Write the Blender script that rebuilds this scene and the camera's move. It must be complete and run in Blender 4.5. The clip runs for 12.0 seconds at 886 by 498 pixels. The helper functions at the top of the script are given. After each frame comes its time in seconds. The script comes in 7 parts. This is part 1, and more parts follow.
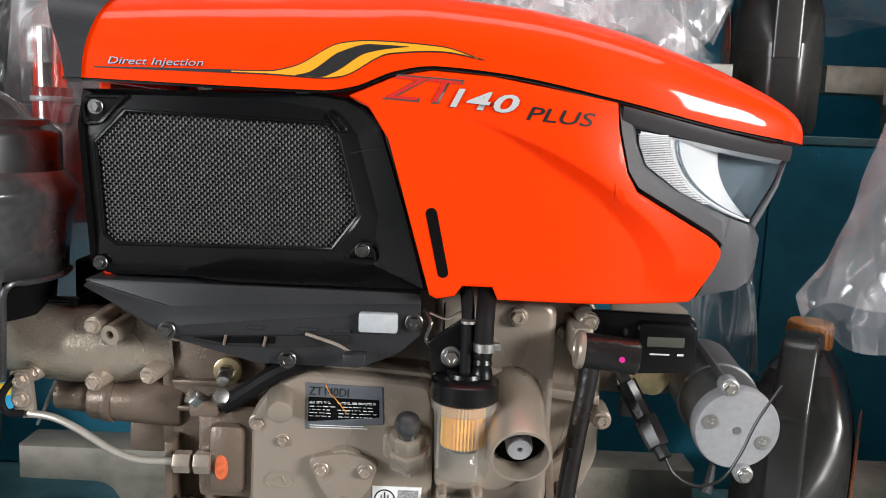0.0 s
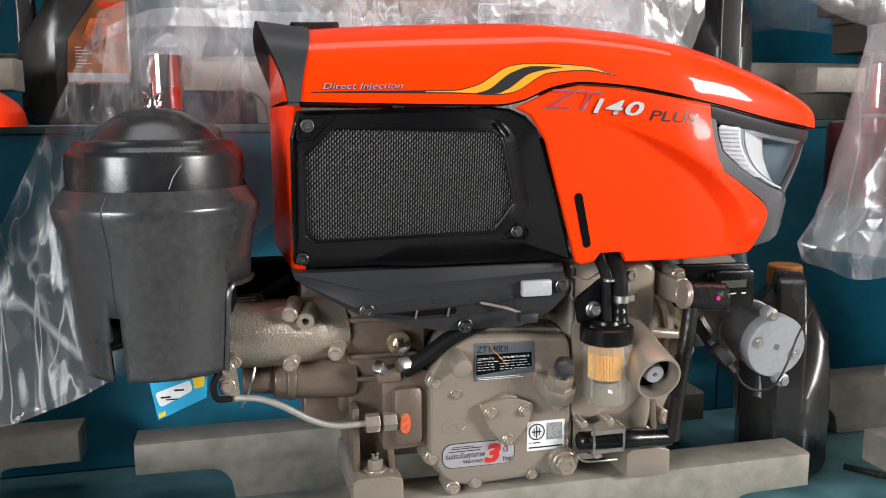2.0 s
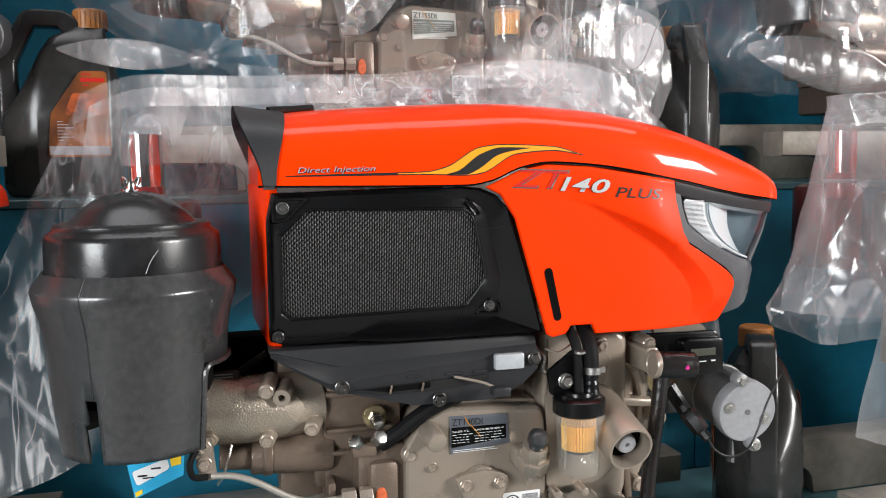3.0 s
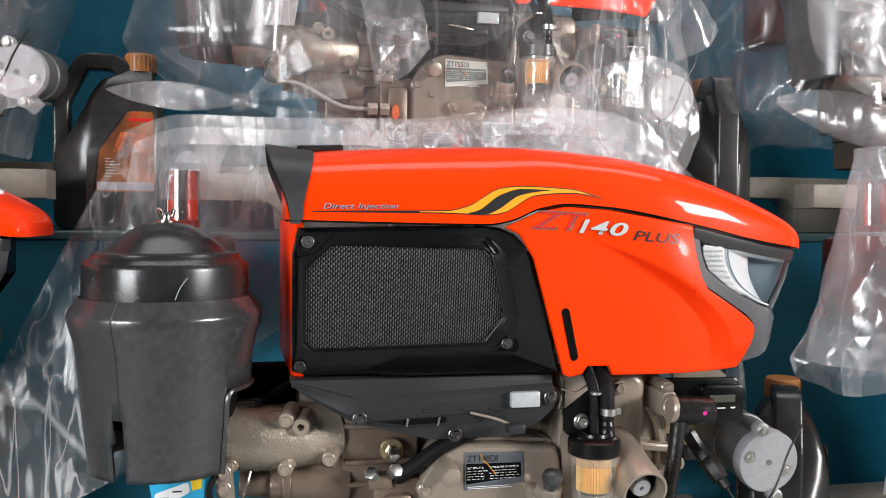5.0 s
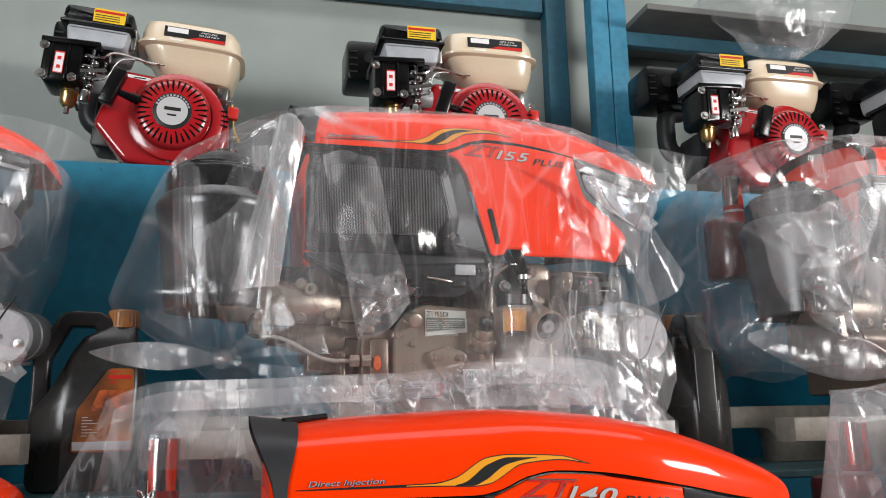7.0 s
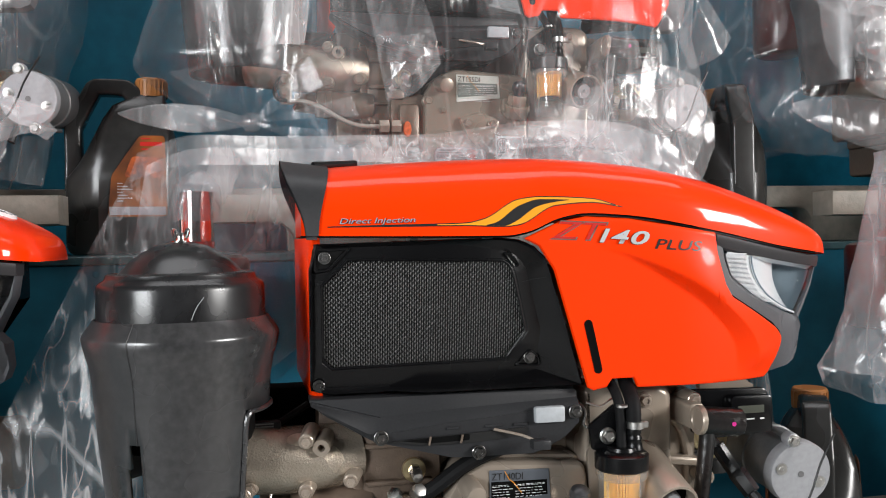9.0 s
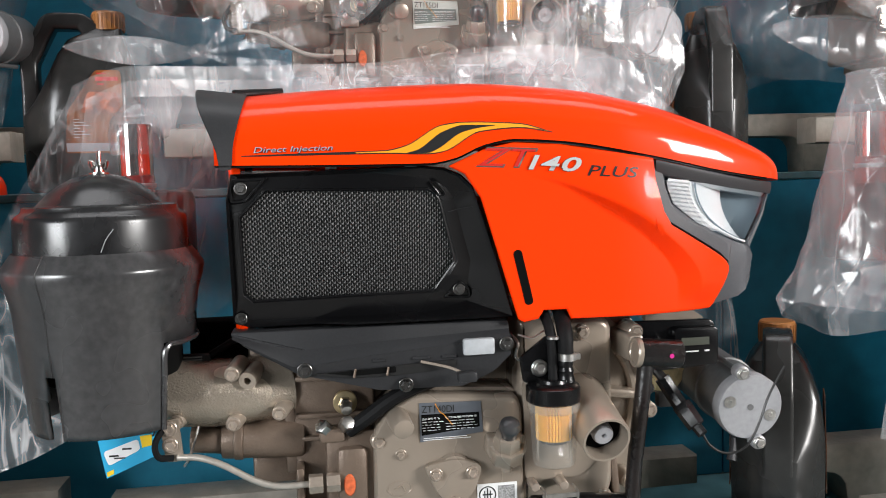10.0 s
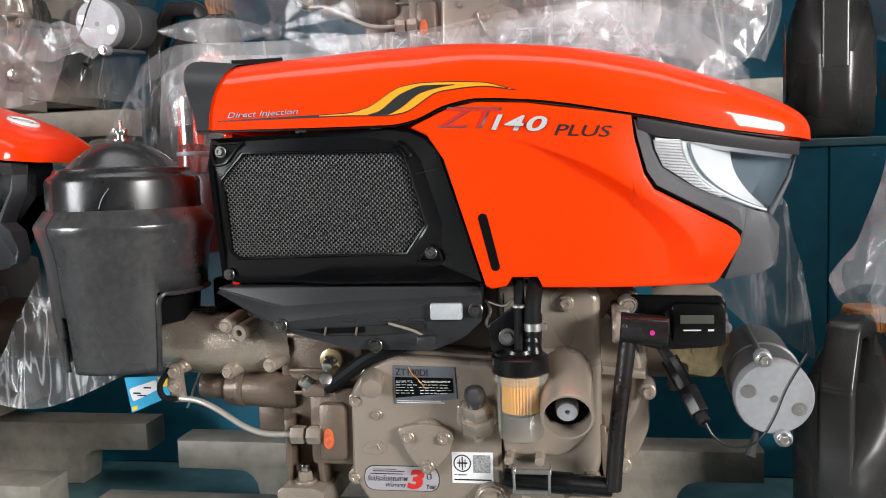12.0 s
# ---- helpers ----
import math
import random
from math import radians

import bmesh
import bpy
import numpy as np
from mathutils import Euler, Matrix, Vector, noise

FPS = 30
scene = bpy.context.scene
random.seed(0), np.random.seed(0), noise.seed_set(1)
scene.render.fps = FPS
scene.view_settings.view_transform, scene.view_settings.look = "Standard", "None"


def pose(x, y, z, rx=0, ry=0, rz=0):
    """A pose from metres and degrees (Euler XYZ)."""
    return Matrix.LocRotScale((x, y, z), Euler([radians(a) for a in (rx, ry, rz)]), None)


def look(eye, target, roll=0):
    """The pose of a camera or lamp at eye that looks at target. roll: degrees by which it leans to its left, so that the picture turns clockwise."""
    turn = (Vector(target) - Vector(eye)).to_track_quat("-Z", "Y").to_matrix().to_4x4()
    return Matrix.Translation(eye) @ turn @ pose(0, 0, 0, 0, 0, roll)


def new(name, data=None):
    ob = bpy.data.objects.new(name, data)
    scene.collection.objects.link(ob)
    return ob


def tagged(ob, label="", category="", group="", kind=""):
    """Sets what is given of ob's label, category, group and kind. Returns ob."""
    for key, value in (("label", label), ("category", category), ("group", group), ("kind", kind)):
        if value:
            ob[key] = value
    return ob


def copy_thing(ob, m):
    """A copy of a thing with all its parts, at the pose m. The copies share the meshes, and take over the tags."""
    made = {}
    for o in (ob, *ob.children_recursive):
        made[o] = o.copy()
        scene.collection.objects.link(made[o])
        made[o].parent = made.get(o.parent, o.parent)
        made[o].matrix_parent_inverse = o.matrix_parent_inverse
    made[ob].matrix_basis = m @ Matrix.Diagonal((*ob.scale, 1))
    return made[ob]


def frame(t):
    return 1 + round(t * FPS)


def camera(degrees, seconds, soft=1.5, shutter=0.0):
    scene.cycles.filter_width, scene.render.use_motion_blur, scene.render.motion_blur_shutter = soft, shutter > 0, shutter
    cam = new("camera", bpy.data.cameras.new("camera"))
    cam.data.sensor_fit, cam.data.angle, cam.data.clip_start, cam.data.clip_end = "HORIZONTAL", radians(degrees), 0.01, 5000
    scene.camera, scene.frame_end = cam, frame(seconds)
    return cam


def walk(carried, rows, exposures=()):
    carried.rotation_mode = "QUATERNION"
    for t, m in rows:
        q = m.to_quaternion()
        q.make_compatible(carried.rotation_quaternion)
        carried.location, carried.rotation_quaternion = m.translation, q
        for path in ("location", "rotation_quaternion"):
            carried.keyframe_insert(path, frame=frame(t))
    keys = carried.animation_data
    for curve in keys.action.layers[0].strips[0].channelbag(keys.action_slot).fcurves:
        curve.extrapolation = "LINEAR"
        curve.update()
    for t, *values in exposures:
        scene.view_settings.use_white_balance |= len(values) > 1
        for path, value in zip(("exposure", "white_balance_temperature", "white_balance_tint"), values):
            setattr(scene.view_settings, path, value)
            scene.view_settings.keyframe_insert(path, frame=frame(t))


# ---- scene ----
import functools
cam = camera(56.1, 12.0, soft=1.0)
METRES, EYE, TILT, LEAN, TURN = 1.18, 1.25, -8.5, -2.3, 0.0
ROWS = [
    (0.0, 0.0, 0.0, 0.0, -0.0, -0.0, 0.0),
    (0.5, -0.1055, -0.1067, 0.0042, -3.7, 0.46, 0.58),
    (1.0, -0.2394, -0.1053, 0.0335, -9.55, 3.09, 4.55),
    (1.5, -0.3034, -0.1092, 0.0245, -12.28, 2.9, 5.64),
    (2.0, -0.3054, -0.1119, 0.0014, -13.34, -0.98, 4.59),
    (2.5, -0.3032, -0.1296, 0.0037, -14.52, -0.81, 4.48),
    (3.0, -0.2955, -0.1325, 0.0296, -14.28, 1.96, 5.25),
    (3.2, -0.2968, -0.1302, 0.0430, -13.85, 2.66, 4.95),
    (4.8, -0.2819, -0.1569, 0.0120, -10.81, 4.98, 3.38),
    (5.0, -0.2806, -0.1569, 0.0144, -11.44, 5.67, 3.45),
    (5.5, -0.2747, -0.1565, 0.022, -12.98, 5.26, 4.67),
    (6.0, -0.2824, -0.1744, 0.0489, -12.58, 12.06, 5.45),
    (6.5, -0.2828, -0.1758, 0.0651, -12.77, 16.39, 5.47),
    (6.7, -0.2868, -0.1791, 0.0700, -12.82, 17.69, 5.37),
    (7.5, -0.2910, -0.1760, 0.0735, -12.75, 21.0, 5.45),
    (8.3, -0.2920, -0.1631, 0.0373, -12.21, 14.97, 5.50),
    (8.5, -0.2893, -0.153, 0.0216, -11.53, 11.11, 5.22),
    (9.0, -0.2862, -0.1418, 0.0074, -10.6, 7.34, 4.87),
    (9.5, -0.2657, -0.1494, -0.0129, -8.81, 5.24, 5.25),
    (10.0, -0.184, -0.1356, -0.0098, -8.08, 3.53, 5.19),
    (10.5, -0.0408, -0.1351, -0.0202, 0.2, 3.5, 3.39),
    (11.0, 0.0247, -0.1468, -0.0264, 4.18, 2.62, 3.29),
    (11.5, 0.0458, -0.1429, -0.0313, 3.91, 2.47, 2.87),
    (12.0, 0.0768, -0.1229, -0.0445, 9.76, 3.53, 2.74),
]
walk(cam, [(t, pose(0, 0, EYE, TILT, LEAN, TURN) @ pose(METRES * x, METRES * y, METRES * z, 90 + pitch, roll, yaw)) for t, x, y, z, yaw, pitch, roll in ROWS],
     exposures=[(0.0, 0.0), (3.0, 0.0), (5.0, 0.02), (5.5, 0.0), (6.0, -0.26), (6.5, -0.42), (7.5, -0.5), (8.5, -0.36), (9.0, -0.15), (9.5, 0.0), (12.0, 0.0)])

# ---- world and light ----
world = bpy.data.worlds.new("world")
scene.world = world
world.use_nodes = True
_n = world.node_tree.nodes
_sky = _n.new("ShaderNodeTexSky")
_sky.sky_type, _sky.sun_disc = "NISHITA", False
_sky.sun_elevation, _sky.sun_rotation = radians(50), radians(200)
_n["Background"].inputs["Strength"].default_value = 0.12
world.node_tree.links.new(_sky.outputs[0], _n["Background"].inputs["Color"])


def area(name, m, sx, sy, watts, colour):
    d = bpy.data.lights.new(name, "AREA")
    d.shape, d.size, d.size_y, d.energy, d.color = "RECTANGLE", sx, sy, watts, colour
    ob = new(name, d)
    ob.matrix_world = m
    return ob


# daylight in the side openings of the shop and in the roof light over the display
area("east_opening_daylight", look((3.36, -1.7, 2.2), (0.0, 0.9, 1.2)), 1.3, 0.75, 240, (1.0, 0.98, 0.96))
area("west_opening_daylight", look((-3.16, -1.9, 1.9), (0.0, 0.9, 1.2)), 1.4, 1.4, 150, (0.95, 0.98, 1.0))
area("roof_light_daylight", pose(0.2, 0.85, 3.62), 3.4, 0.8, 30, (1.0, 0.98, 0.96))


# ---- materials ----
def rgb(c):
    return (*c, 1.0)


def material(name, colour, rough=0.5, metal=0.0, grain=0.0, scale=60.0, bump=0.0, bump_scale=200.0, coat=0.0,
             tint=None, blotch=6.0, rough_var=0.0, spec=0.5, dist=0.002):
    """A painted, cast or moulded surface: two scales of colour variation, uneven gloss and fine relief."""
    m = bpy.data.materials.new(name)
    m.use_nodes = True
    nt = m.node_tree
    b = nt.nodes["Principled BSDF"]
    b.inputs["Roughness"].default_value = rough
    b.inputs["Metallic"].default_value = metal
    b.inputs["Coat Weight"].default_value = coat
    b.inputs["Coat Roughness"].default_value = 0.04
    b.inputs["Specular IOR Level"].default_value = spec
    co = nt.nodes.new("ShaderNodeTexCoord")

    def tex(sc, detail=4.0):
        t = nt.nodes.new("ShaderNodeTexNoise")
        t.inputs["Scale"].default_value = sc
        t.inputs["Detail"].default_value = detail
        nt.links.new(co.outputs["Object"], t.inputs["Vector"])
        return t

    if grain:
        fine, broad = tex(scale), tex(blotch, 3.0)
        mix = nt.nodes.new("ShaderNodeMix")
        mix.data_type = "FLOAT"
        mix.inputs[0].default_value = 0.5
        nt.links.new(fine.outputs["Fac"], mix.inputs[2])
        nt.links.new(broad.outputs["Fac"], mix.inputs[3])
        ramp = nt.nodes.new("ShaderNodeValToRGB")
        lo = tint or tuple(c * (1 - grain) for c in colour)
        hi = tuple(min(1, c * (1 + grain * 0.6)) for c in colour)
        ramp.color_ramp.elements[0].position, ramp.color_ramp.elements[0].color = 0.36, rgb(lo)
        ramp.color_ramp.elements[1].position, ramp.color_ramp.elements[1].color = 0.62, rgb(hi)
        nt.links.new(mix.outputs[0], ramp.inputs[0])
        nt.links.new(ramp.outputs[0], b.inputs["Base Color"])
        if rough_var:
            mr = nt.nodes.new("ShaderNodeMapRange")
            mr.inputs[1].default_value, mr.inputs[2].default_value = 0.35, 0.65
            mr.inputs[3].default_value, mr.inputs[4].default_value = max(0.02, rough - rough_var), min(1, rough + rough_var)
            nt.links.new(broad.outputs["Fac"], mr.inputs[0])
            nt.links.new(mr.outputs[0], b.inputs["Roughness"])
    else:
        b.inputs["Base Color"].default_value = rgb(colour)
    if bump:
        bt = tex(bump_scale, 3.0)
        bn = nt.nodes.new("ShaderNodeBump")
        bn.inputs["Strength"].default_value, bn.inputs["Distance"].default_value = bump, dist
        nt.links.new(bt.outputs["Fac"], bn.inputs["Height"])
        nt.links.new(bn.outputs[0], b.inputs["Normal"])
    return m


ORANGE = material("orange_paint", (0.95, 0.040, 0.0), 0.4, spec=0.06, coat=0.5, grain=0.03, scale=900, bump=0.04, bump_scale=1200, dist=0.0003)
ORANGE_PANEL = material("orange_panel_paint", (0.95, 0.040, 0.0), 0.42, spec=0.12, coat=0.12, grain=0.03, scale=900, bump=0.04, bump_scale=1200, dist=0.0003)
BLACK = material("black_plastic", (0.004, 0.004, 0.0045), 0.24, spec=0.36, grain=0.3, scale=300, bump=0.15, bump_scale=900, rough_var=0.08, dist=0.0004)
GREY = material("grey_plastic", (0.024, 0.0245, 0.0265), 0.42, spec=0.35, grain=0.2, scale=400, bump=0.2, bump_scale=1400, rough_var=0.06, dist=0.0004)
RUBBER = material("black_rubber", (0.031, 0.031, 0.033), 0.3, spec=0.9, grain=0.35, scale=60, blotch=10, bump=0.05, bump_scale=30, rough_var=0.08)
BOOT = material("dusty_black_rubber", (0.042, 0.0415, 0.043), 0.30, spec=0.8, grain=0.35, scale=120, blotch=6, bump=0.05, bump_scale=60, rough_var=0.10, tint=(0.028, 0.028, 0.029))
HOSE = material("black_hose_rubber", (0.006, 0.006, 0.0065), 0.6, spec=0.15, grain=0.3, scale=200, bump=0.1, bump_scale=700, rough_var=0.06, dist=0.0003)
CAST = material("champagne_engine_paint", (0.33, 0.276, 0.224), 0.29, metal=0.38, grain=0.05, scale=30, blotch=5, bump=0.10, bump_scale=260, rough_var=0.05, dist=0.0006)
ELBOW = material("coarse_champagne_casting", (0.43, 0.37, 0.30), 0.25, metal=0.65, grain=0.08, scale=90, bump=0.75, bump_scale=420, rough_var=0.05, dist=0.0012)
PAINTED = material("painted_bolt_steel", (0.46, 0.385, 0.32), 0.26, metal=0.55, grain=0.15, scale=200, rough_var=0.06)
# Darker, rougher tone of the engine casting, for block, pump and rear parts.
CAST_DARK = material("rough_dark_casting", (0.165, 0.122, 0.093), 0.36, metal=0.3, grain=0.12, scale=120, bump=0.5, bump_scale=320, rough_var=0.08, dist=0.001)
STEEL = material("zinc_steel", (0.55, 0.54, 0.52), 0.28, metal=1.0, grain=0.2, scale=200, rough_var=0.1)
ALU = material("bare_aluminium", (0.34, 0.34, 0.355), 0.5, metal=0.3, grain=0.12, scale=150, bump=0.1, bump_scale=500, rough_var=0.06, dist=0.0004)
BRASS = material("yellow_zinc", (0.62, 0.44, 0.18), 0.3, metal=1.0, grain=0.25, scale=120, rough_var=0.08)
TEAL = material("teal_painted_board", (0.013, 0.195, 0.305), 0.5, grain=0.22, scale=30, blotch=2.2, bump=0.12, bump_scale=90, rough_var=0.12, tint=(0.010, 0.148, 0.235))
TEAL_TOP = material("worn_teal_shelf_top", (0.085, 0.19, 0.21), 0.42, grain=0.5, scale=18, blotch=3, bump=0.15, bump_scale=70, rough_var=0.12, tint=(0.03, 0.09, 0.105))
WOOD = material("grey_brown_skid_timber", (0.245, 0.218, 0.182), 0.45, grain=0.30, scale=45, blotch=9, bump=0.55, bump_scale=70, rough_var=0.15, tint=(0.175, 0.165, 0.140), dist=0.002)
WALL = material("pale_green_wall", (0.30, 0.335, 0.313), 0.6, grain=0.12, scale=6, blotch=0.9, bump=0.05, bump_scale=60)
SIDE = material("unpainted_cement_wall", (0.14, 0.137, 0.13), 0.8, grain=0.3, scale=8, blotch=0.8, bump=0.1, bump_scale=30)
WEFT = material("dark_mesh_wire", (0.035, 0.035, 0.036), 0.45, metal=0.6)
WIRE = material("dull_black_wire", (0.24, 0.24, 0.24), 0.5, metal=0.9)
BOLT = material("dark_zinc_steel", (0.22, 0.215, 0.21), 0.3, metal=1.0, grain=0.3, scale=300, rough_var=0.1)
SHUTTER = material("dark_shutter_paint", (0.055, 0.056, 0.058), 0.6, grain=0.2, scale=8, blotch=1.0)
FLOOR = material("grey_concrete", (0.27, 0.26, 0.245), 0.6, grain=0.3, scale=8, blotch=0.8, bump=0.1, bump_scale=30)


# ---- mesh helpers ----
def root_of(ob):
    while ob.parent:
        ob = ob.parent
    return ob


def finish(name, bm, mat, angle=35, smooth=True):
    me = bpy.data.meshes.new(name)
    bm.to_mesh(me)
    bm.free()
    if smooth:
        for p in me.polygons:
            p.use_smooth = True
        me.set_sharp_from_angle(angle=radians(angle))
    if mat:
        me.materials.append(mat)
    return me


def thing(name, base, label, category, group="", kind=""):
    ob = new(name)
    ob.location = base
    ob.empty_display_size = 0.05
    return tagged(ob, label, category, group, kind)


def part(name, bm, mat, parent, label="", angle=35, smooth=True):
    """One mesh under a thing or a part; the bmesh is in the coordinates of the place."""
    base = root_of(parent).location
    bm.transform(Matrix.Translation(-base))
    ob = new(name, finish(name, bm, mat, angle, smooth))
    ob.parent = parent
    return tagged(ob, label) if label else ob


def solo(name, bm, mat, label="", category="", group="", kind="", angle=35, smooth=True):
    ob = new(name, finish(name, bm, mat, angle, smooth))
    return tagged(ob, label, category, group, kind)


def join(*bms):
    out = bms[0]
    for b in bms[1:]:
        me = bpy.data.meshes.new("tmp")
        b.to_mesh(me)
        b.free()
        out.from_mesh(me)
        bpy.data.meshes.remove(me)
    return out


def box(x0, x1, y0, y1, z0, z1, bevel=0.0, seg=2):
    bm = bmesh.new()
    bmesh.ops.create_cube(bm, size=1.0, matrix=Matrix.Translation(((x0 + x1) / 2, (y0 + y1) / 2, (z0 + z1) / 2)) @ Matrix.Diagonal((x1 - x0, y1 - y0, z1 - z0, 1)))
    if bevel:
        bmesh.ops.bevel(bm, geom=bm.edges[:], offset=bevel, segments=seg, profile=0.5, affect="EDGES")
    return bm


def along(a, b):
    a, b = Vector(a), Vector(b)
    return Matrix.Translation(a) @ (b - a).to_track_quat("Z", "Y").to_matrix().to_4x4(), (b - a).length


def lathe(profile, m=Matrix(), n=40, keep=None, close=True):
    """profile: (r, h) pairs along the local z. keep(i, angle): which faces stay."""
    bm = bmesh.new()
    rings = []
    for r, h in profile:
        if r < 1e-6:
            rings.append([bm.verts.new((0, 0, h))] * n)
        else:
            rings.append([bm.verts.new((r * math.cos(2 * math.pi * k / n), r * math.sin(2 * math.pi * k / n), h)) for k in range(n)])
    for i in range(len(rings) - 1):
        for k in range(n):
            if keep and not keep(i, 2 * math.pi * (k + 0.5) / n):
                continue
            k2 = (k + 1) % n
            vs = []
            for v in (rings[i][k], rings[i][k2], rings[i + 1][k2], rings[i + 1][k]):
                if v not in vs:
                    vs.append(v)
            if len(vs) > 2:
                bm.faces.new(vs)
    bmesh.ops.recalc_face_normals(bm, faces=bm.faces[:])
    bm.transform(m)
    return bm


def cyl(a, b, r, r2=None, bevel=0.0, n=24):
    m, h = along(a, b)
    r2 = r if r2 is None else r2
    e = bevel
    if e:
        p = [(0, 0), (r - e, 0), (r - e * 0.3, e * 0.3), (r, e), (r2, h - e), (r2 - e * 0.3, h - e * 0.3), (r2 - e, h), (0, h)]
    else:
        p = [(0, 0), (r, 0), (r2, h), (0, h)]
    return lathe(p, m, n)


def spline(points, steps=8):
    """A smooth line through the points."""
    p = [Vector(q) for q in points]
    p = [2 * p[0] - p[1], *p, 2 * p[-1] - p[-2]]
    out = []
    for i in range(1, len(p) - 2):
        for s in range(steps):
            t = s / steps
            a, b, c, d = p[i - 1:i + 3]
            out.append(0.5 * (2 * b + (c - a) * t + (2 * a - 5 * b + 4 * c - d) * t * t + (3 * b - a - 3 * c + d) * t ** 3))
    out.append(p[-2])
    return out


def tube(points, r, n=10, steps=8, smooth=True):
    """A round bar swept along the points; r: a number, or one radius a point of the swept line."""
    line = spline(points, steps) if smooth else [Vector(q) for q in points]
    bm = bmesh.new()
    up = Vector((0.31, 0.22, 0.93))
    rings = []
    for i, q in enumerate(line):
        d = (line[min(i + 1, len(line) - 1)] - line[max(i - 1, 0)]).normalized()
        side = d.cross(up).normalized()
        up = side.cross(d).normalized()
        rr = r(i / (len(line) - 1)) if callable(r) else r
        rings.append([bm.verts.new(q + rr * (math.cos(2 * math.pi * k / n) * side + math.sin(2 * math.pi * k / n) * up)) for k in range(n)])
    for a, b in zip(rings, rings[1:]):
        for k in range(n):
            bm.faces.new((a[k], a[(k + 1) % n], b[(k + 1) % n], b[k]))
    bm.faces.new(rings[0][::-1])
    bm.faces.new(rings[-1])
    bmesh.ops.recalc_face_normals(bm, faces=bm.faces[:])
    return bm


def prism(outline, y0, y1, bevel=0.0, seg=2):
    """A plate of that outline in x, z, from y0 (front) to y1."""
    bm = bmesh.new()
    a = [bm.verts.new((x, y0, z)) for x, z in outline]
    b = [bm.verts.new((x, y1, z)) for x, z in outline]
    n = len(a)
    f = bm.faces.new(a)
    bm.faces.new(b[::-1])
    for i in range(n):
        bm.faces.new((a[i], b[i], b[(i + 1) % n], a[(i + 1) % n]))
    bmesh.ops.recalc_face_normals(bm, faces=bm.faces[:])
    if bevel:
        es = [e for e in bm.edges if any(len(g.verts) == n for g in e.link_faces)] if n > 4 else bm.edges[:]
        bmesh.ops.bevel(bm, geom=es, offset=bevel, segments=seg, profile=0.5, affect="EDGES")
    return bm


def rounded(points, r, seg=5):
    """The outline with its corners rounded; r: a number or one for each corner."""
    out = []
    n = len(points)
    for i in range(n):
        p, a, b = Vector(points[i]), Vector(points[i - 1]), Vector(points[(i + 1) % n])
        rr = r[i] if isinstance(r, (list, tuple)) else r
        da, db = (a - p), (b - p)
        c = min(rr, da.length * 0.48, db.length * 0.48)
        if c < 1e-5:
            out.append(tuple(p))
            continue
        s, e = p + da.normalized() * c, p + db.normalized() * c
        for k in range(seg + 1):
            t = k / seg
            out.append(tuple((1 - t) ** 2 * s + 2 * t * (1 - t) * p + t * t * e))
    return out


def lerp(table, x):
    """Piecewise linear through (x, value) pairs."""
    if x <= table[0][0]:
        return table[0][1]
    for (a, u), (b, v) in zip(table, table[1:]):
        if x <= b:
            return u + (v - u) * (x - a) / (b - a)
    return table[-1][1]


def curve(table, x):
    """A smooth line through (x, value) pairs."""
    if x <= table[0][0]:
        return table[0][1]
    n = len(table)
    for i in range(n - 1):
        (a, u), (b, v) = table[i], table[i + 1]
        if x <= b:
            s = (v - u) / (b - a)
            s0 = (u - table[i - 1][1]) / (a - table[i - 1][0]) if i else s
            s2 = (table[i + 2][1] - v) / (table[i + 2][0] - b) if i + 2 < n else s
            m0 = 0 if s0 * s <= 0 else 2 * s0 * s / (s0 + s)
            m1 = 0 if s2 * s <= 0 else 2 * s2 * s / (s2 + s)
            t, h = (x - a) / (b - a), b - a
            return (2 * t ** 3 - 3 * t * t + 1) * u + (t ** 3 - 2 * t * t + t) * h * m0 + (3 * t * t - 2 * t ** 3) * v + (t ** 3 - t * t) * h * m1
    return table[-1][1]


def sheet(us, rows, at, thick):
    """A shell: at(u, v) gives the front point; it is thick metres deep along y."""
    bm = bmesh.new()
    f = [[bm.verts.new(at(u, r / rows)) for r in range(rows + 1)] for u in us]
    b = [[bm.verts.new(Vector(at(u, r / rows)) + Vector((0, thick, 0))) for r in range(rows + 1)] for u in us]
    nu = len(us)
    for i in range(nu - 1):
        for j in range(rows):
            bm.faces.new((f[i][j], f[i + 1][j], f[i + 1][j + 1], f[i][j + 1]))
            bm.faces.new((b[i][j], b[i][j + 1], b[i + 1][j + 1], b[i + 1][j]))
    for i in range(nu - 1):
        bm.faces.new((f[i][0], b[i][0], b[i + 1][0], f[i + 1][0]))
        bm.faces.new((f[i][rows], f[i + 1][rows], b[i + 1][rows], b[i][rows]))
    for j in range(rows):
        bm.faces.new((f[0][j], f[0][j + 1], b[0][j + 1], b[0][j]))
        bm.faces.new((f[-1][j], b[-1][j], b[-1][j + 1], f[-1][j + 1]))
    bmesh.ops.recalc_face_normals(bm, faces=bm.faces[:])
    return bm


def rings(loops, cap_first=False, cap_last=False):
    """Closed loops of equal length, joined one to the next."""
    bm = bmesh.new()
    vs = [[bm.verts.new(p) for p in loop] for loop in loops]
    n = len(vs[0])
    for a, b in zip(vs, vs[1:]):
        for k in range(n):
            bm.faces.new((a[k], a[(k + 1) % n], b[(k + 1) % n], b[k]))
    if cap_first:
        bm.faces.new(vs[0][::-1])
    if cap_last:
        bm.faces.new(vs[-1])
    bmesh.ops.recalc_face_normals(bm, faces=bm.faces[:])
    return bm


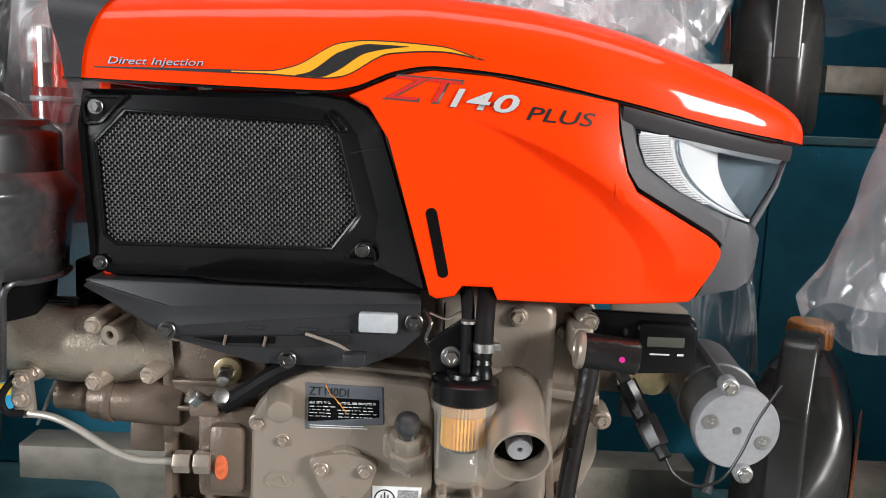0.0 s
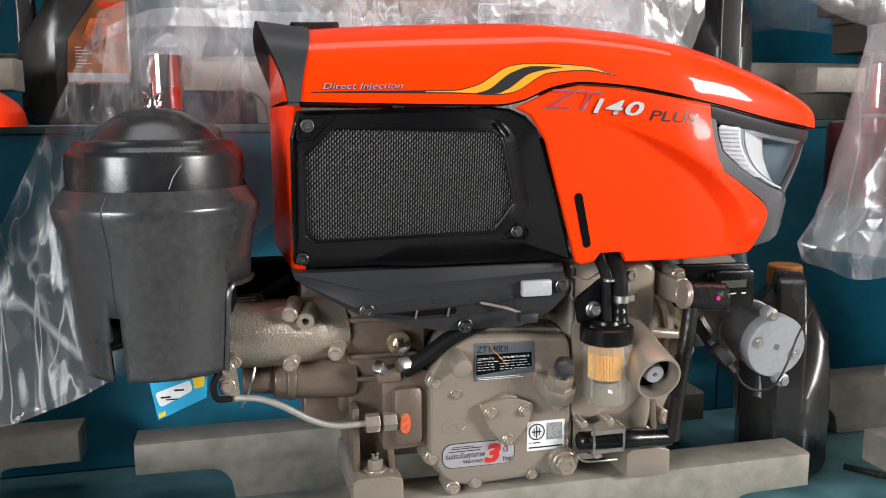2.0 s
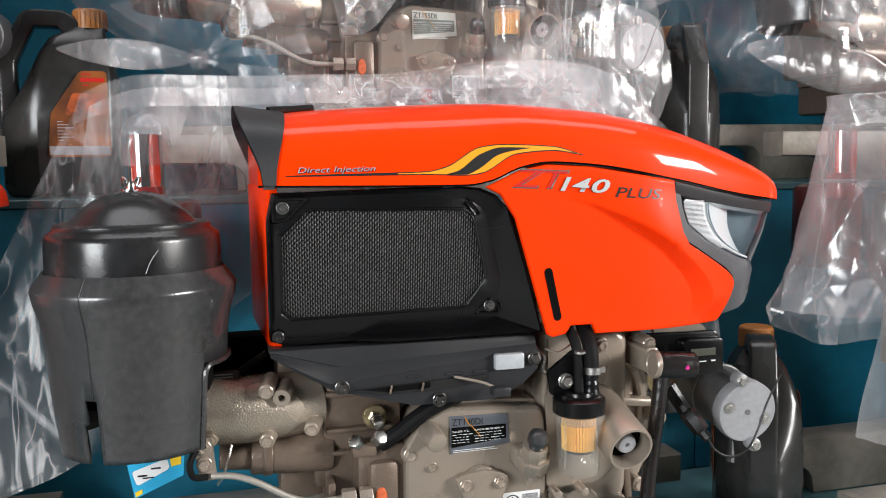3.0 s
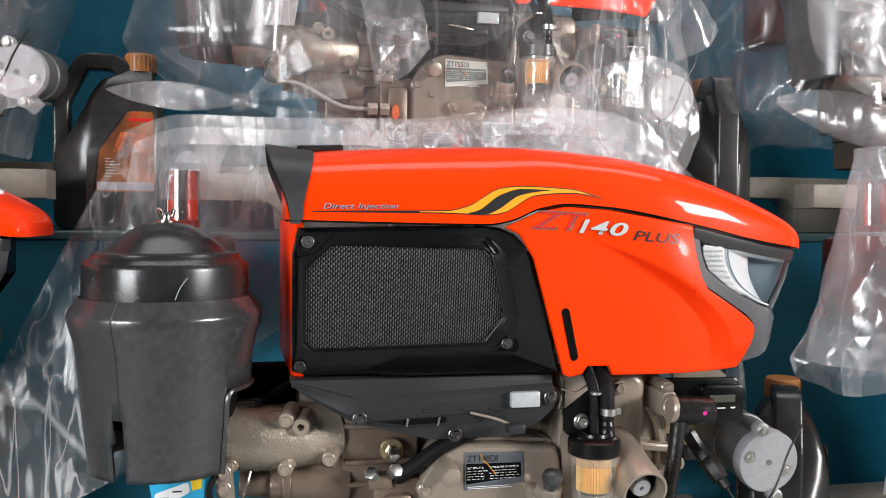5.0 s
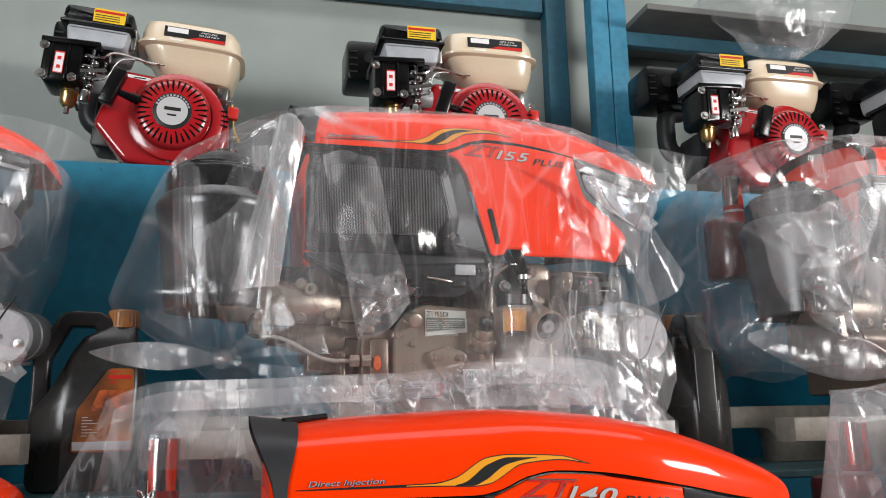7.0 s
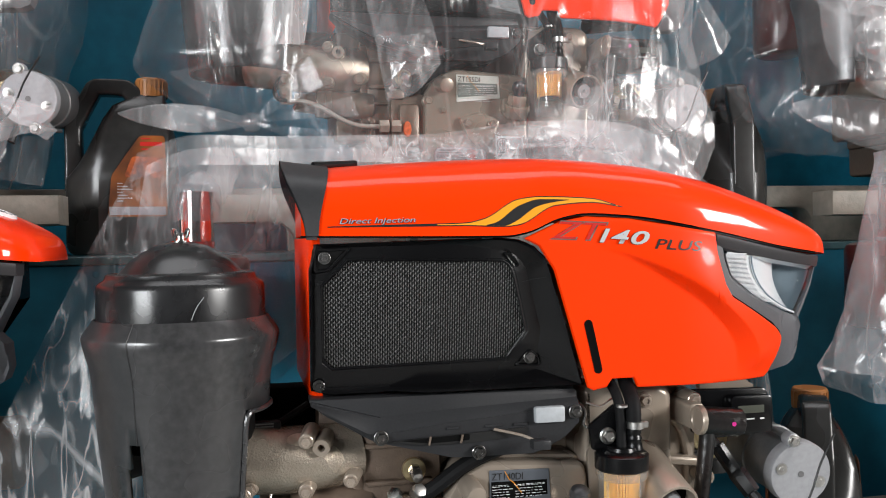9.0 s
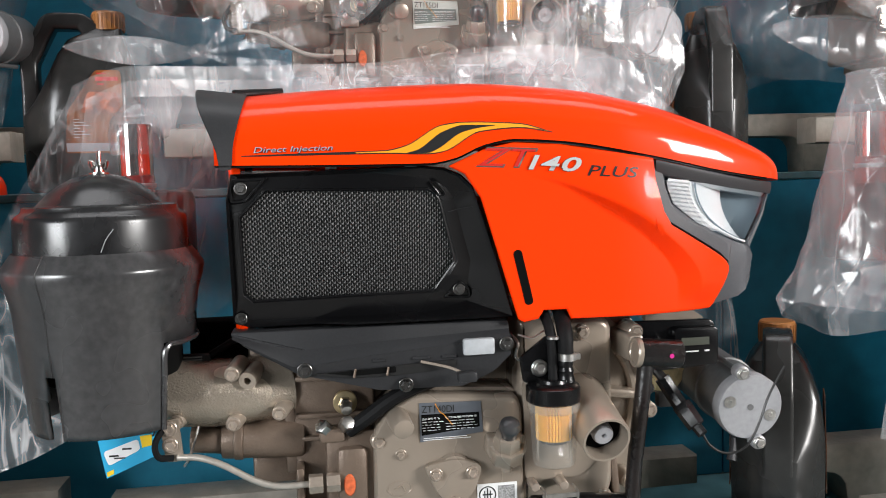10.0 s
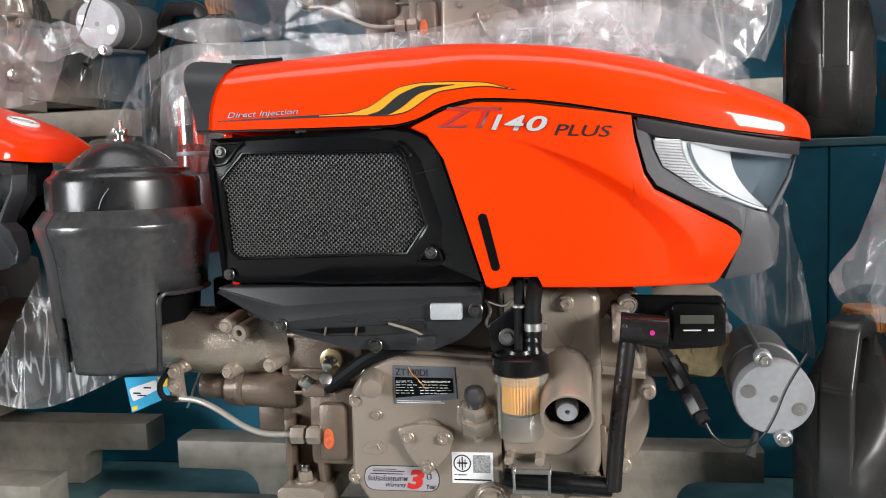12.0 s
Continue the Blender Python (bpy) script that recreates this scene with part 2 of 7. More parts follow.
# ---- the display steps ----
RISER1, RISER2, TREAD1, TREAD2, TREAD3 = 1.14, 1.57, 0.745, 1.255, 1.893
X0, X1 = -3.2, 3.4
solo("floor", box(X0, X1, -3.6, 2.6, -0.1, 0.0), FLOOR, "grey concrete shop floor", "floor", kind="structure")
solo("ceiling", join(box(X0, X1, -3.6, 0.4, 3.6, 3.7), box(X0, X1, 1.3, 2.6, 3.6, 3.7), box(X0, -1.55, 0.4, 1.3, 3.6, 3.7), box(1.95, X1, 0.4, 1.3, 3.6, 3.7)), SIDE, "grey ceiling with a roof light", "ceiling", kind="structure")
solo("wall_north", box(X0, X1, 2.12, 2.22, 0.0, 3.6), WALL, "pale grey-green painted wall behind the shelves", "wall", kind="structure")
solo("wall_west_back", box(X0 - 0.1, X0, -0.95, 2.6, 0.0, 3.6), SIDE, "grey cement side wall", "wall", kind="structure")
solo("wall_west_front", box(X0 - 0.1, X0, -3.6, -2.85, 0.0, 3.6), SIDE, "grey cement side wall", "wall", kind="structure")
solo("wall_west_low", box(X0 - 0.1, X0, -2.85, -0.95, 0.0, 1.05), SIDE, "low wall under the side opening", "wall", kind="structure")
solo("wall_west_high", box(X0 - 0.1, X0, -2.85, -0.95, 2.72, 3.6), SIDE, "grey wall over the side opening", "wall", kind="structure")
solo("wall_east_back", box(X1, X1 + 0.1, -1.0, 2.6, 0.0, 3.6), SIDE, "grey cement side wall", "wall", kind="structure")
solo("wall_east_front", box(X1, X1 + 0.1, -3.6, -2.4, 0.0, 3.6), SIDE, "grey cement side wall", "wall", kind="structure")
solo("wall_east_low", box(X1, X1 + 0.1, -2.4, -1.0, 0.0, 1.75), SIDE, "low wall under the side opening", "wall", kind="structure")
solo("wall_east_high", box(X1, X1 + 0.1, -2.4, -1.0, 2.7, 3.6), SIDE, "grey wall over the side opening", "wall", kind="structure")
solo("wall_south", box(X0, X1, -3.6, -3.5, 0.0, 3.6), SHUTTER, "dark painted wall facing the display", "wall", kind="structure")


def board(name, x0, x1, y0, y1, z0, z1, mat, label):
    return solo(name, box(x0, x1, y0, y1, z0, z1, 0.0015, 1), mat, label, "shelf board", kind="structure")


SEAMS = (X0, -1.55, 0.452, 1.95, X1)
for a, b in zip(SEAMS, SEAMS[1:]):
    board("riser_board_low", a + 0.001, b - 0.001, RISER1, RISER1 + 0.018, TREAD1, TREAD2 - 0.013, TEAL, "teal painted upright board between display steps")
    board("riser_board_high", a + 0.101, b + 0.099, RISER2, RISER2 + 0.018, TREAD2, TREAD3, TEAL, "teal painted upright board between display steps")
board("riser_board_front", X0, X1, 0.60, 0.618, 0.0, TREAD1 - 0.013, TEAL, "teal painted upright board under the lowest step")
board("tread_low", X0, X1, 0.59, RISER1, TREAD1 - 0.012, TREAD1, TEAL_TOP, "worn teal shelf board of the lower step")
board("tread_middle", X0, X1, RISER1 - 0.003, RISER2, TREAD2 - 0.012, TREAD2, TEAL_TOP, "worn teal shelf board of the middle step")
board("tread_high", X0, X1, RISER2 + 0.02, 2.12, TREAD3 - 0.02, TREAD3 - 0.004, TEAL_TOP, "worn teal shelf board of the upper step")

# ---- diesel engine ----
YC = 0.845                                  # middle of the hood across the engine
HOOD_BOTTOM = [(-0.32, 1.277), (-0.10, 1.274), (-0.075, 1.278), (-0.04, 1.292), (-0.01, 1.297), (0.04, 1.294), (0.14, 1.277), (0.24, 1.257), (0.334, 1.244)]
HOOD_TOP = [(-0.32, 1.353), (-0.20, 1.3615), (-0.06, 1.3665), (0.06, 1.359), (0.15, 1.343), (0.22, 1.322), (0.28, 1.299), (0.312, 1.283), (0.327, 1.272), (0.334, 1.258)]
HOOD_HALF = [(-0.32, 0.146), (0.0, 0.152), (0.10, 0.152), (0.16, 0.146), (0.22, 0.134), (0.28, 0.117), (0.31, 0.104), (0.327, 0.084), (0.334, 0.060)]


def hood_y(x, s):
    """Front face of the hood at s of its height (0 to 1)."""
    return YC - curve(HOOD_HALF, x) * max(0.0, 1 - s ** 3.2) ** (1 / 3.2)


def hood_section(x, grow=0.0, n=30):
    zb, zt, w = curve(HOOD_BOTTOM, x), curve(HOOD_TOP, x) + grow, curve(HOOD_HALF, x) + grow
    out = []
    for k in range(n + 1):
        a = math.pi * k / n
        c, s = math.cos(a), math.sin(a)
        y = YC - w * math.copysign(abs(c) ** (2 / 3.2), c)
        out.append(Vector((x, y, zb + (zt - zb) * abs(s) ** (2 / 3.2))))
    return out


def loft(sections, cap=True):
    bm = bmesh.new()
    vs = [[bm.verts.new(p) for p in s] for s in sections]
    for a, b in zip(vs, vs[1:]):
        for k in range(len(a) - 1):
            bm.faces.new((a[k], a[k + 1], b[k + 1], b[k]))
    if cap:
        bm.faces.new(vs[0])
        bm.faces.new(vs[-1][::-1])
    bmesh.ops.recalc_face_normals(bm, faces=bm.faces[:])
    return bm


PANEL_HI = [(-0.078, 1.271), (-0.04, 1.288), (-0.01, 1.2935), (0.04, 1.2905), (0.1435, 1.2735), (0.146, 1.252), (0.155, 1.2165), (0.165, 1.2005), (0.193, 1.1855), (0.241, 1.1605), (0.2505, 1.154), (0.2548, 1.149), (0.2555, 1.1445)]
PANEL_LO = [(-0.078, 1.27), (-0.062, 1.262), (-0.045, 1.236), (-0.006, 1.104), (0.0, 1.101), (0.016, 1.104), (0.022, 1.113), (0.048, 1.113), (0.053, 1.102), (0.228, 1.1005), (0.2335, 1.1045), (0.2545, 1.139), (0.2555, 1.144)]
CREASE_IN = [(-0.06, 1.259), (0.012, 1.256), (0.071, 1.234), (0.118, 1.206), (0.150, 1.178), (0.172, 1.153), (0.180, 1.133), (0.181, 1.09)]
CREASE_OUT = [(-0.06, 1.2598), (0.012, 1.2585), (0.073, 1.2385), (0.122, 1.215), (0.160, 1.189), (0.187, 1.166), (0.203, 1.146), (0.207, 1.130), (0.202, 1.09)]


def smooth(a, b, x):
    t = min(1, max(0, (x - a) / (b - a)))
    return t * t * (3 - 2 * t)


def beyond(line, x, z):
    """Distance of (x, z) from a line running to the right and down, positive above it."""
    best, side = 1.0, 1.0
    for (ax, az), (bx, bz) in zip(line, line[1:]):
        dx, dz = bx - ax, bz - az
        k = min(1.0, max(0.0, ((x - ax) * dx + (z - az) * dz) / (dx * dx + dz * dz)))
        d = math.hypot(x - ax - k * dx, z - az - k * dz)
        if d < best:
            best, side = d, math.copysign(1.0, dx * (z - az) - dz * (x - ax))
    return best * side


def rounded_line(points):
    return [(p.x, p.z) for p in spline([(x, 0.0, z) for x, z in points], 5)]


LINE_IN, LINE_OUT = rounded_line(CREASE_IN), rounded_line(CREASE_OUT)


@functools.lru_cache(maxsize=None)
def panel_y(x, z):
    y = 0.696 + 0.05 * (1.27 - z) + 1.9 * max(0, x - 0.10) ** 2
    inner, outer = beyond(LINE_IN, x, z), beyond(LINE_OUT, x, z)
    t = 0.0 if inner <= 0 else 1.0 if outer >= 0 else inner / (inner - outer)
    return y - 0.0135 * smooth(0.0, 0.14, x) * smooth(1.10, 1.135, z) * t * (1 - 0.6 * smooth(0.0, 0.06, outer))


def grille_y(z):
    return 0.712 + (1.254 - z) * 0.16


def resample(poly, per):
    out = []
    for i in range(len(poly)):
        a, b = Vector(poly[i]), Vector(poly[(i + 1) % len(poly)])
        out += [a.lerp(b, k / per) for k in range(per)]
    return out


def bolt(a, axis, r, h, washer=0.0, mat=None, parent=None, name="bolt"):
    """A hexagon-headed bolt at a, its head standing out along axis."""
    a, axis = Vector(a), Vector(axis).normalized()
    m, _ = along(a, a + axis)
    bm = lathe([(0, 0), (r, 0), (r, h * 0.8), (r * 0.86, h), (r * 0.5, h), (r * 0.45, h * 0.86), (0, h * 0.86)], m, 6)
    if washer:
        bm = join(bm, lathe([(0, 0), (washer, 0), (washer, h * 0.22), (washer * 0.9, h * 0.32), (0, h * 0.32)], m, 16))
    return part(name, bm, mat or STEEL, parent)


FRONT = (0, -1, 0)
# more materials for the engine
LAMP_GREY = material("lamp_surround_plastic", (0.085, 0.087, 0.095), 0.5, grain=0.12, scale=400, bump=0.2, bump_scale=1400, dist=0.0004)
LAMP_DARK = material("dark_visor_plastic", (0.032, 0.030, 0.032), 0.42, spec=0.4, grain=0.12, scale=400)
CAPGLOSS = material("glossy_black_lid", (0.016, 0.016, 0.017), 0.26, grain=0.4, scale=60, blotch=14, bump=0.06, bump_scale=40, rough_var=0.08)
LENS = bpy.data.materials.new("clear_lens")
LENS.use_nodes = True
_t = LENS.node_tree
_t.nodes.clear()
_o, _tr, _gl, _mx, _fr = (_t.nodes.new(k) for k in ("ShaderNodeOutputMaterial", "ShaderNodeBsdfTransparent", "ShaderNodeBsdfGlossy", "ShaderNodeMixShader", "ShaderNodeLayerWeight"))
_pw, _ml = _t.nodes.new("ShaderNodeMath"), _t.nodes.new("ShaderNodeMath")
_pw.operation, _ml.operation = "POWER", "MULTIPLY_ADD"
_pw.inputs[1].default_value, _ml.inputs[1].default_value, _ml.inputs[2].default_value = 4.0, 0.5, 0.025
_tr.inputs[0].default_value = (0.93, 0.95, 0.96, 1)
_gl.inputs["Roughness"].default_value = 0.03
_fr.inputs["Blend"].default_value = 0.5
for a, b in ((_fr.outputs["Facing"], _pw.inputs[0]), (_pw.outputs[0], _ml.inputs[0]), (_ml.outputs[0], _mx.inputs[0]), (_tr.outputs[0], _mx.inputs[1]), (_gl.outputs[0], _mx.inputs[2]), (_mx.outputs[0], _o.inputs[0])):
    _t.links.new(a, b)


def film_material(name, haze, veil, lines, rough, strength, clear, colour=(0.88, 0.88, 0.89), shine=1.0, sweep=0.0, streaks=0.3):
    """Thin clear plastic: mostly see-through, with milky streaks, whitened crease lines and a crinkled gloss."""
    m = bpy.data.materials.new(name)
    m.use_nodes = True
    t = m.node_tree
    t.nodes.clear()

    def node(kind, **values):
        n = t.nodes.new("ShaderNode" + kind)
        for k, v in values.items():
            n.inputs[k.replace("_", " ")].default_value = v
        return n

    def link(a, b):
        t.links.new(a, b)

    def math_(op, a, b, c=None):
        n = t.nodes.new("ShaderNodeMath")
        n.operation = op
        for k, v in enumerate((a, b, c)):
            if v is None:
                continue
            if isinstance(v, (int, float)):
                n.inputs[k].default_value = v
            else:
                link(v, n.inputs[k])
        return n.outputs[0]

    co = node("TexCoord")

    def field(turn, stretch, scale, detail, shift):
        mp = node("Mapping", Rotation=(turn[0], turn[1] + sweep, turn[2]), Scale=(1, 1, stretch), Location=(shift, shift * 2, 0))
        link(co.outputs["Object"], mp.inputs["Vector"])
        n = node("TexNoise", Scale=scale, Detail=detail, Distortion=0.6)
        link(mp.outputs[0], n.inputs["Vector"])
        return n.outputs["Fac"]

    def cells(turn, stretch, scale, shift):
        """Flat facets with straight creases: the distance to the nearest crease."""
        mp = node("Mapping", Rotation=(turn[0], turn[1] + sweep, turn[2]), Scale=(1, 1, stretch), Location=(shift, shift * 2, 0))
        wob = node("TexNoise", Scale=3.0, Detail=1.0)
        link(co.outputs["Object"], wob.inputs["Vector"])
        sc = t.nodes.new("ShaderNodeVectorMath")
        sc.operation = "SCALE"
        sc.inputs["Scale"].default_value = 0.12
        ad = t.nodes.new("ShaderNodeVectorMath")
        ad.operation = "ADD"
        link(wob.outputs["Color"], sc.inputs[0])
        link(co.outputs["Object"], ad.inputs[0])
        link(sc.outputs[0], ad.inputs[1])
        link(ad.outputs[0], mp.inputs["Vector"])
        v = t.nodes.new("ShaderNodeTexVoronoi")
        v.feature = "DISTANCE_TO_EDGE"
        v.inputs["Scale"].default_value = scale
        link(mp.outputs[0], v.inputs["Vector"])
        return v.outputs["Distance"]

    def lines_of(d, width):
        n = node("MapRange", From_Min=0.0, From_Max=width, To_Min=1.0, To_Max=0.0)
        link(d, n.inputs["Value"])
        return n.outputs[0]

    f1 = field((0.1, 0.25, 0), 0.2, 7.0, 3.0, 0.0)
    f3 = field((0, 0, 0), 0.5, 3.0, 3.0, 7.7)
    c1 = cells((0.1, 0.3, 0), 0.22, 9.0, 0.0)
    c2 = cells((0.2, -0.6, 0.2), 0.12, 25.0, 3.1)
    f4 = field((0.2, 0.45, 0.1), 0.10, 42.0, 2.0, 1.3)
    crease = math_("MAXIMUM", math_("MULTIPLY", lines_of(math_("ABSOLUTE", math_("SUBTRACT", f1, 0.5), 0), 0.02), 0.4), math_("MAXIMUM", math_("MULTIPLY", lines_of(c1, 0.025), 0.75), math_("MULTIPLY", lines_of(math_("ABSOLUTE", math_("SUBTRACT", f4, 0.5), 0), 0.04), streaks)))
    mr = node("MapRange", From_Min=0.45, From_Max=0.60, To_Min=0.0, To_Max=1.0)
    link(math_("ADD", math_("MULTIPLY", f3, 0.6), math_("MULTIPLY", f1, 0.4)), mr.inputs["Value"])
    milk = math_("MULTIPLY_ADD", mr.outputs[0], veil, haze)
    # creases show where the film is slack
    milk = math_("ADD", milk, math_("MULTIPLY", math_("MULTIPLY", crease, lines), math_("MULTIPLY_ADD", mr.outputs[0], 0.75, 0.25)))
    height = math_("ADD", math_("MULTIPLY_ADD", f1, 0.5, c1), math_("MULTIPLY_ADD", f4, 0.40, math_("MULTIPLY", c2, 0.5)))
    bump = node("Bump", Strength=strength * 0.4, Distance=0.012)
    link(height, bump.inputs["Height"])

    def facets(turn, stretch, scale, amount, shift):
        """Each cell of the crumpled film lies in a plane of its own."""
        mp = node("Mapping", Rotation=(turn[0], turn[1] + sweep, turn[2]), Scale=(1, 1, stretch), Location=(shift, shift, shift))
        link(co.outputs["Object"], mp.inputs["Vector"])
        v = t.nodes.new("ShaderNodeTexVoronoi")
        v.inputs["Scale"].default_value = scale
        link(mp.outputs[0], v.inputs["Vector"])
        off = t.nodes.new("ShaderNodeVectorMath")
        off.operation = "SUBTRACT"
        off.inputs[1].default_value = (0.5, 0.5, 0.5)
        link(v.outputs["Color"], off.inputs[0])
        sc = t.nodes.new("ShaderNodeVectorMath")
        sc.operation = "SCALE"
        link(off.outputs[0], sc.inputs[0])
        link(amount, sc.inputs["Scale"])
        return sc.outputs[0], v.outputs["Color"]

    slack = node("MapRange", From_Min=0.52, From_Max=0.64, To_Min=0.12, To_Max=1.5)
    link(field((0.3, 0.1, 0), 0.6, 6.0, 1.0, 4.4), slack.inputs["Value"])
    tilt_ = t.nodes.new("ShaderNodeVectorMath")
    tilt_.operation = "ADD"
    (big, big_c), (small, small_c) = facets((0.2, 0.6, 0.1), 0.55, 18.0, slack.outputs[0], 0.0), facets((0.1, -0.8, 0.3), 0.5, 44.0, math_("MULTIPLY", slack.outputs[0], 0.6), 2.2)
    link(big, tilt_.inputs[0])
    link(small, tilt_.inputs[1])
    # the film whitens from facet to facet where it is crumpled
    uneven = math_("MULTIPLY", math_("SUBTRACT", math_("ADD", big_c, small_c), 0.85), slack.outputs[0])
    milk = math_("MULTIPLY", milk, math_("MAXIMUM", math_("MULTIPLY_ADD", uneven, 1.1, 0.9), 0.15))
    bent = t.nodes.new("ShaderNodeVectorMath")
    bent.operation = "ADD"
    link(bump.outputs[0], bent.inputs[0])
    link(tilt_.outputs[0], bent.inputs[1])
    flat = t.nodes.new("ShaderNodeVectorMath")
    flat.operation = "NORMALIZE"
    link(bent.outputs[0], flat.inputs[0])
    tr = node("BsdfTransparent", Color=rgb(clear))
    df = node("BsdfDiffuse", Color=rgb(colour))
    gl = node("BsdfGlossy", Roughness=rough, Color=(1, 1, 1, 1))
    lw = node("LayerWeight", Blend=0.5)
    link(flat.outputs[0], gl.inputs["Normal"])
    link(flat.outputs[0], lw.inputs["Normal"])
    gloss = math_("MULTIPLY_ADD", math_("POWER", lw.outputs["Facing"], 4.0), 0.42 * shine, 0.055 * shine)
    mix, mix2, out = node("MixShader"), node("MixShader"), node("OutputMaterial")
    for p, q in ((milk, mix.inputs[0]), (tr.outputs[0], mix.inputs[1]), (df.outputs[0], mix.inputs[2]), (gloss, mix2.inputs[0]), (mix.outputs[0], mix2.inputs[1]), (gl.outputs[0], mix2.inputs[2]), (mix2.outputs[0], out.inputs[0])):
        link(p, q)
    return m


CUP = film_material("cloudy_filter_cup", 0.10, 0.02, 0.0, 0.08, 0.03, (0.95, 0.94, 0.92), (0.85, 0.83, 0.78))
FOIL = film_material("crumpled_plastic_film", 0.10, 0.25, 0.35, 0.27, 0.8, (0.95, 0.95, 0.955), shine=1.7)
FILM = film_material("clear_plastic_film", 0.025, 0.11, 0.30, 0.16, 0.9, (0.97, 0.97, 0.975), shine=0.5)
FILM_THIN = film_material("thin_clear_film", 0.022, 0.06, 0.22, 0.20, 0.5, (0.97, 0.97, 0.975), shine=0.35)
FILM_DULL = film_material("dull_plastic_film", 0.06, 0.20, 0.22, 0.36, 0.4, (0.96, 0.96, 0.965), shine=0.25)
FILM_STREAK = film_material("streaky_plastic_film", 0.024, 0.055, 0.38, 0.20, 0.8, (0.97, 0.97, 0.975), shine=0.42, streaks=0.9)
FILM_FLAT = film_material("stretched_plastic_film", 0.06, 0.18, 0.22, 0.26, 0.75, (0.96, 0.96, 0.965), shine=0.3, sweep=1.25, streaks=0.15)
FILM_OLD = film_material("milky_plastic_film", 0.06, 0.22, 0.36, 0.20, 0.65, (0.96, 0.96, 0.965), shine=0.6)
FILM_MILKY = film_material("thick_milky_film", 0.10, 0.17, 0.28, 0.22, 0.8, (0.95, 0.95, 0.955), (0.60, 0.60, 0.62))
CHROME = material("bright_reflector", (0.95, 0.95, 0.96), 0.2, metal=0.2, coat=0.6)
SMOKE = material("grey_lamp_housing", (0.20, 0.25, 0.29), 0.25, metal=0.3)
WHITE = material("white_print", (0.78, 0.78, 0.78), 0.45)
SILVER = material("silver_print", (0.62, 0.62, 0.62), 0.35, metal=0.3)
YELLOW = material("yellow_print", (0.85, 0.33, 0.01), 0.4)
PIPE = material("dull_steel_pipe", (0.50, 0.46, 0.41), 0.42, metal=0.6, grain=0.15, scale=90)
STARTER = material("dull_grey_casting", (0.15, 0.15, 0.152), 0.45, metal=0.3, grain=0.15, scale=120, bump=0.15, bump_scale=400, dist=0.0005)
ZINC = material("washed_yellow_zinc", (0.72, 0.58, 0.34), 0.32, metal=0.9, grain=0.3, scale=90, rough_var=0.08)
CHROME_PIPE = material("bright_bare_pipe", (0.62, 0.55, 0.53), 0.14, metal=1.0, grain=0.2, scale=80, rough_var=0.06)
RED = material("red_print", (0.55, 0.02, 0.015), 0.35, coat=0.4)
# Matt black for print and parts, and for shade painted into slots and recesses.
DEEP = material("matt_black_and_shade", (0.003, 0.003, 0.003), 0.95, spec=0.1)
METAL_PRINT = material("silver_foil_print", (0.62, 0.60, 0.58), 0.28, metal=1.0)
INK = material("black_print", (0.012, 0.012, 0.012), 0.4)
PLATE = material("steel_blue_nameplate", (0.15, 0.165, 0.19), 0.4, metal=0.5, grain=0.08, scale=100)
STICKER = material("silver_sticker", (0.40, 0.375, 0.40), 0.4, metal=0.2)
PAPER = material("yellow_pleated_paper", (0.95, 0.56, 0.12), 0.7, grain=0.15, scale=120)
REFLEX = material("orange_reflector", (0.62, 0.13, 0.05), 0.22, grain=0.3, scale=250)
LCD = material("grey_green_display", (0.07, 0.075, 0.06), 0.25)
BLUE = material("blue_card", (0.02, 0.36, 0.62), 0.5)
RUST = material("rusty_black_paint", (0.008, 0.0075, 0.0075), 0.27, grain=0.4, scale=50, blotch=14, bump=0.5, bump_scale=120, tint=(0.013, 0.009, 0.0085), rough_var=0.12)
WHITE_LENS = material("frosted_white_lens", (0.42, 0.44, 0.46), 0.25, grain=0.15, scale=120)
PINK = material("pink_paint", (0.55, 0.02, 0.22), 0.4)
RED_GLOSS = material("glossy_red_paint", (0.22, 0.018, 0.016), 0.22, coat=0.8, grain=0.1, scale=80)
DARK_RED = material("dark_red_paint", (0.055, 0.006, 0.006), 0.3, coat=0.4)


def letters(text, x0, z0, width, height, slope, shear, yfun, mat, parent, name="lettering", lift=0.0008, grow=0.0):
    """Lettering laid on a surface y = yfun(x, z); x0, z0: its lower left corner."""
    cu = bpy.data.curves.new("text", "FONT")
    cu.body, cu.shear, cu.resolution_u, cu.offset = text, shear, 3, grow
    ob = bpy.data.objects.new("text", cu)
    me = bpy.data.meshes.new_from_object(ob)
    bpy.data.objects.remove(ob)
    bpy.data.curves.remove(cu)
    bm = bmesh.new()
    bm.from_mesh(me)
    bpy.data.meshes.remove(me)
    xs, ys = [v.co.x for v in bm.verts], [v.co.y for v in bm.verts]
    ax, bx, ay, by = min(xs), max(xs), min(ys), max(ys)
    for v in bm.verts:
        u, w = (v.co.x - ax) / (bx - ax) * width, (v.co.y - ay) / (by - ay) * height
        x, z = x0 + u, z0 + w + slope * u
        v.co = (x, yfun(x, z) - lift, z)
    return part(name, bm, mat, parent, smooth=False)


def bars(rows, yfun, mat, parent, lift, name="print_bar"):
    """Unreadable print as small bars: (x0, x1, z0, z1)."""
    bm = bmesh.new()
    for x0, x1, z0, z1 in rows:
        vs = [bm.verts.new((x, yfun(x, z) - lift, z)) for x, z in ((x0, z0), (x1, z0), (x1, z1), (x0, z1))]
        bm.faces.new(vs)
    return tagged(part(name, bm, mat, parent, smooth=False), kind="stuff")


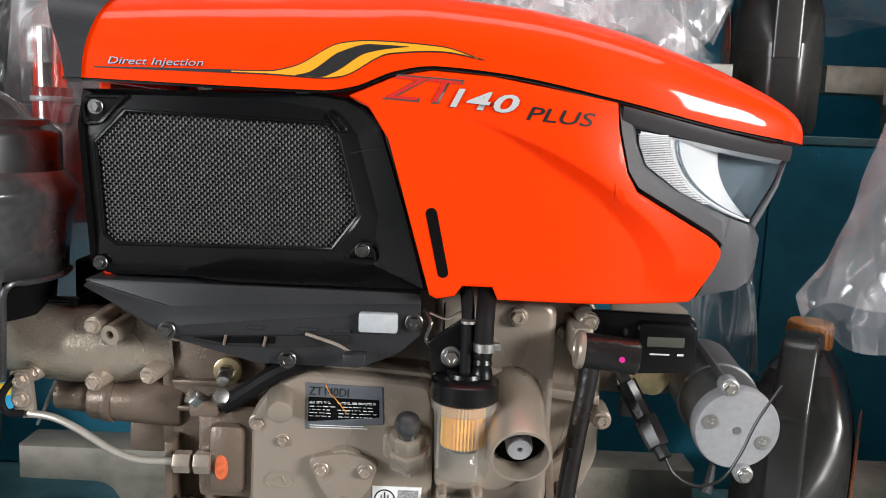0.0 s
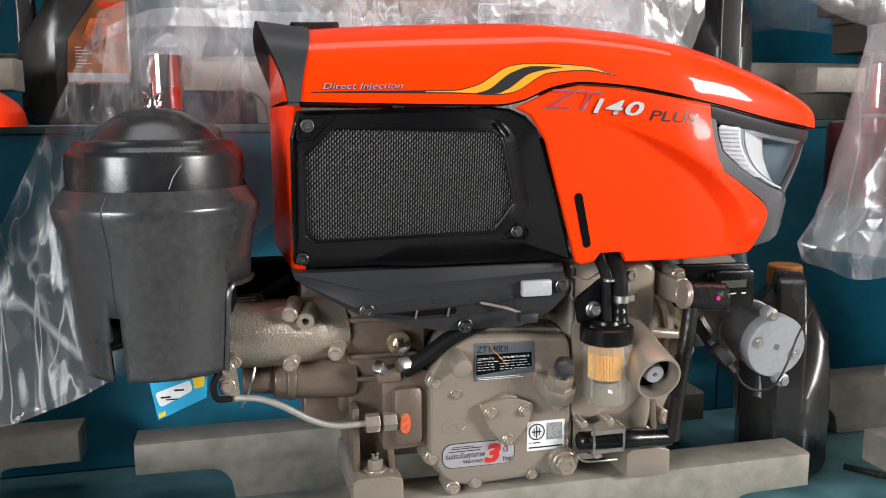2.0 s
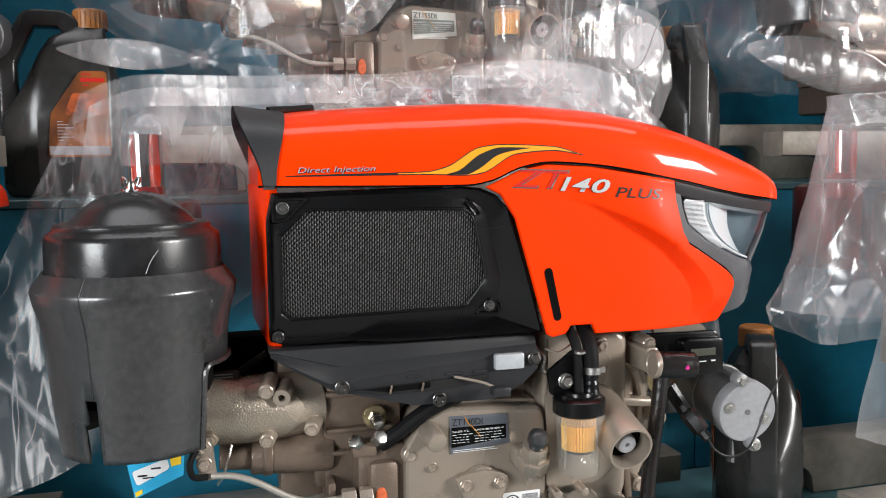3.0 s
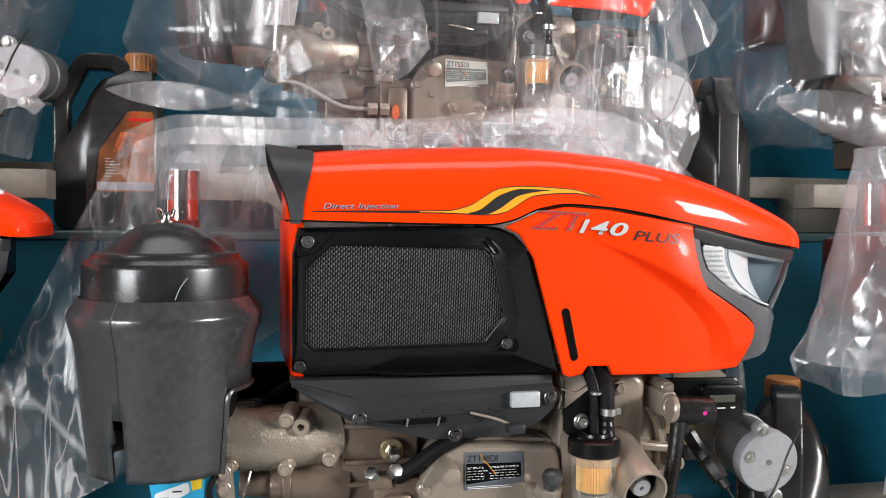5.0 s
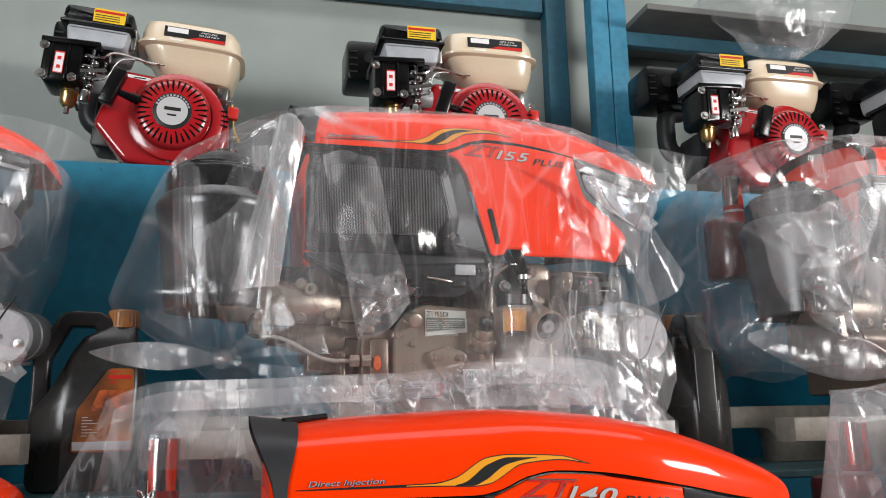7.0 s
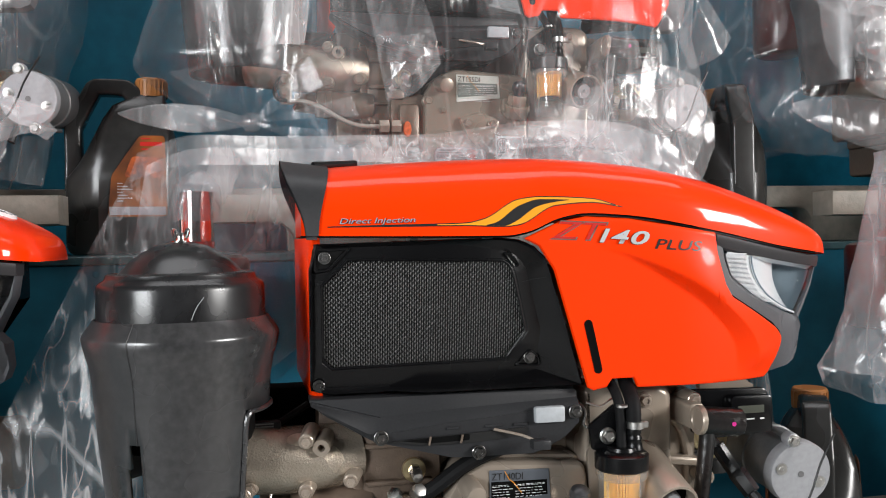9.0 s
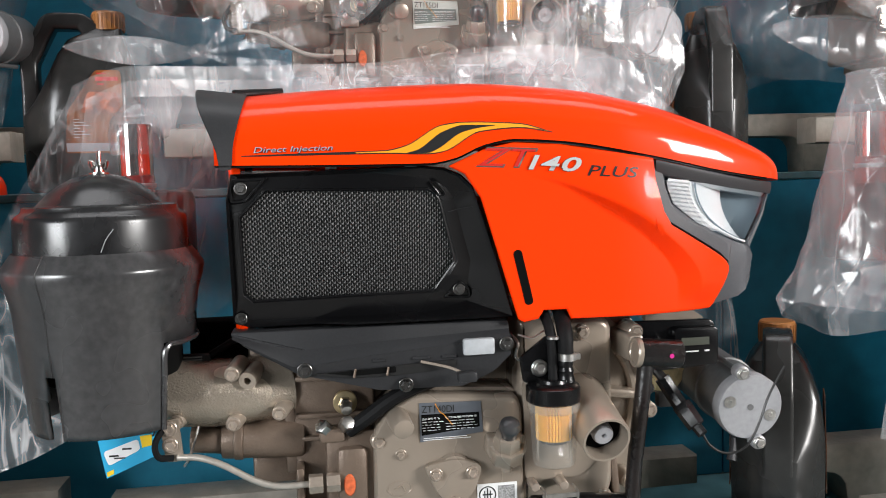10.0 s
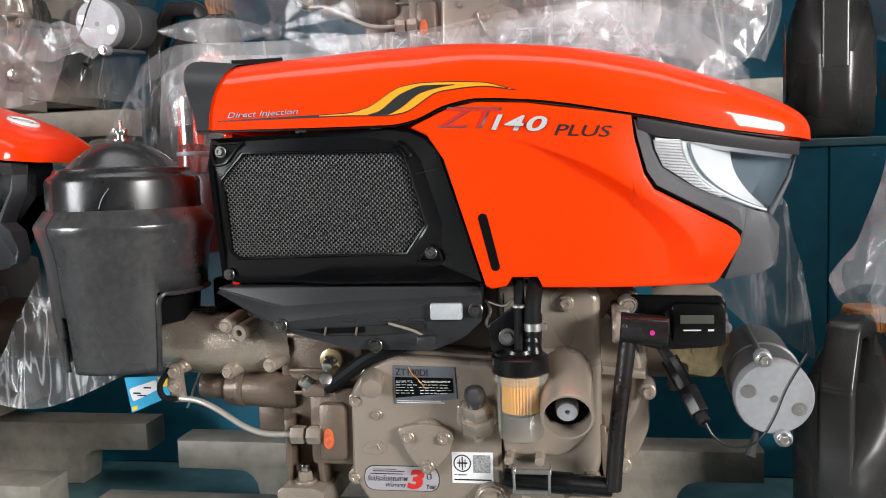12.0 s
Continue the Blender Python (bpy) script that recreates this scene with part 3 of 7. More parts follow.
def hood_face(x, z):
    zb, zt = curve(HOOD_BOTTOM, x), curve(HOOD_TOP, x)
    return hood_y(x, min(0.98, max(0.0, (z - zb) / (zt - zb))))


def ribbon(lo, hi, lift, mat, parent, name, x0, x1, n=60, rows=4):
    bm = bmesh.new()
    g = []
    for k in range(n + 1):
        x = x0 + (x1 - x0) * k / n
        a, b = curve(lo, x), curve(hi, x)
        col = []
        for r in range(rows + 1):
            z = a + (b - a) * r / rows
            col.append(bm.verts.new((x, hood_face(x, z) - lift, z)))
        g.append(col)
    for a, b in zip(g, g[1:]):
        for r in range(rows):
            bm.faces.new((a[r], b[r], b[r + 1], a[r + 1]))
    return part(name, bm, mat, parent)


def nose_y(x, z=1.24):
    """Front of the headlamp, leaning back below and round the nose."""
    return 0.703 + 1.15 * max(0.0, x - 0.10) ** 2 + 4.0 * max(0.0, x - 0.29) ** 2 + 0.22 * (1.24 - z) * min(1, max(0, (x - 0.13) / 0.1))


STRIPE_HI = [(-0.289, 1.2862), (-0.26, 1.2868), (-0.146, 1.2885), (-0.124, 1.293), (-0.085, 1.3135), (-0.062, 1.316), (-0.005, 1.3135), (0.032, 1.3035)]
STRIPE_LO = [(-0.289, 1.2852), (-0.15, 1.2848), (-0.10, 1.2832), (-0.085, 1.285), (-0.045, 1.305), (-0.005, 1.308), (0.032, 1.3028)]
MID_HI = [(-0.122, 1.2855), (-0.112, 1.288), (-0.085, 1.306), (-0.062, 1.3125), (-0.03, 1.3118)]
MID_LO = [(-0.122, 1.2848), (-0.102, 1.2845), (-0.09, 1.289), (-0.065, 1.305), (-0.045, 1.3095), (-0.03, 1.3113)]


def build_engine(label, number, plate_number, group, plate_mat=None, field_mat=None):
    e = thing("diesel_engine", (0, 0.9, 0.85), label, "engine", group)
    # --- hood ---
    xs = [-0.316 + 0.63 * (k / 90) for k in range(91)] + [0.318, 0.322, 0.326, 0.329, 0.332, 0.334]
    hood = part("hood", loft([hood_section(x) for x in xs]), ORANGE, e, "glossy orange engine hood", angle=50)
    part("hood_lip", loft([[Vector((x, hood_face(x, curve(HOOD_BOTTOM, x)) + a, curve(HOOD_BOTTOM, x) + b)) for a, b in ((0.003, 0.0005), (0.003, -0.0022), (0.012, -0.0022), (0.012, 0.0005), (0.003, 0.0005))] for x in xs[:89]], cap=False), BLACK, e)
    cowl = []
    for k in range(9):
        f = k / 8
        row = []
        for p in hood_section(-0.295, 0.0025, 40):
            s = smooth(1.277, 1.36, p.z)
            left = -0.311 - 0.026 * s
            right = -0.2985 + 0.014 * s
            x = right + (left - right) * f
            row.append(Vector((x, YC + (p.y - YC) * (1 + 0.02 * f), p.z + 0.006 * s * f)))
        cowl.append(row)
    part("rear_cowl", join(loft(cowl, cap=False), loft([[Vector((q.x, YC + (q.y - YC) * 0.965, q.z - 0.004)) for q in r] for r in cowl[1:]], cap=False)), GREY, e, "dark grey plastic cowl flaring over the hood's end")
    part("cowl_grip", tube([(-0.30, 0.77, 1.356), (-0.275, 0.785, 1.358), (-0.25, 0.80, 1.3605)], 0.004), BLACK, e)
    part("end_panel", loft([[Vector((x + dx, y, z)) for dx, z in ((0, 1.275), (0, 1.100), (0.008, 1.090), (0.008, 1.275))] for x, y in ((-0.303, 0.748), (-0.308, 0.756), (-0.318, 0.97))]), ORANGE, e)
    ribbon(STRIPE_LO, STRIPE_HI, 0.0006, INK, hood, "stripe_edge", -0.289, 0.032)
    ribbon([(x, z + 0.0011) for x, z in STRIPE_LO], [(x, z - 0.0011) for x, z in STRIPE_HI], 0.0010, YELLOW, hood, "stripe", -0.175, 0.026)
    ribbon(MID_LO, MID_HI, 0.0014, INK, hood, "stripe_band", -0.122, -0.03)
    letters("Direct Injection", -0.2766, 1.2864, 0.079, 0.0075, 0.012, 0.25, hood_face, INK, hood, lift=0.0010, grow=0.012)
    letters("Direct Injection", -0.277, 1.2868, 0.079, 0.0075, 0.012, 0.25, hood_face, STICKER, hood, lift=0.0012)
    at_badge = Matrix.Translation((0.274, YC, curve(HOOD_TOP, 0.274) - 0.0012)) @ Euler((0, 0.37, 0)).to_matrix().to_4x4() @ Matrix.Diagonal((1.0, 1.35, 1, 1))
    badge = part("hood_badge", lathe([(0.0135, 0.002), (0.0145, 0.0042), (0.0175, 0.0042), (0.0195, 0.0)], at_badge, 32), CHROME, hood, "oval chrome badge")
    part("badge_field", lathe([(0, 0.0026), (0.0138, 0.0022)], at_badge, 32), INK, badge)
    part("badge_mark", rings([[tuple(at_badge @ Vector((0.006 * math.cos(a), 0.012 * math.sin(a), h))) for a in [2 * math.pi * k / 6 for k in range(6)]] for h in (0.0022, 0.0038)], cap_last=True), CHROME, badge)
    # --- side panel ---
    us = sorted(set([-0.078 + 0.3335 * k / 150 for k in range(151)] + [p[0] for p in PANEL_HI + PANEL_LO]))

    def at(u, v):
        a, b = lerp(PANEL_LO, u), lerp(PANEL_HI, u)
        z = a + (b - a) * v
        edge = min(z - a, b - z, 0.003)
        return Vector((u, panel_y(u, z) + 0.0018 * (1 - edge / 0.003) ** 2, z))
    panel = part("side_panel", sheet(us, 90, at, 0.004), ORANGE_PANEL, e, "orange side panel with a curved crease", angle=40)
    slot = []
    for k in range(24):
        a = 2 * math.pi * k / 24
        q = Vector((0.0048 * math.cos(a), 0.0048 * math.sin(a) + (0.026 if math.sin(a) >= 0 else -0.026)))
        c, s = math.cos(radians(13)), math.sin(radians(13))
        slot.append((-0.001 + q.x * c - q.y * s, 1.150 + q.x * s + q.y * c))
    # The slot's inner shade is a flat black patch lying on the panel.
    part("vent_slot", rings([[(x, panel_y(x, z) - 0.0006, z) for x, z in slot], [(-0.001 + (x + 0.001) * 0.72, panel_y(x, z) - 0.0004, 1.15 + (z - 1.15) * 0.94) for x, z in slot]], cap_last=True), DEEP, panel)
    sl = -0.10
    letters("ZT", -0.0515, 1.2690, 0.068, 0.0212, sl * 0.5, 0.32, panel_y, METAL_PRINT, panel, lift=0.0006, grow=0.020)
    letters("ZT", -0.0495, 1.2702, 0.0635, 0.0186, sl * 0.5, 0.32, panel_y, RED, panel, lift=0.001, grow=0.0)
    x = 0.005
    for ch in number:
        w = 0.0125 if ch == "1" else 0.0215
        dz = sl * 0.8 * (x - 0.005)
        letters(ch, x - 0.0004, 1.2646 + dz, w + 0.0008, 0.0162, sl * 0.8, 0.28, panel_y, INK, panel, lift=0.0008, grow=0.02)
        letters(ch, x, 1.265 + dz, w, 0.0155, sl * 0.8, 0.28, panel_y, SILVER, panel, lift=0.0022, grow=0.02)
        x += w + 0.0008
    letters("PLUS", 0.068, 1.2565, 0.057, 0.0115, sl * 0.7, 0.28, panel_y, INK, panel, lift=0.0008, grow=0.008)
    # --- grille ---
    outer = [(-0.308, 1.24), (-0.302, 1.268), (-0.105, 1.2722), (-0.082, 1.2695), (-0.065, 1.262), (-0.052, 1.249), (-0.027, 1.17), (-0.0075, 1.106), (-0.29, 1.1065), (-0.308, 1.112)]
    inner = [(-0.296, 1.224), (-0.268, 1.2515), (-0.100, 1.2475), (-0.093, 1.244), (-0.089, 1.238), (-0.0865, 1.231), (-0.071, 1.168), (-0.094, 1.137), (-0.286, 1.1345), (-0.295, 1.143)]
    o, i = resample(outer, 8), resample(inner, 8)
    o = [Vector(p) for p in rounded([tuple(p) for p in o], 0.0)]
    front = []
    for p, q in zip(o, i):
        m1, m2 = p.lerp(q, 0.12), p.lerp(q, 0.24 + 0.36 * smooth(-0.15, -0.085, q.x))
        yo = min(0.707 + 0.05 * (1.27 - p.y), grille_y(p.y)) if p.x > -0.2 else grille_y(p.y) - 0.004
        m0, m3 = p.lerp(q, 0.045), p.lerp(q, 0.93)
        front.append(((p.x, yo + 0.03, p.y), (p.x, yo + 0.001, p.y), (m0.x, yo - 0.002, m0.y), (m1.x, yo + 0.0012, m1.y), (m2.x, grille_y(m2.y) + 0.001, m2.y), (m3.x, grille_y(m3.y) - 0.0022, m3.y), (q.x, grille_y(q.y) - 0.0006, q.y), (q.x, grille_y(q.y) + 0.006, q.y)))
    grille = part("grille_frame", rings([[f[k] for f in front] for k in range(8)]), BLACK, e, "satin black moulded grille surround", angle=28)
    # Black sheet added behind the mesh in place of the shade inside.
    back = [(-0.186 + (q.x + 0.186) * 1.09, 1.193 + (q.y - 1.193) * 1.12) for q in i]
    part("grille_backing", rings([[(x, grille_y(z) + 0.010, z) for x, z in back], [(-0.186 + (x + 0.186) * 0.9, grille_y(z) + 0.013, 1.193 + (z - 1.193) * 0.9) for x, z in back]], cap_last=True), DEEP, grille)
    part("mesh_rim", tube([(q.x, grille_y(q.y) - 0.0003, q.y) for q in i] + [(i[0].x, grille_y(i[0].y) - 0.0003, i[0].y)], 0.0017, 6, smooth=False), BLACK, grille)

    def inside(x, z):
        n = len(inner)
        for k in range(n):
            (ax, az), (bx, bz) = inner[k], inner[(k + 1) % n]
            if (bx - ax) * (z - az) - (bz - az) * (x - ax) > 0:
                return False
        return True
    bm = bmesh.new()
    P = 0.00265
    nx, nz = 87, 49

    def strand(pts, r):
        prev = None
        for q in pts:
            ring = None
            if q is not None:
                ring = [bm.verts.new((q[0] + dx, q[1] + dy, q[2] + dz)) for dx, dy, dz in ((-r, 0, -r), (r, 0, -r * 0.4), (r * 0.2, -r, r))]
                if prev:
                    for k in range(3):
                        bm.faces.new((prev[k], prev[(k + 1) % 3], ring[(k + 1) % 3], ring[k]))
            prev = ring
    for a in range(nx):
        pts = []
        for b in range(nz * 2):
            x, z = -0.298 + a * P + (0.18 if (a + b // 2) % 2 else -0.18) * P, 1.131 + b * P / 2
            pts.append((x, grille_y(z) + 0.004 + (0.0020 if (a + b // 2) % 2 else -0.0008), z) if inside(x, z) else None)
        strand(pts, 0.00068)
    part("wire_mesh", bm, WIRE, grille, "woven black wire mesh", smooth=False)
    bm = bmesh.new()
    for b in range(nz):
        pts = []
        for a in range(nx * 2):
            x, z = -0.298 + a * P / 2, 1.131 + b * P
            pts.append((x, grille_y(z) + 0.0045, z) if inside(x, z) else None)
        strand(pts, 0.0007)
    part("mesh_weft", bm, WEFT, grille, smooth=False)
    for x, z in ((-0.2925, 1.2535), (-0.3, 1.1165), (-0.067, 1.1375)):
        y = grille_y(z)
        bolt((x, y - 0.003, z), FRONT, 0.0046, 0.005, 0.0066, BOLT, grille, "grille_bolt")

    def pocket(points, corner, tilt=0.0):
        o = rounded(points, corner, 4)
        cx, cz = sum(p[0] for p in o) / len(o), sum(p[1] for p in o) / len(o)
        lip = [(x, grille_y(z) - 0.0042, z) for x, z in o]
        foot = [(x, grille_y(z) - 0.0005, z) for x, z in [(cx + (x - cx) * 1.12, cz + (z - cz) * 1.12) for x, z in o]]
        well = [(cx + (x - cx) * 0.84, grille_y(z) - 0.0040, cz + (z - cz) * 0.84) for x, z in o]
        deep = [(cx + (x - cx) * 0.78, grille_y(z) - 0.0012, cz + (z - cz) * 0.78) for x, z in o]
        return part("bolt_pocket", rings([foot, lip, well, deep], cap_last=True), BLACK, grille)
    pocket([(-0.3035, 1.263), (-0.266, 1.2635), (-0.288, 1.240), (-0.3035, 1.2385)], 0.004)
    pocket([(-0.083, 1.129), (-0.054, 1.1275), (-0.056, 1.1385), (-0.066, 1.1465)], 0.004)
    pocket([(-0.0985, 1.2555), (-0.0915, 1.2555), (-0.0805, 1.2415), (-0.0865, 1.2395)], 0.0035)
    part("frame_seam", tube([(-0.0785, grille_y(1.224) - 0.0015, 1.2225), (-0.066, 0.7125, 1.2255), (-0.0525, 0.7085, 1.2275)], 0.0003, 5), GREY, grille)
    for x in (-0.2, -0.118):
        part("clip", box(x - 0.006, x + 0.006, 0.706, 0.712, 1.2705, 1.2735, 0.0006, 1), STEEL, grille)
    # --- headlamp ---
    bo = [(0.1452, 1.2714), (0.316, 1.2424), (0.3097, 1.2065), (0.2912, 1.1669), (0.3002, 1.1547), (0.3006, 1.1271), (0.2955, 1.1134), (0.2839, 1.1067), (0.2418, 1.1008), (0.2605, 1.1388), (0.2599, 1.1491), (0.2447, 1.1622), (0.1954, 1.1879), (0.1676, 1.2025), (0.1579, 1.2175), (0.1487, 1.2524)]
    bi = [(0.1625, 1.2534), (0.3141, 1.2308), (0.3061, 1.2074), (0.2869, 1.1724), (0.2856, 1.1708), (0.2834, 1.1708), (0.2805, 1.1713), (0.2768, 1.1724), (0.2672, 1.1756), (0.2614, 1.1776), (0.2566, 1.1796), (0.24, 1.186), (0.207, 1.2005), (0.1848, 1.2145), (0.1737, 1.2225), (0.1656, 1.2399)]
    a, b = resample(bo, 4), resample(bi, 4)
    loops = [[], [], [], [], []]
    for p, q in zip(a, b):
        m1, m2 = p.lerp(q, 0.10), p.lerp(q, 0.78)
        low = smooth(1.165, 1.12, p.y) * smooth(0.26, 0.30, p.x)
        for k, (v, dy) in enumerate(((p, 0.03), (p, 0.004), (m1, 0.0 + 0.006 * low), (m2, 0.001), (q, 0.005))):
            loops[k].append((v.x, nose_y(v.x, v.y) + dy, v.y))
    lamp = part("headlamp", rings(loops), LAMP_GREY, e, "grey plastic headlamp surround with a clear lens", angle=30)
    part("lamp_visor", loft([[Vector((x, nose_y(x) - 0.003 + dy, curve(HOOD_BOTTOM, x) - 0.0035 + dz)) for dy, dz in ((0.0, 0), (0.0, -0.005), (0.003, -0.0135), (0.03, -0.0135), (0.03, 0))] for x in [0.150 + 0.166 * k / 16 for k in range(17)]]), LAMP_DARK, lamp, "dark visor strip under the hood")
    part("lamp_housing", rings([[(x, nose_y(x, z) + 0.010, z) for x, z in bi], [(0.235 + (x - 0.235) * 0.7, nose_y(0.235 + (x - 0.235) * 0.7, z) + 0.026, 1.222 + (z - 1.222) * 0.7) for x, z in bi]], cap_last=True), SMOKE, lamp)
    part("nose_block", loft([[Vector((x, YC - w, z0)), Vector((x, YC - w, z1)), Vector((x, YC + w, z1)), Vector((x, YC + w, z0))] for x, w, z0, z1 in ((0.15, 0.03, 1.12, 1.265), (0.25, 0.03, 1.13, 1.25), (0.30, 0.02, 1.2, 1.245))]), BLACK, lamp)
    lens_hi = [(0.1625, 1.2534), (0.3141, 1.2308)]
    lens_lo = [(0.1625, 1.2525), (0.1656, 1.2399), (0.1737, 1.2225), (0.207, 1.2005), (0.2566, 1.1796), (0.2834, 1.1708), (0.2869, 1.1724), (0.3061, 1.2074), (0.3141, 1.2305)]

    def lens_at(u, v):
        x = 0.1625 + 0.1516 * u
        hi, lo = lerp(lens_hi, x), lerp(lens_lo, x)
        z = lo + (hi - lo) * v
        return Vector((x, nose_y(x, z) + 0.002 - 0.003 * math.sin(math.pi * u) * math.sin(math.pi * v), z))
    part("lens", sheet([k / 30 for k in range(31)], 16, lens_at, 0.0015), LENS, lamp, "clear lamp lens").visible_shadow = False

    def crescent(u, v):
        p0, p1, p2 = Vector((0.1947, 1.2463)), Vector((0.200, 1.200)), Vector((0.2841, 1.1738))
        q0, q1, q2 = Vector((0.2456, 1.2387)), Vector((0.2456, 1.2051)), Vector((0.2885, 1.1749))
        A = (1 - u) ** 2 * p0 + 2 * u * (1 - u) * p1 + u * u * p2
        B = (1 - u) ** 2 * q0 + 2 * u * (1 - u) * q1 + u * u * q2
        c = A.lerp(B, v)
        return Vector((c.x, nose_y(c.x, c.y) + 0.005 + 0.012 * max(0.0, v) ** 1.5, c.y))
    part("reflector", sheet([k / 24 for k in range(25)], 8, crescent, 0.001), CHROME, lamp, "bright crescent reflector")
    rim = [crescent(k / 24, 0.0) + Vector((0, -0.0015, 0)) for k in range(25)]
    part("reflector_rim", tube(rim, 0.0014, 6, smooth=False), CHROME, lamp)
    part("reflector_rim", tube([crescent(k / 24, 0.14) + Vector((0, -0.002, 0)) for k in range(25)], 0.0010, 6, smooth=False), SMOKE, lamp)
    part("reflector_rim", tube([crescent(k / 24, -0.14) + Vector((0, 0.0, 0)) for k in range(3, 25)], 0.0010, 6, smooth=False), SMOKE, lamp)
    # small beads along the lower rim
    beads = bmesh.new()
    for k in range(30):
        c = crescent(0.45 + 0.5 * k / 30, -0.07)
        beads = join(beads, box(c.x - 0.0009, c.x + 0.0009, c.y - 0.001, c.y + 0.002, c.z - 0.0014, c.z + 0.0014))
    part("lamp_beads", beads, CHROME, lamp, smooth=False)

    def brow(u, v):
        x = 0.168 + 0.142 * u
        z = lerp(lens_hi, x) - 0.0012 - (0.0045 + 0.010 * smooth(0.3, 0.0, u)) * v
        return Vector((x, nose_y(x, z) + 0.004 + 0.007 * v, z))
    part("top_reflector", sheet([k / 20 for k in range(21)], 3, brow, 0.001), CHROME, lamp)
    rb = bmesh.new()
    edge_ = sorted((q.z, q.x) for q in rim)
    for k in range(40):
        z = 1.2485 - k * 0.0015
        x0 = lerp([(1.18, 0.253), (1.2005, 0.207), (1.2225, 0.1737), (1.24, 0.1656), (1.255, 0.163)], z) + 0.002
        x1 = lerp(edge_, z) - 0.0025
        if x1 - x0 > 0.004:
            rb = join(rb, box(x0, x1, nose_y(x0, z) + 0.0045, nose_y(x0, z) + 0.012, z - 0.00045, z + 0.00045))
    part("fluted_reflector", rb, CHROME, lamp, smooth=False)

    # --- lower cover with the speed lever ---
    lc = rounded([(-0.313, 1.1035), (-0.0135, 1.1015), (-0.0125, 1.064), (-0.032, 1.046), (-0.066, 1.032), (-0.157, 1.033), (-0.243, 1.055), (-0.298, 1.088)], 0.006)
    cover = part("lower_cover", prism(lc, 0.722, 0.76, 0.002), GREY, e, "dark grey plastic cover with a speed slot")

    def upper(u, v):
        x = -0.309 + 0.295 * u
        lo = lerp([(-0.309, 1.098), (-0.245, 1.0635), (-0.16, 1.073), (-0.014, 1.0845)], x)
        z = lo + (1.102 - lo) * v
        return Vector((x, 0.7135 + 0.019 * v + 0.0015 * (1 - v) ** 8, z))
    part("cover_top", sheet([k / 30 for k in range(31)], 8, upper, 0.008), GREY, cover)

    def face(u, v):
        x = -0.244 + 0.231 * u
        hi = lerp([(-0.245, 1.0635), (-0.16, 1.073), (-0.014, 1.0845)], x)
        lo = lerp([(-0.245, 1.057), (-0.157, 1.034), (-0.066, 1.033), (-0.032, 1.047), (-0.013, 1.065)], x)
        return Vector((x, 0.714 + 0.003 * (1 - v), lo + (hi - lo) * v))
    part("cover_face", sheet([k / 30 for k in range(31)], 6, face, 0.008), GREY, cover)
    part("speed_slot", prism(rounded([(-0.225, 1.0565), (-0.14, 1.0605), (-0.075, 1.0635), (-0.075, 1.0555), (-0.13, 1.0505), (-0.19, 1.0505)], 0.003), 0.7125, 0.716), INK, cover)
    # Shade of the slot opening, painted as a thin black plate.
    part("slot_gap", prism(rounded([(-0.214, 1.0567), (-0.14, 1.0602), (-0.14, 1.0535), (-0.185, 1.0525)], 0.002), 0.7118, 0.7124), DEEP, cover)
    for x in (-0.185, -0.150):
        part("slot_rod", cyl((x, 0.7105, 1.051), (x + 0.002, 0.7105, 1.060), 0.0013, n=8), CAST_DARK, cover)
    lever = part("speed_lever", tube([(-0.113, 0.712, 1.0635), (-0.085, 0.703, 1.0575), (-0.07, 0.694, 1.052)], 0.0016, 8), PAINTED, cover)
    part("lever_knob", box(-0.077, -0.0575, 0.682, 0.698, 1.0445, 1.0545, 0.0015), GREY, lever, "black plastic knob")
    part("indicator_lens", box(-0.067, -0.0325, 0.7065, 0.716, 1.0675, 1.0855, 0.0025), WHITE_LENS, cover, "frosted white plastic lens")
    for x, z in ((-0.236, 1.061), (-0.1295, 1.039), (-0.0185, 1.077)):
        bolt((x, 0.714, z), FRONT, 0.0058, 0.006, 0.008, BOLT, cover, "cover_bolt")
    for x, w in ((-0.165, 0.014), (-0.122, 0.019), (-0.09, 0.016)):
        part("moulded_word", box(x, x + w, 0.7128, 0.7145, 1.0655, 1.0685, 0.0005, 1), GREY, cover)
    part("side_spring", tube([(-0.01, 0.73, 1.085), (-0.004, 0.722, 1.075), (-0.008, 0.716, 1.062), (-0.001, 0.714, 1.056)], 0.0018, 6), STEEL, cover)

    # --- crankcase, gear case ---
    part("crankcase", box(-0.165, 0.135, 0.80, 1.06, 0.855, 1.10, 0.012), CAST, e, "champagne painted crankcase")
    gc = rounded([(-0.168, 0.985), (-0.15, 1.012), (-0.118, 1.026), (0.0, 1.018), (0.005, 1.0), (0.006, 0.87), (-0.012, 0.846), (-0.128, 0.843), (-0.152, 0.853), (-0.170, 0.885)], 0.010)
    part("gear_case_flange", prism(gc, 0.758, 0.81, 0.004), CAST, e)
    g2 = [(-0.082 + (x + 0.082) * 0.965, 0.934 + (z - 0.934) * 0.965) for x, z in gc]
    case = part("gear_case", prism(g2, 0.7305, 0.76, 0.007, 3), CAST, e, "smooth champagne painted gear case cover", angle=30)
    gy = lambda x, z: 0.7305
    for x, z in ((-0.159, 0.972), (-0.163, 0.884), (-0.0, 0.865)):
        part("bolt_boss", cyl((x, 0.765, z), (x, 0.734, z), 0.0115, 0.0095, 0.002), CAST, case)
        bolt((x, 0.734, z), FRONT, 0.0062, 0.006, 0.0085, PAINTED, case, "case_bolt")
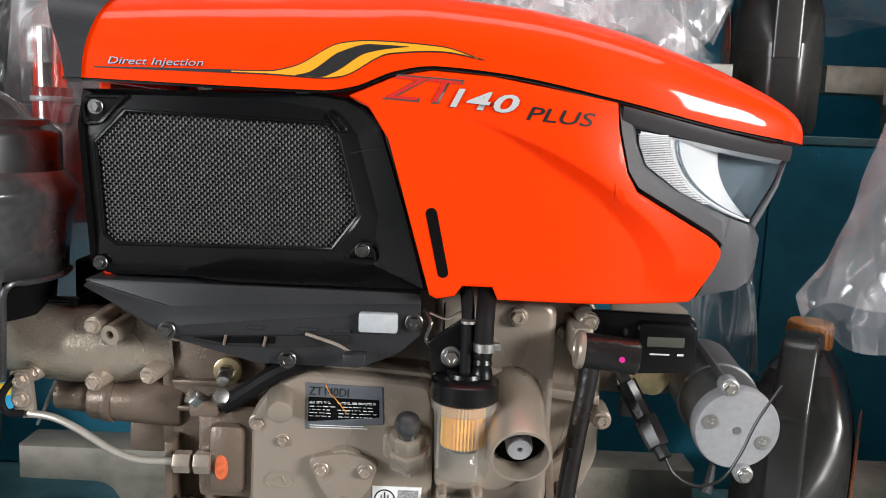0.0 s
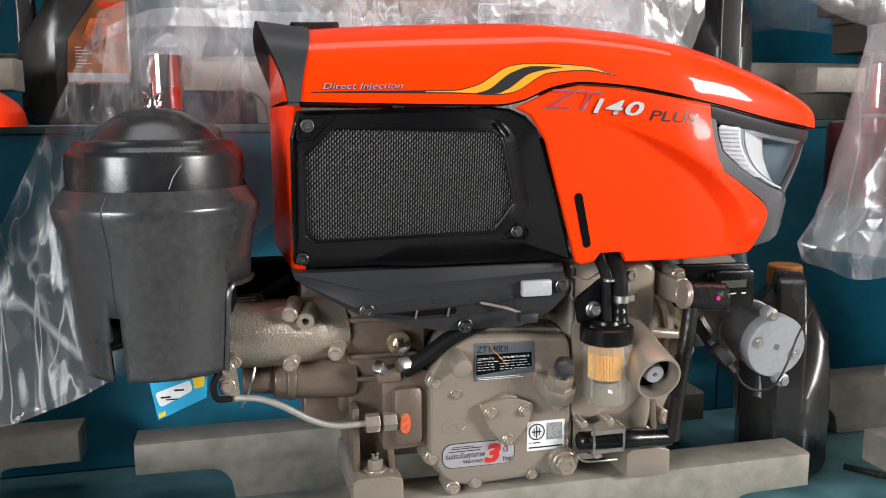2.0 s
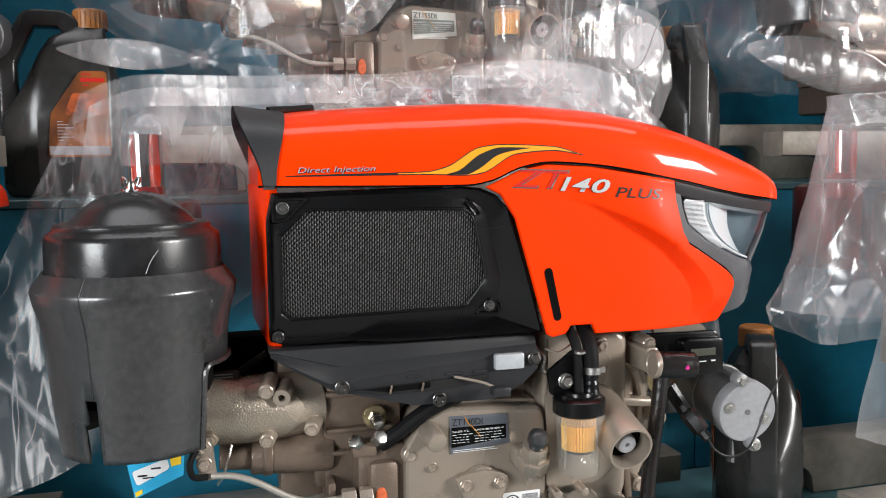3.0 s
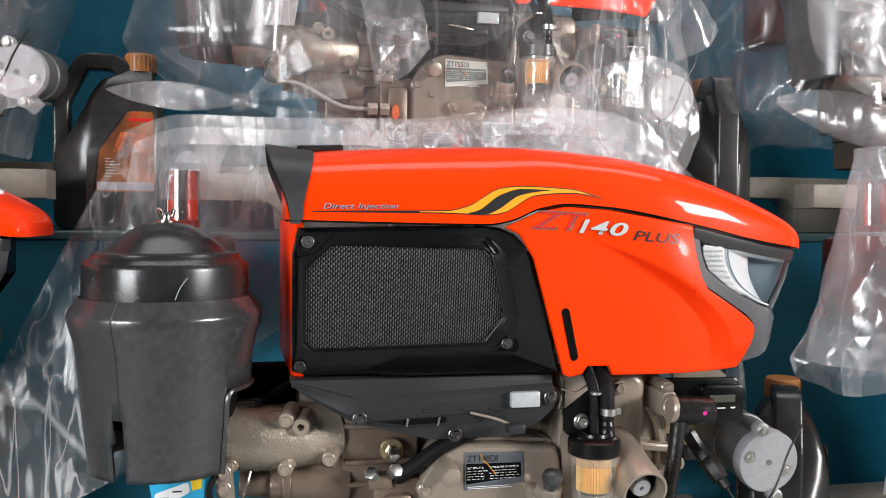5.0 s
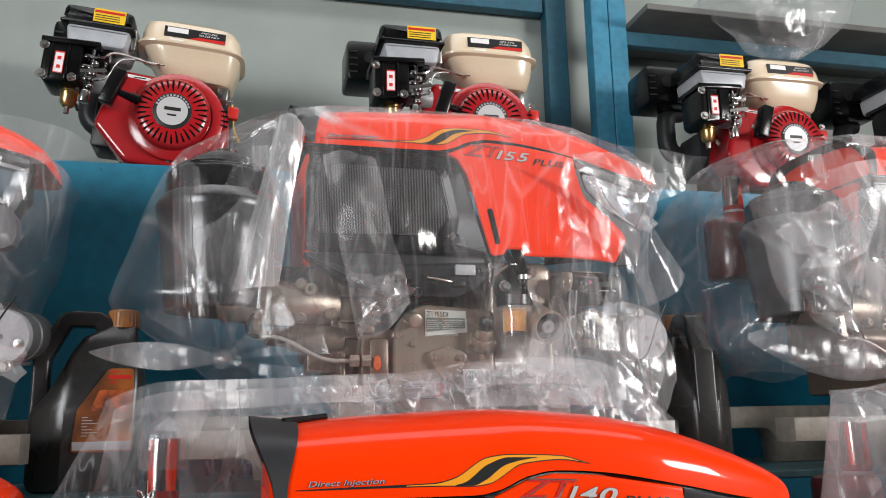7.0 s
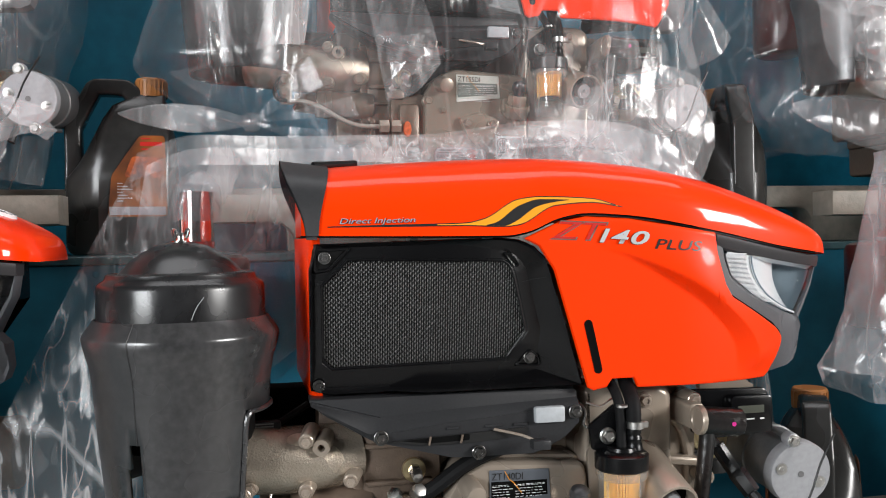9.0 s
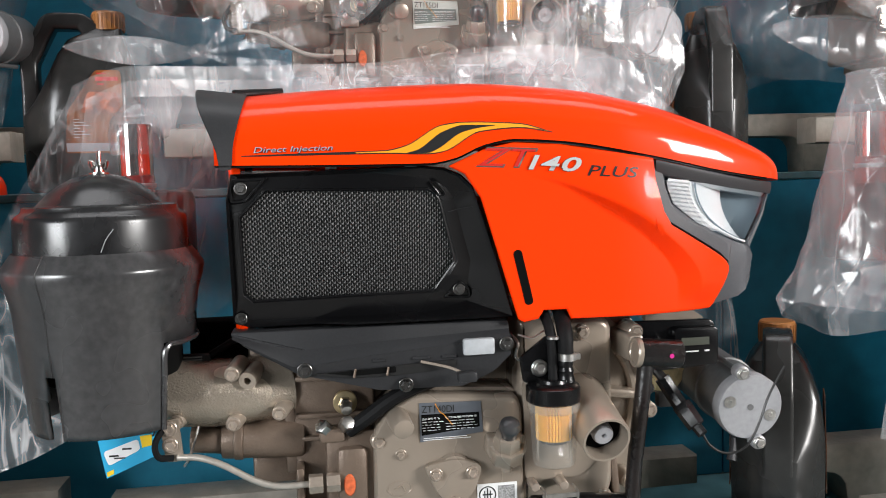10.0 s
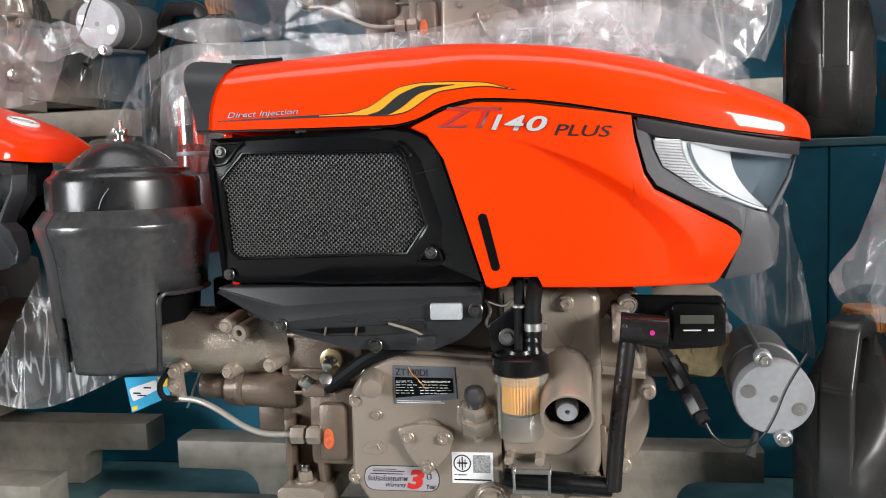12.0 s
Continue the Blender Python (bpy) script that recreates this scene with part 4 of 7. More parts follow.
    for x, z in ((-0.139, 0.843), (-0.113, 0.848), (-0.045, 0.851)):
        part("bolt_boss", cyl((x, 0.765, z + 0.003), (x, 0.733, z + 0.003), 0.0095, 0.009, 0.002), CAST, case)
        bolt((x, 0.733, z + 0.003), FRONT, 0.0062, 0.006, 0.0082, PAINTED, case, "case_bolt")
    part("end_boss", cyl((-0.139, 0.735, 0.999), (-0.134, 0.706, 0.992), 0.0125, 0.0115, 0.002), CAST, case)
    bolt((-0.136, 0.731, 0.957), FRONT, 0.0045, 0.005, 0.0065, CAST, case, "plug")
    part("cast_mark", join(tube([(-0.139 + 0.0135 * math.cos(t * 0.4), 0.7305, 0.919 + 0.008 * math.sin(t * 0.4)) for t in range(17)], 0.0008, 6, smooth=False), tube([(-0.144, 0.7305, 0.919), (-0.136, 0.7305, 0.923), (-0.133, 0.7305, 0.916)], 0.0011, 6, smooth=False)), CAST, case)
    # three-bolt cover
    tri = rounded([(-0.112, 0.944), (-0.098, 0.948), (-0.078, 0.951), (-0.058, 0.947), (-0.046, 0.94), (-0.055, 0.914), (-0.072, 0.896), (-0.084, 0.896), (-0.099, 0.914)], 0.007)
    tc = part("three_bolt_cover", prism(tri, 0.7205, 0.732, 0.0025), CAST, case)
    part("round_rim", cyl((-0.078, 0.731, 0.934), (-0.078, 0.724, 0.934), 0.021, 0.0195, 0.002), CAST, tc)
    for x, z in ((-0.099, 0.935), (-0.0585, 0.9345), (-0.078, 0.902)):
        bolt((x, 0.7205, z), FRONT, 0.0055, 0.006, 0.0075, PAINTED, tc, "cover_bolt")
    # nameplate
    np_ = part("nameplate", prism([(-0.1145, 1.0135), (-0.0455, 1.0115), (-0.0435, 0.9765), (-0.1145, 0.9695)], 0.7292, 0.7306, 0.0004, 1), plate_mat or PLATE, case, "blue-grey metal nameplate with black data field")
    py = lambda x, z: 0.7292
    part("data_field", prism([(-0.1125, 1.0005), (-0.048, 0.9995), (-0.0475, 0.983), (-0.1125, 0.977)], 0.7288, 0.7291), field_mat or DEEP, np_)
    letters(plate_number, -0.112, 1.0025, 0.036, 0.0078, -0.03, 0.0, py, INK, np_, lift=0.0006)
    rng = random.Random(4)
    rows = []
    for k in range(6):
        z = 0.9983 - k * 0.0031 - (0.0018 if k == 0 else 0)
        x = -0.1115
        while x < -0.053:
            w = rng.uniform(0.0012, 0.005)
            rows.append((x, min(x + w, -0.05), z - rng.uniform(0.0004, 0.0008), z))
            x += w + (0.007 if -0.097 < x < -0.087 else rng.uniform(0.0008, 0.0022))
    for k in range(2):
        rows.append((-0.111, -0.062 + 0.004 * k, 0.9735 - k * 0.002, 0.9742 - k * 0.002))
    bars(rows, py, WHITE, np_, 0.0008)
    part("paint_scratch", tube([(-0.097, 0.7284, 1.012), (-0.092, 0.7284, 1.003), (-0.087, 0.7284, 0.9985), (-0.078, 0.7284, 0.987)], 0.0004, 4), YELLOW, np_)
    # stickers
    st = part("approval_sticker", prism([(-0.052, 0.9165), (-0.0065, 0.9165), (-0.0065, 0.8815), (-0.052, 0.8815)], 0.7297, 0.7305), WHITE, case, "white approval sticker with round mark")
    part("round_mark", join(lathe([(0.0085, 0), (0.0098, 0), (0.0098, 0.0003), (0.0085, 0.0003)], Matrix.Translation((-0.0405, 0.7296, 0.904)) @ Euler((radians(90), 0, 0)).to_matrix().to_4x4(), 32), box(-0.0412, -0.0398, 0.7292, 0.7296, 0.8965, 0.9115), box(-0.0462, -0.0348, 0.7292, 0.7296, 0.9035, 0.905), box(-0.0442, -0.0432, 0.7292, 0.7296, 0.8995, 0.9085), box(-0.0378, -0.0368, 0.7292, 0.7296, 0.8995, 0.9085)), INK, st, smooth=False)
    rows = [(-0.050, -0.047, 0.8905, 0.8915), (-0.0455, -0.036, 0.8903, 0.8915), (-0.050, -0.0085, 0.8845, 0.8862)]
    bars(rows, lambda x, z: 0.7295, INK, st, 0.0)
    part("grey_square", prism([(-0.0285, 0.9135), (-0.0095, 0.9135), (-0.0095, 0.8935), (-0.0285, 0.8935)], 0.7293, 0.7296), material("grey_print", (0.28, 0.28, 0.28), 0.5, grain=0.6, scale=700, blotch=500), st)
    oval = rounded([(-0.1515, 0.8985), (-0.0675, 0.8985), (-0.0675, 0.871), (-0.1515, 0.871)], 0.0138, 8)
    ws = part("guarantee_sticker", prism([(-0.1095 + (x + 0.1095) * 1.02, 0.885 + (z - 0.885) * 1.05) for x, z in oval], 0.7299, 0.7305), INK, case, "silver oval guarantee sticker with a red numeral")
    part("sticker_face", prism(oval, 0.7296, 0.7299), STICKER, ws)
    wy = lambda x, z: 0.7295
    letters("3", -0.1035, 0.873, 0.020, 0.0225, 0.0, 0.2, wy, RED, ws, lift=0.0004, grow=0.05)
    letters("Warranty", -0.128, 0.8735, 0.0235, 0.0058, 0.03, 0.2, wy, INK, ws, lift=0.0004)
    letters("Year", -0.0815, 0.8735, 0.0115, 0.0058, 0.03, 0.2, wy, INK, ws, lift=0.0004)
    letters("\u0e23\u0e31\u0e1a\u0e1b\u0e23\u0e30\u0e01\u0e31\u0e19\u0e04\u0e38\u0e13\u0e20\u0e32\u0e1e", -0.1485, 0.8795, 0.046, 0.0088, 0.0, 0.1, wy, INK, ws, lift=0.0004)
    letters("\u0e1b\u0e35", -0.0805, 0.8845, 0.005, 0.007, 0.0, 0.0, wy, INK, ws, lift=0.0004)
    bars([(-0.142, -0.106, 0.8925, 0.8935), (-0.145, -0.108, 0.8895, 0.8905), (-0.142, -0.115, 0.8948, 0.8955)], wy, INK, ws, 0.0004)
    # dipstick knob on its seat
    seat = part("filler_seat", prism(rounded([(-0.042, 0.975), (0.0, 0.975), (0.002, 0.955), (-0.012, 0.9425), (-0.032, 0.9425), (-0.044, 0.955)], 0.005), 0.712, 0.733, 0.003), CAST, case)
    part("seat_collar", cyl((-0.0205, 0.724, 0.950), (-0.0205, 0.713, 0.966), 0.0215, 0.0205, 0.0015, n=8), CAST, seat)
    part("wing_seat", cyl((-0.0205, 0.714, 0.964), (-0.0205, 0.706, 0.979), 0.0165, 0.0150, 0.0012, n=8), CAST, seat)
    part("oil_knob", lathe([(0, 0), (0.0085, 0), (0.0088, 0.004), (0.0112, 0.009), (0.0118, 0.014), (0.0100, 0.0195), (0.005, 0.0225), (0, 0.023)], Matrix.Translation((-0.0205, 0.704, 0.977)) @ Euler((radians(24), 0, 0)).to_matrix().to_4x4(), 24), RUBBER, seat, "black rubber knob")
    part("seat_foot", cyl((-0.02, 0.722, 0.946), (-0.02, 0.722, 0.932), 0.008, 0.006), CAST, seat)
    # drain plug
    part("drain_ring", cyl((-0.009, 0.755, 0.866), (-0.009, 0.722, 0.866), 0.0195, 0.018, 0.003), CAST, case)
    bolt((-0.009, 0.722, 0.866), FRONT, 0.0125, 0.011, 0.0155, CAST, case, "drain_plug")
    # right-hand block
    rb_ = rounded([(0.0, 1.098), (0.098, 1.098), (0.112, 1.088), (0.112, 0.905), (0.10, 0.868), (0.0, 0.862)], 0.008)
    side = part("clutch_side_cover", prism(rb_, 0.742, 0.81, 0.009, 3), CAST, e, "champagne painted side cover", angle=30)
    part("raised_web", prism(rounded([(0.004, 1.032), (0.066, 1.032), (0.098, 1.0), (0.098, 0.935), (0.07, 0.912), (0.004, 0.912)], 0.012), 0.737, 0.745, 0.003), CAST, side)
    part("flange", prism(rounded([(0.104, 1.094), (0.152, 1.09), (0.163, 1.06), (0.166, 0.93), (0.15, 0.892), (0.104, 0.868)], 0.010), 0.785, 0.815, 0.005), CAST, side)
    arc = [(0.100 + 0.052 * math.cos(t), 0.783, 0.990 + 0.075 * math.sin(t)) for t in [-1.25 + 0.13 * k for k in range(20)]]
    part("curved_rib", tube(arc, 0.0065, 10, smooth=False), CAST, side)
    part("strap_rib", prism(rounded([(0.112, 1.006), (0.160, 1.0), (0.160, 0.990), (0.112, 0.996)], 0.002), 0.765, 0.79, 0.002), CAST, side)
    for x, y, z in ((0.075, 0.742, 1.080), (0.1415, 0.75, 1.0755), (0.161, 0.757, 0.980), (0.135, 0.762, 0.8955), (0.10, 0.742, 0.885)):
        part("bolt_boss", cyl((x, y + 0.03, z), (x, y - 0.004, z), 0.011, 0.0095, 0.002), CAST, side)
        bolt((x, y - 0.004, z), FRONT, 0.0065, 0.007, 0.0085, PAINTED, side, "cover_bolt")
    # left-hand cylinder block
    cb = part("cylinder_block", box(-0.252, -0.16, 0.772, 1.03, 0.872, 1.10, 0.008), CAST_DARK, e, "rough dark taupe cylinder block")
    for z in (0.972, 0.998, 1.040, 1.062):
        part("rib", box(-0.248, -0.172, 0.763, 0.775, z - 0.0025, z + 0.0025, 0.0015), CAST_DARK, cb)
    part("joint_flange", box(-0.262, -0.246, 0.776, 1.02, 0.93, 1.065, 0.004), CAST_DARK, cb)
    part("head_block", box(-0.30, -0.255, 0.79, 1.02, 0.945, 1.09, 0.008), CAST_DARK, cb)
    part("plug_washer", cyl((-0.194, 0.766, 1.012), (-0.194, 0.758, 1.012), 0.0135, bevel=0.001), ZINC, cb)
    bolt((-0.194, 0.758, 1.012), FRONT, 0.0078, 0.012, 0.0, STEEL, cb, "plug_bolt")
    part("plug_tip", cyl((-0.194, 0.748, 1.012), (-0.193, 0.738, 1.008), 0.0065, 0.006, 0.001), STEEL, cb)
    # injection pump body with unions
    pump = part("pump_body", box(-0.218, -0.162, 0.742, 0.80, 0.893, 0.985, 0.006), CAST_DARK, e, "dark taupe injection pump body")
    part("pump_step", box(-0.206, -0.172, 0.733, 0.75, 0.90, 0.968, 0.008), CAST_DARK, pump)
    part("reflector", lathe([(0, 0.002), (0.0065, 0.002), (0.0078, 0)], Matrix.Translation((-0.193, 0.733, 0.927)) @ Euler((radians(90), 0, 0)).to_matrix().to_4x4() @ Matrix.Diagonal((0.85, 1.6, 1, 1)), 20), REFLEX, pump, "oval orange reflector")
    for p, q in (((-0.214, 0.745, 0.985), (-0.222, 0.735, 0.995)), ((-0.196, 0.742, 0.99), (-0.192, 0.73, 0.998))):
        part("union_nut", cyl(p, q, 0.0085, 0.008, 0.001, n=6), STEEL, pump)
    part("angle_union", box(-0.224, -0.196, 0.735, 0.755, 0.974, 0.99, 0.004), CAST_DARK, pump)
    part("rubber_hose", tube([(-0.192, 0.742, 0.985), (-0.172, 0.735, 1.0), (-0.14, 0.732, 1.022), (-0.10, 0.737, 1.036), (-0.06, 0.75, 1.04)], 0.0085), HOSE, pump)
    # fuel pipe
    pipe = part("steel_fuel_pipe", tube([(-0.374, 0.742, 0.9695), (-0.35, 0.738, 0.968), (-0.326, 0.735, 0.959), (-0.293, 0.733, 0.940), (-0.268, 0.733, 0.932), (-0.236, 0.735, 0.931)], 0.0036, 12), PIPE, e, "bent bare steel fuel pipe")
    for x0, x1 in ((-0.237, -0.2215), (-0.218, -0.203)):
        part("pipe_nut", cyl((x0, 0.735, 0.931), (x1, 0.735, 0.931), 0.0105, 0.0105, 0.0012, n=6), PAINTED, pipe)
    part("pipe_clip", prism(rounded([(-0.391, 1.009), (-0.372, 1.012), (-0.368, 0.965), (-0.386, 0.965)], 0.003), 0.742, 0.747), CAST, e)
    for z in (1.001, 0.983):
        bolt((-0.381, 0.742, z), FRONT, 0.006, 0.006, 0.0085, PAINTED, e, "clip_bolt")
    part("overflow_hose", tube([(-0.385, 0.742, 1.005), (-0.395, 0.735, 0.988), (-0.392, 0.735, 0.973), (-0.378, 0.74, 0.9695)], 0.0035, 8), HOSE, e)
    # intake elbow
    el = part("intake_elbow", tube([(-0.43, 0.80, 1.040), (-0.395, 0.788, 1.034), (-0.35, 0.783, 1.028), (-0.30, 0.788, 1.027), (-0.258, 0.80, 1.030)], lambda t: 0.040 - 0.004 * t, 32), ELBOW, e, "cast intake elbow in champagne paint")
    for x, y, z, l in ((-0.314, 0.745, 1.055, 0.03), (-0.315, 0.747, 1.0, 0.03), (-0.266, 0.752, 1.007, 0.025), (-0.375, 0.752, 1.005, 0.02)):
        part("bolt_boss", cyl((x + 0.008, y + l, z + 0.006), (x, y, z), 0.0095, 0.0085, 0.001), CAST, el)
        bolt((x, y, z), (-0.1, -1, -0.1), 0.0062, 0.006, 0.008, PAINTED, el, "elbow_bolt")
    m, h = along((-0.290, 0.775, 1.052), (-0.298, 0.743, 1.047))
    part("hollow_boss", lathe([(0.010, 0), (0.0095, h), (0.004, h), (0.0035, h * 0.6), (0, h * 0.6)], m, 20), CAST, el)
    part("elbow_flange", prism(rounded([(-0.262, 1.075), (-0.246, 1.07), (-0.244, 0.995), (-0.258, 0.99)], 0.004), 0.782, 0.85, 0.003), CAST_DARK, el)
    tm = part("terminal", box(-0.378, -0.340, 0.775, 0.789, 1.062, 1.072, 0.002), GREY, e, "black ribbed cable connector")
    for k in range(3):
        part("terminal_rib", box(-0.3765, -0.348, 0.7735, 0.7755, 1.0635 + 0.003 * k, 1.0648 + 0.003 * k), BOLT, tm)
    part("terminal_cable", tube([(-0.342, 0.785, 1.069), (-0.325, 0.79, 1.078), (-0.31, 0.80, 1.085)], 0.004, 8), HOSE, tm)
    part("dark_bracket", box(-0.37, -0.29, 0.835, 0.87, 1.05, 1.10, 0.004), DEEP, e)
    # lower cylinder
    pc = part("water_pipe_housing", cyl((-0.332, 0.785, 0.973), (-0.24, 0.785, 0.969), 0.0215, 0.0225, 0.003), CAST_DARK, e)
    part("housing_neck", cyl((-0.366, 0.785, 0.975), (-0.33, 0.785, 0.973), 0.0145, 0.016, 0.002), CAST_DARK, pc)
    part("housing_ring", cyl((-0.318, 0.785, 0.9725), (-0.308, 0.785, 0.972), 0.0235, 0.0235, 0.0015), CAST_DARK, pc)
    part("bleed_wire", tube([(-0.352, 0.75, 0.999), (-0.356, 0.744, 0.985), (-0.362, 0.742, 0.968), (-0.368, 0.745, 0.958)], 0.0016, 6), STEEL, pc)
    part("lower_bracket", box(-0.30, -0.25, 0.79, 0.85, 0.915, 0.95, 0.005), CAST_DARK, pc)
    # feet
    for x, nm in ((-0.226, "mounting_foot"), (0.098, "mounting_foot")):
        ft = part(nm, prism(rounded([(x - 0.028, 0.838), (x + 0.028, 0.838), (x + 0.028, 0.868), (x + 0.015, 0.873), (x - 0.022, 0.873), (x - 0.028, 0.868)], 0.003), 0.722, 0.86, 0.002), CAST, e)
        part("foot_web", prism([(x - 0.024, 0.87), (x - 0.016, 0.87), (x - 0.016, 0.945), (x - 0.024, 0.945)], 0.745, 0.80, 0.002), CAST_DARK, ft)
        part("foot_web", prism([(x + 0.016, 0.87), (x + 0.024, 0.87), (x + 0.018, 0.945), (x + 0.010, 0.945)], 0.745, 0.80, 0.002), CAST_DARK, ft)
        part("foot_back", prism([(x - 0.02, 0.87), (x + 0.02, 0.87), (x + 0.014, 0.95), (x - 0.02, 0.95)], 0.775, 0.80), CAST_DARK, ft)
        part("washer", cyl((x, 0.742, 0.873), (x, 0.742, 0.876), 0.0125, bevel=0.0008), CAST, ft)
        bolt((x, 0.742, 0.876), (0, 0, 1), 0.0085, 0.010, 0.0, CAST, ft, "foot_nut")
        part("stud", cyl((x, 0.742, 0.885), (x, 0.742, 0.894), 0.005, bevel=0.0006), STEEL, ft)

    # --- fuel filter ---
    fx, fy = 0.028, 0.697
    filt = part("fuel_filter", lathe([(0, 1.0395), (0.016, 1.0395), (0.017, 1.036), (0.027, 1.034), (0.0295, 1.032), (0.0295, 1.0165), (0.027, 1.0145), (0, 1.0145)], Matrix.Translation((fx, fy, 0)), 32), BLACK, e, "black-topped fuel filter with a cloudy cup")
    part("filter_ring", lathe([(0.0285, 1.0145), (0.0285, 1.008), (0.0265, 1.005), (0.0255, 1.0145)], Matrix.Translation((fx, fy, 0)), 32), CUP, filt)
    part("filter_cup", lathe([(0.0265, 1.0145), (0.0255, 0.99), (0.0238, 0.953), (0.0225, 0.947), (0.018, 0.9445), (0, 0.944)], Matrix.Translation((fx, fy, 0)), 32), CUP, filt, "cloudy plastic cup")
    pl = []
    for k in range(72):
        a = 2 * math.pi * k / 72
        r = 0.0195 if k % 2 else 0.0165
        pl.append((r * math.cos(a), r * math.sin(a)))
    part("filter_element", rings([[(fx + x, fy + y, z) for x, y in pl] for z in (1.012, 0.974)], cap_last=True), PAPER, filt, "yellow pleated paper element", smooth=False)
    part("element_foot", cyl((fx, fy, 0.974), (fx, fy, 0.970), 0.015, n=20), GREY, filt)
    for k in range(4):
        a = 0.5 + k * math.pi / 2
        part("cup_rib", box(fx + 0.0245 * math.cos(a) - 0.001, fx + 0.0245 * math.cos(a) + 0.001, fy + 0.0245 * math.sin(a) - 0.001, fy + 0.0245 * math.sin(a) + 0.001, 0.955, 1.004), CUP, filt)
    part("filter_bracket", prism(rounded([(-0.006, 1.062), (0.025, 1.085), (0.052, 1.075), (0.05, 1.034), (-0.002, 1.034)], 0.004), 0.705, 0.712, 0.002), BLACK, filt)
    bolt((0.0155, 0.705, 1.050), FRONT, 0.0068, 0.008, 0.0095, STEEL, filt, "bracket_bolt")
    part("thin_fuel_hose", tube([(0.020, 0.745, 1.14), (0.0255, 0.728, 1.112), (0.0285, 0.703, 1.085), (0.0285, 0.696, 1.036)], 0.0058, 12), HOSE, filt)
    part("thick_fuel_hose", tube([(0.05, 0.75, 1.14), (0.0465, 0.731, 1.112), (0.043, 0.700, 1.088), (0.042, 0.694, 1.06)], 0.0085, 14), HOSE, filt)
    part("hose_nipple", lathe([(0.0075, 1.06), (0.0085, 1.055), (0.0075, 1.052), (0.0088, 1.048), (0.0078, 1.045), (0.009, 1.041), (0.010, 1.036)], Matrix.Translation((0.042, 0.695, 0)), 18), BLACK, filt)
    part("hose_clamp", join(cyl((0.043, 0.693, 1.0595), (0.043, 0.693, 1.067), 0.0095, n=20), box(0.050, 0.057, 0.688, 0.694, 1.06, 1.067, 0.001, 1)), STEEL, filt)
    part("hose_band", cyl((0.0285, 0.695, 1.083), (0.0285, 0.695, 1.0855), 0.0065, n=16), STEEL, filt)
    part("thin_wire", tube([(-0.005, 0.716, 1.086), (0.01, 0.712, 1.082), (0.02, 0.71, 1.088), (0.03, 0.712, 1.094)], 0.0012, 6), STEEL, filt)
    # --- open filler tube ---
    m, h = along((0.073, 0.752, 1.004), (0.0765, 0.664, 0.977))
    tube_ = part("filler_tube", lathe([(0.034, -0.03), (0.031, -0.005), (0.028, h * 0.4), (0.0268, h - 0.002), (0.0260, h), (0.0236, h), (0.0230, h - 0.04), (0, h - 0.04)], m, 36), CAST, e, "champagne painted open tube with a centre stub")
    part("stub", lathe([(0, h - 0.04), (0.0118, h - 0.04), (0.0114, h - 0.012), (0.0102, h - 0.009), (0.003, h - 0.009), (0.0025, h - 0.014), (0, h - 0.014)], m, 24), ALU, tube_)
    # A black floor paints the shade deep in the tube.
    part("tube_floor", lathe([(0.0117, h - 0.022), (0.0232, h - 0.022)], m, 24), DEEP, tube_)
    part("tube_ridge", tube([m @ Vector((0, 0, 0)) + Vector((0, -0.004, 0.0295)), m @ Vector((0, 0, h * 0.5)) + Vector((0, 0, 0.0262)), m @ Vector((0, 0, h - 0.006)) + Vector((0, 0, 0.0245))], 0.002, 8), CAST, tube_)
    # --- starting handle held in its clip ---
    handle = part("starting_handle", tube([(0.138, 0.710, 1.058), (0.137, 0.709, 1.035), (0.131, 0.708, 0.99), (0.1255, 0.710, 0.94), (0.1215, 0.712, 0.886)], 0.0088, 12), RUST, e, "black painted starting handle")
    part("sleeve", lathe([(0.0135, 0), (0.0145, 0.002), (0.0145, 0.050), (0.0125, 0.052), (0.010, 0.052), (0.0095, 0.03), (0, 0.03)], along((0.130, 0.708, 1.060), (0.182, 0.706, 1.055))[0] @ Matrix.Diagonal((1.08, 1.08, 0.94, 1)), 24), RUST, handle, "rust-stained black sleeve")
    part("paint_dot", cyl((0.1615, 0.6930, 1.057), (0.1615, 0.6905, 1.057), 0.0026, n=12), PINK, handle, "pink paint dot")
    part("pivot_ring", lathe([(0, 0), (0.017, 0), (0.017, 0.004), (0.0155, 0.006), (0.012, 0.006), (0.011, 0.0045), (0, 0.0045)], along((0.130, 0.708, 1.06), (0.124, 0.708, 1.0605))[0], 24), CAST, handle)
    part("pivot_bracket", prism(rounded([(0.124, 1.076), (0.142, 1.076), (0.142, 1.046), (0.124, 1.046)], 0.005), 0.722, 0.79, 0.003), CAST, handle)
    part("grip", lathe([(0, 0), (0.0095, 0), (0.0105, 0.002), (0.0105, 0.040), (0.0118, 0.043), (0.0118, 0.066), (0.0105, 0.069), (0.0105, 0.114), (0.009, 0.116), (0, 0.116)], along((0.121, 0.716, 0.887), (0.0, 0.716, 0.894))[0], 20), BLACK, handle, "black grip bar")
    for x in (0.0185, 0.0555):
        loop = [(x + 0.001, 0.724, 0.910), (x + 0.001, 0.706, 0.909), (x, 0.7025, 0.902), (x, 0.7025, 0.888), (x - 0.001, 0.706, 0.881), (x - 0.002, 0.722, 0.879)]
        part("wire_clip", tube(loop, 0.0015, 8, 6), STEEL, handle, "bent steel wire clip")
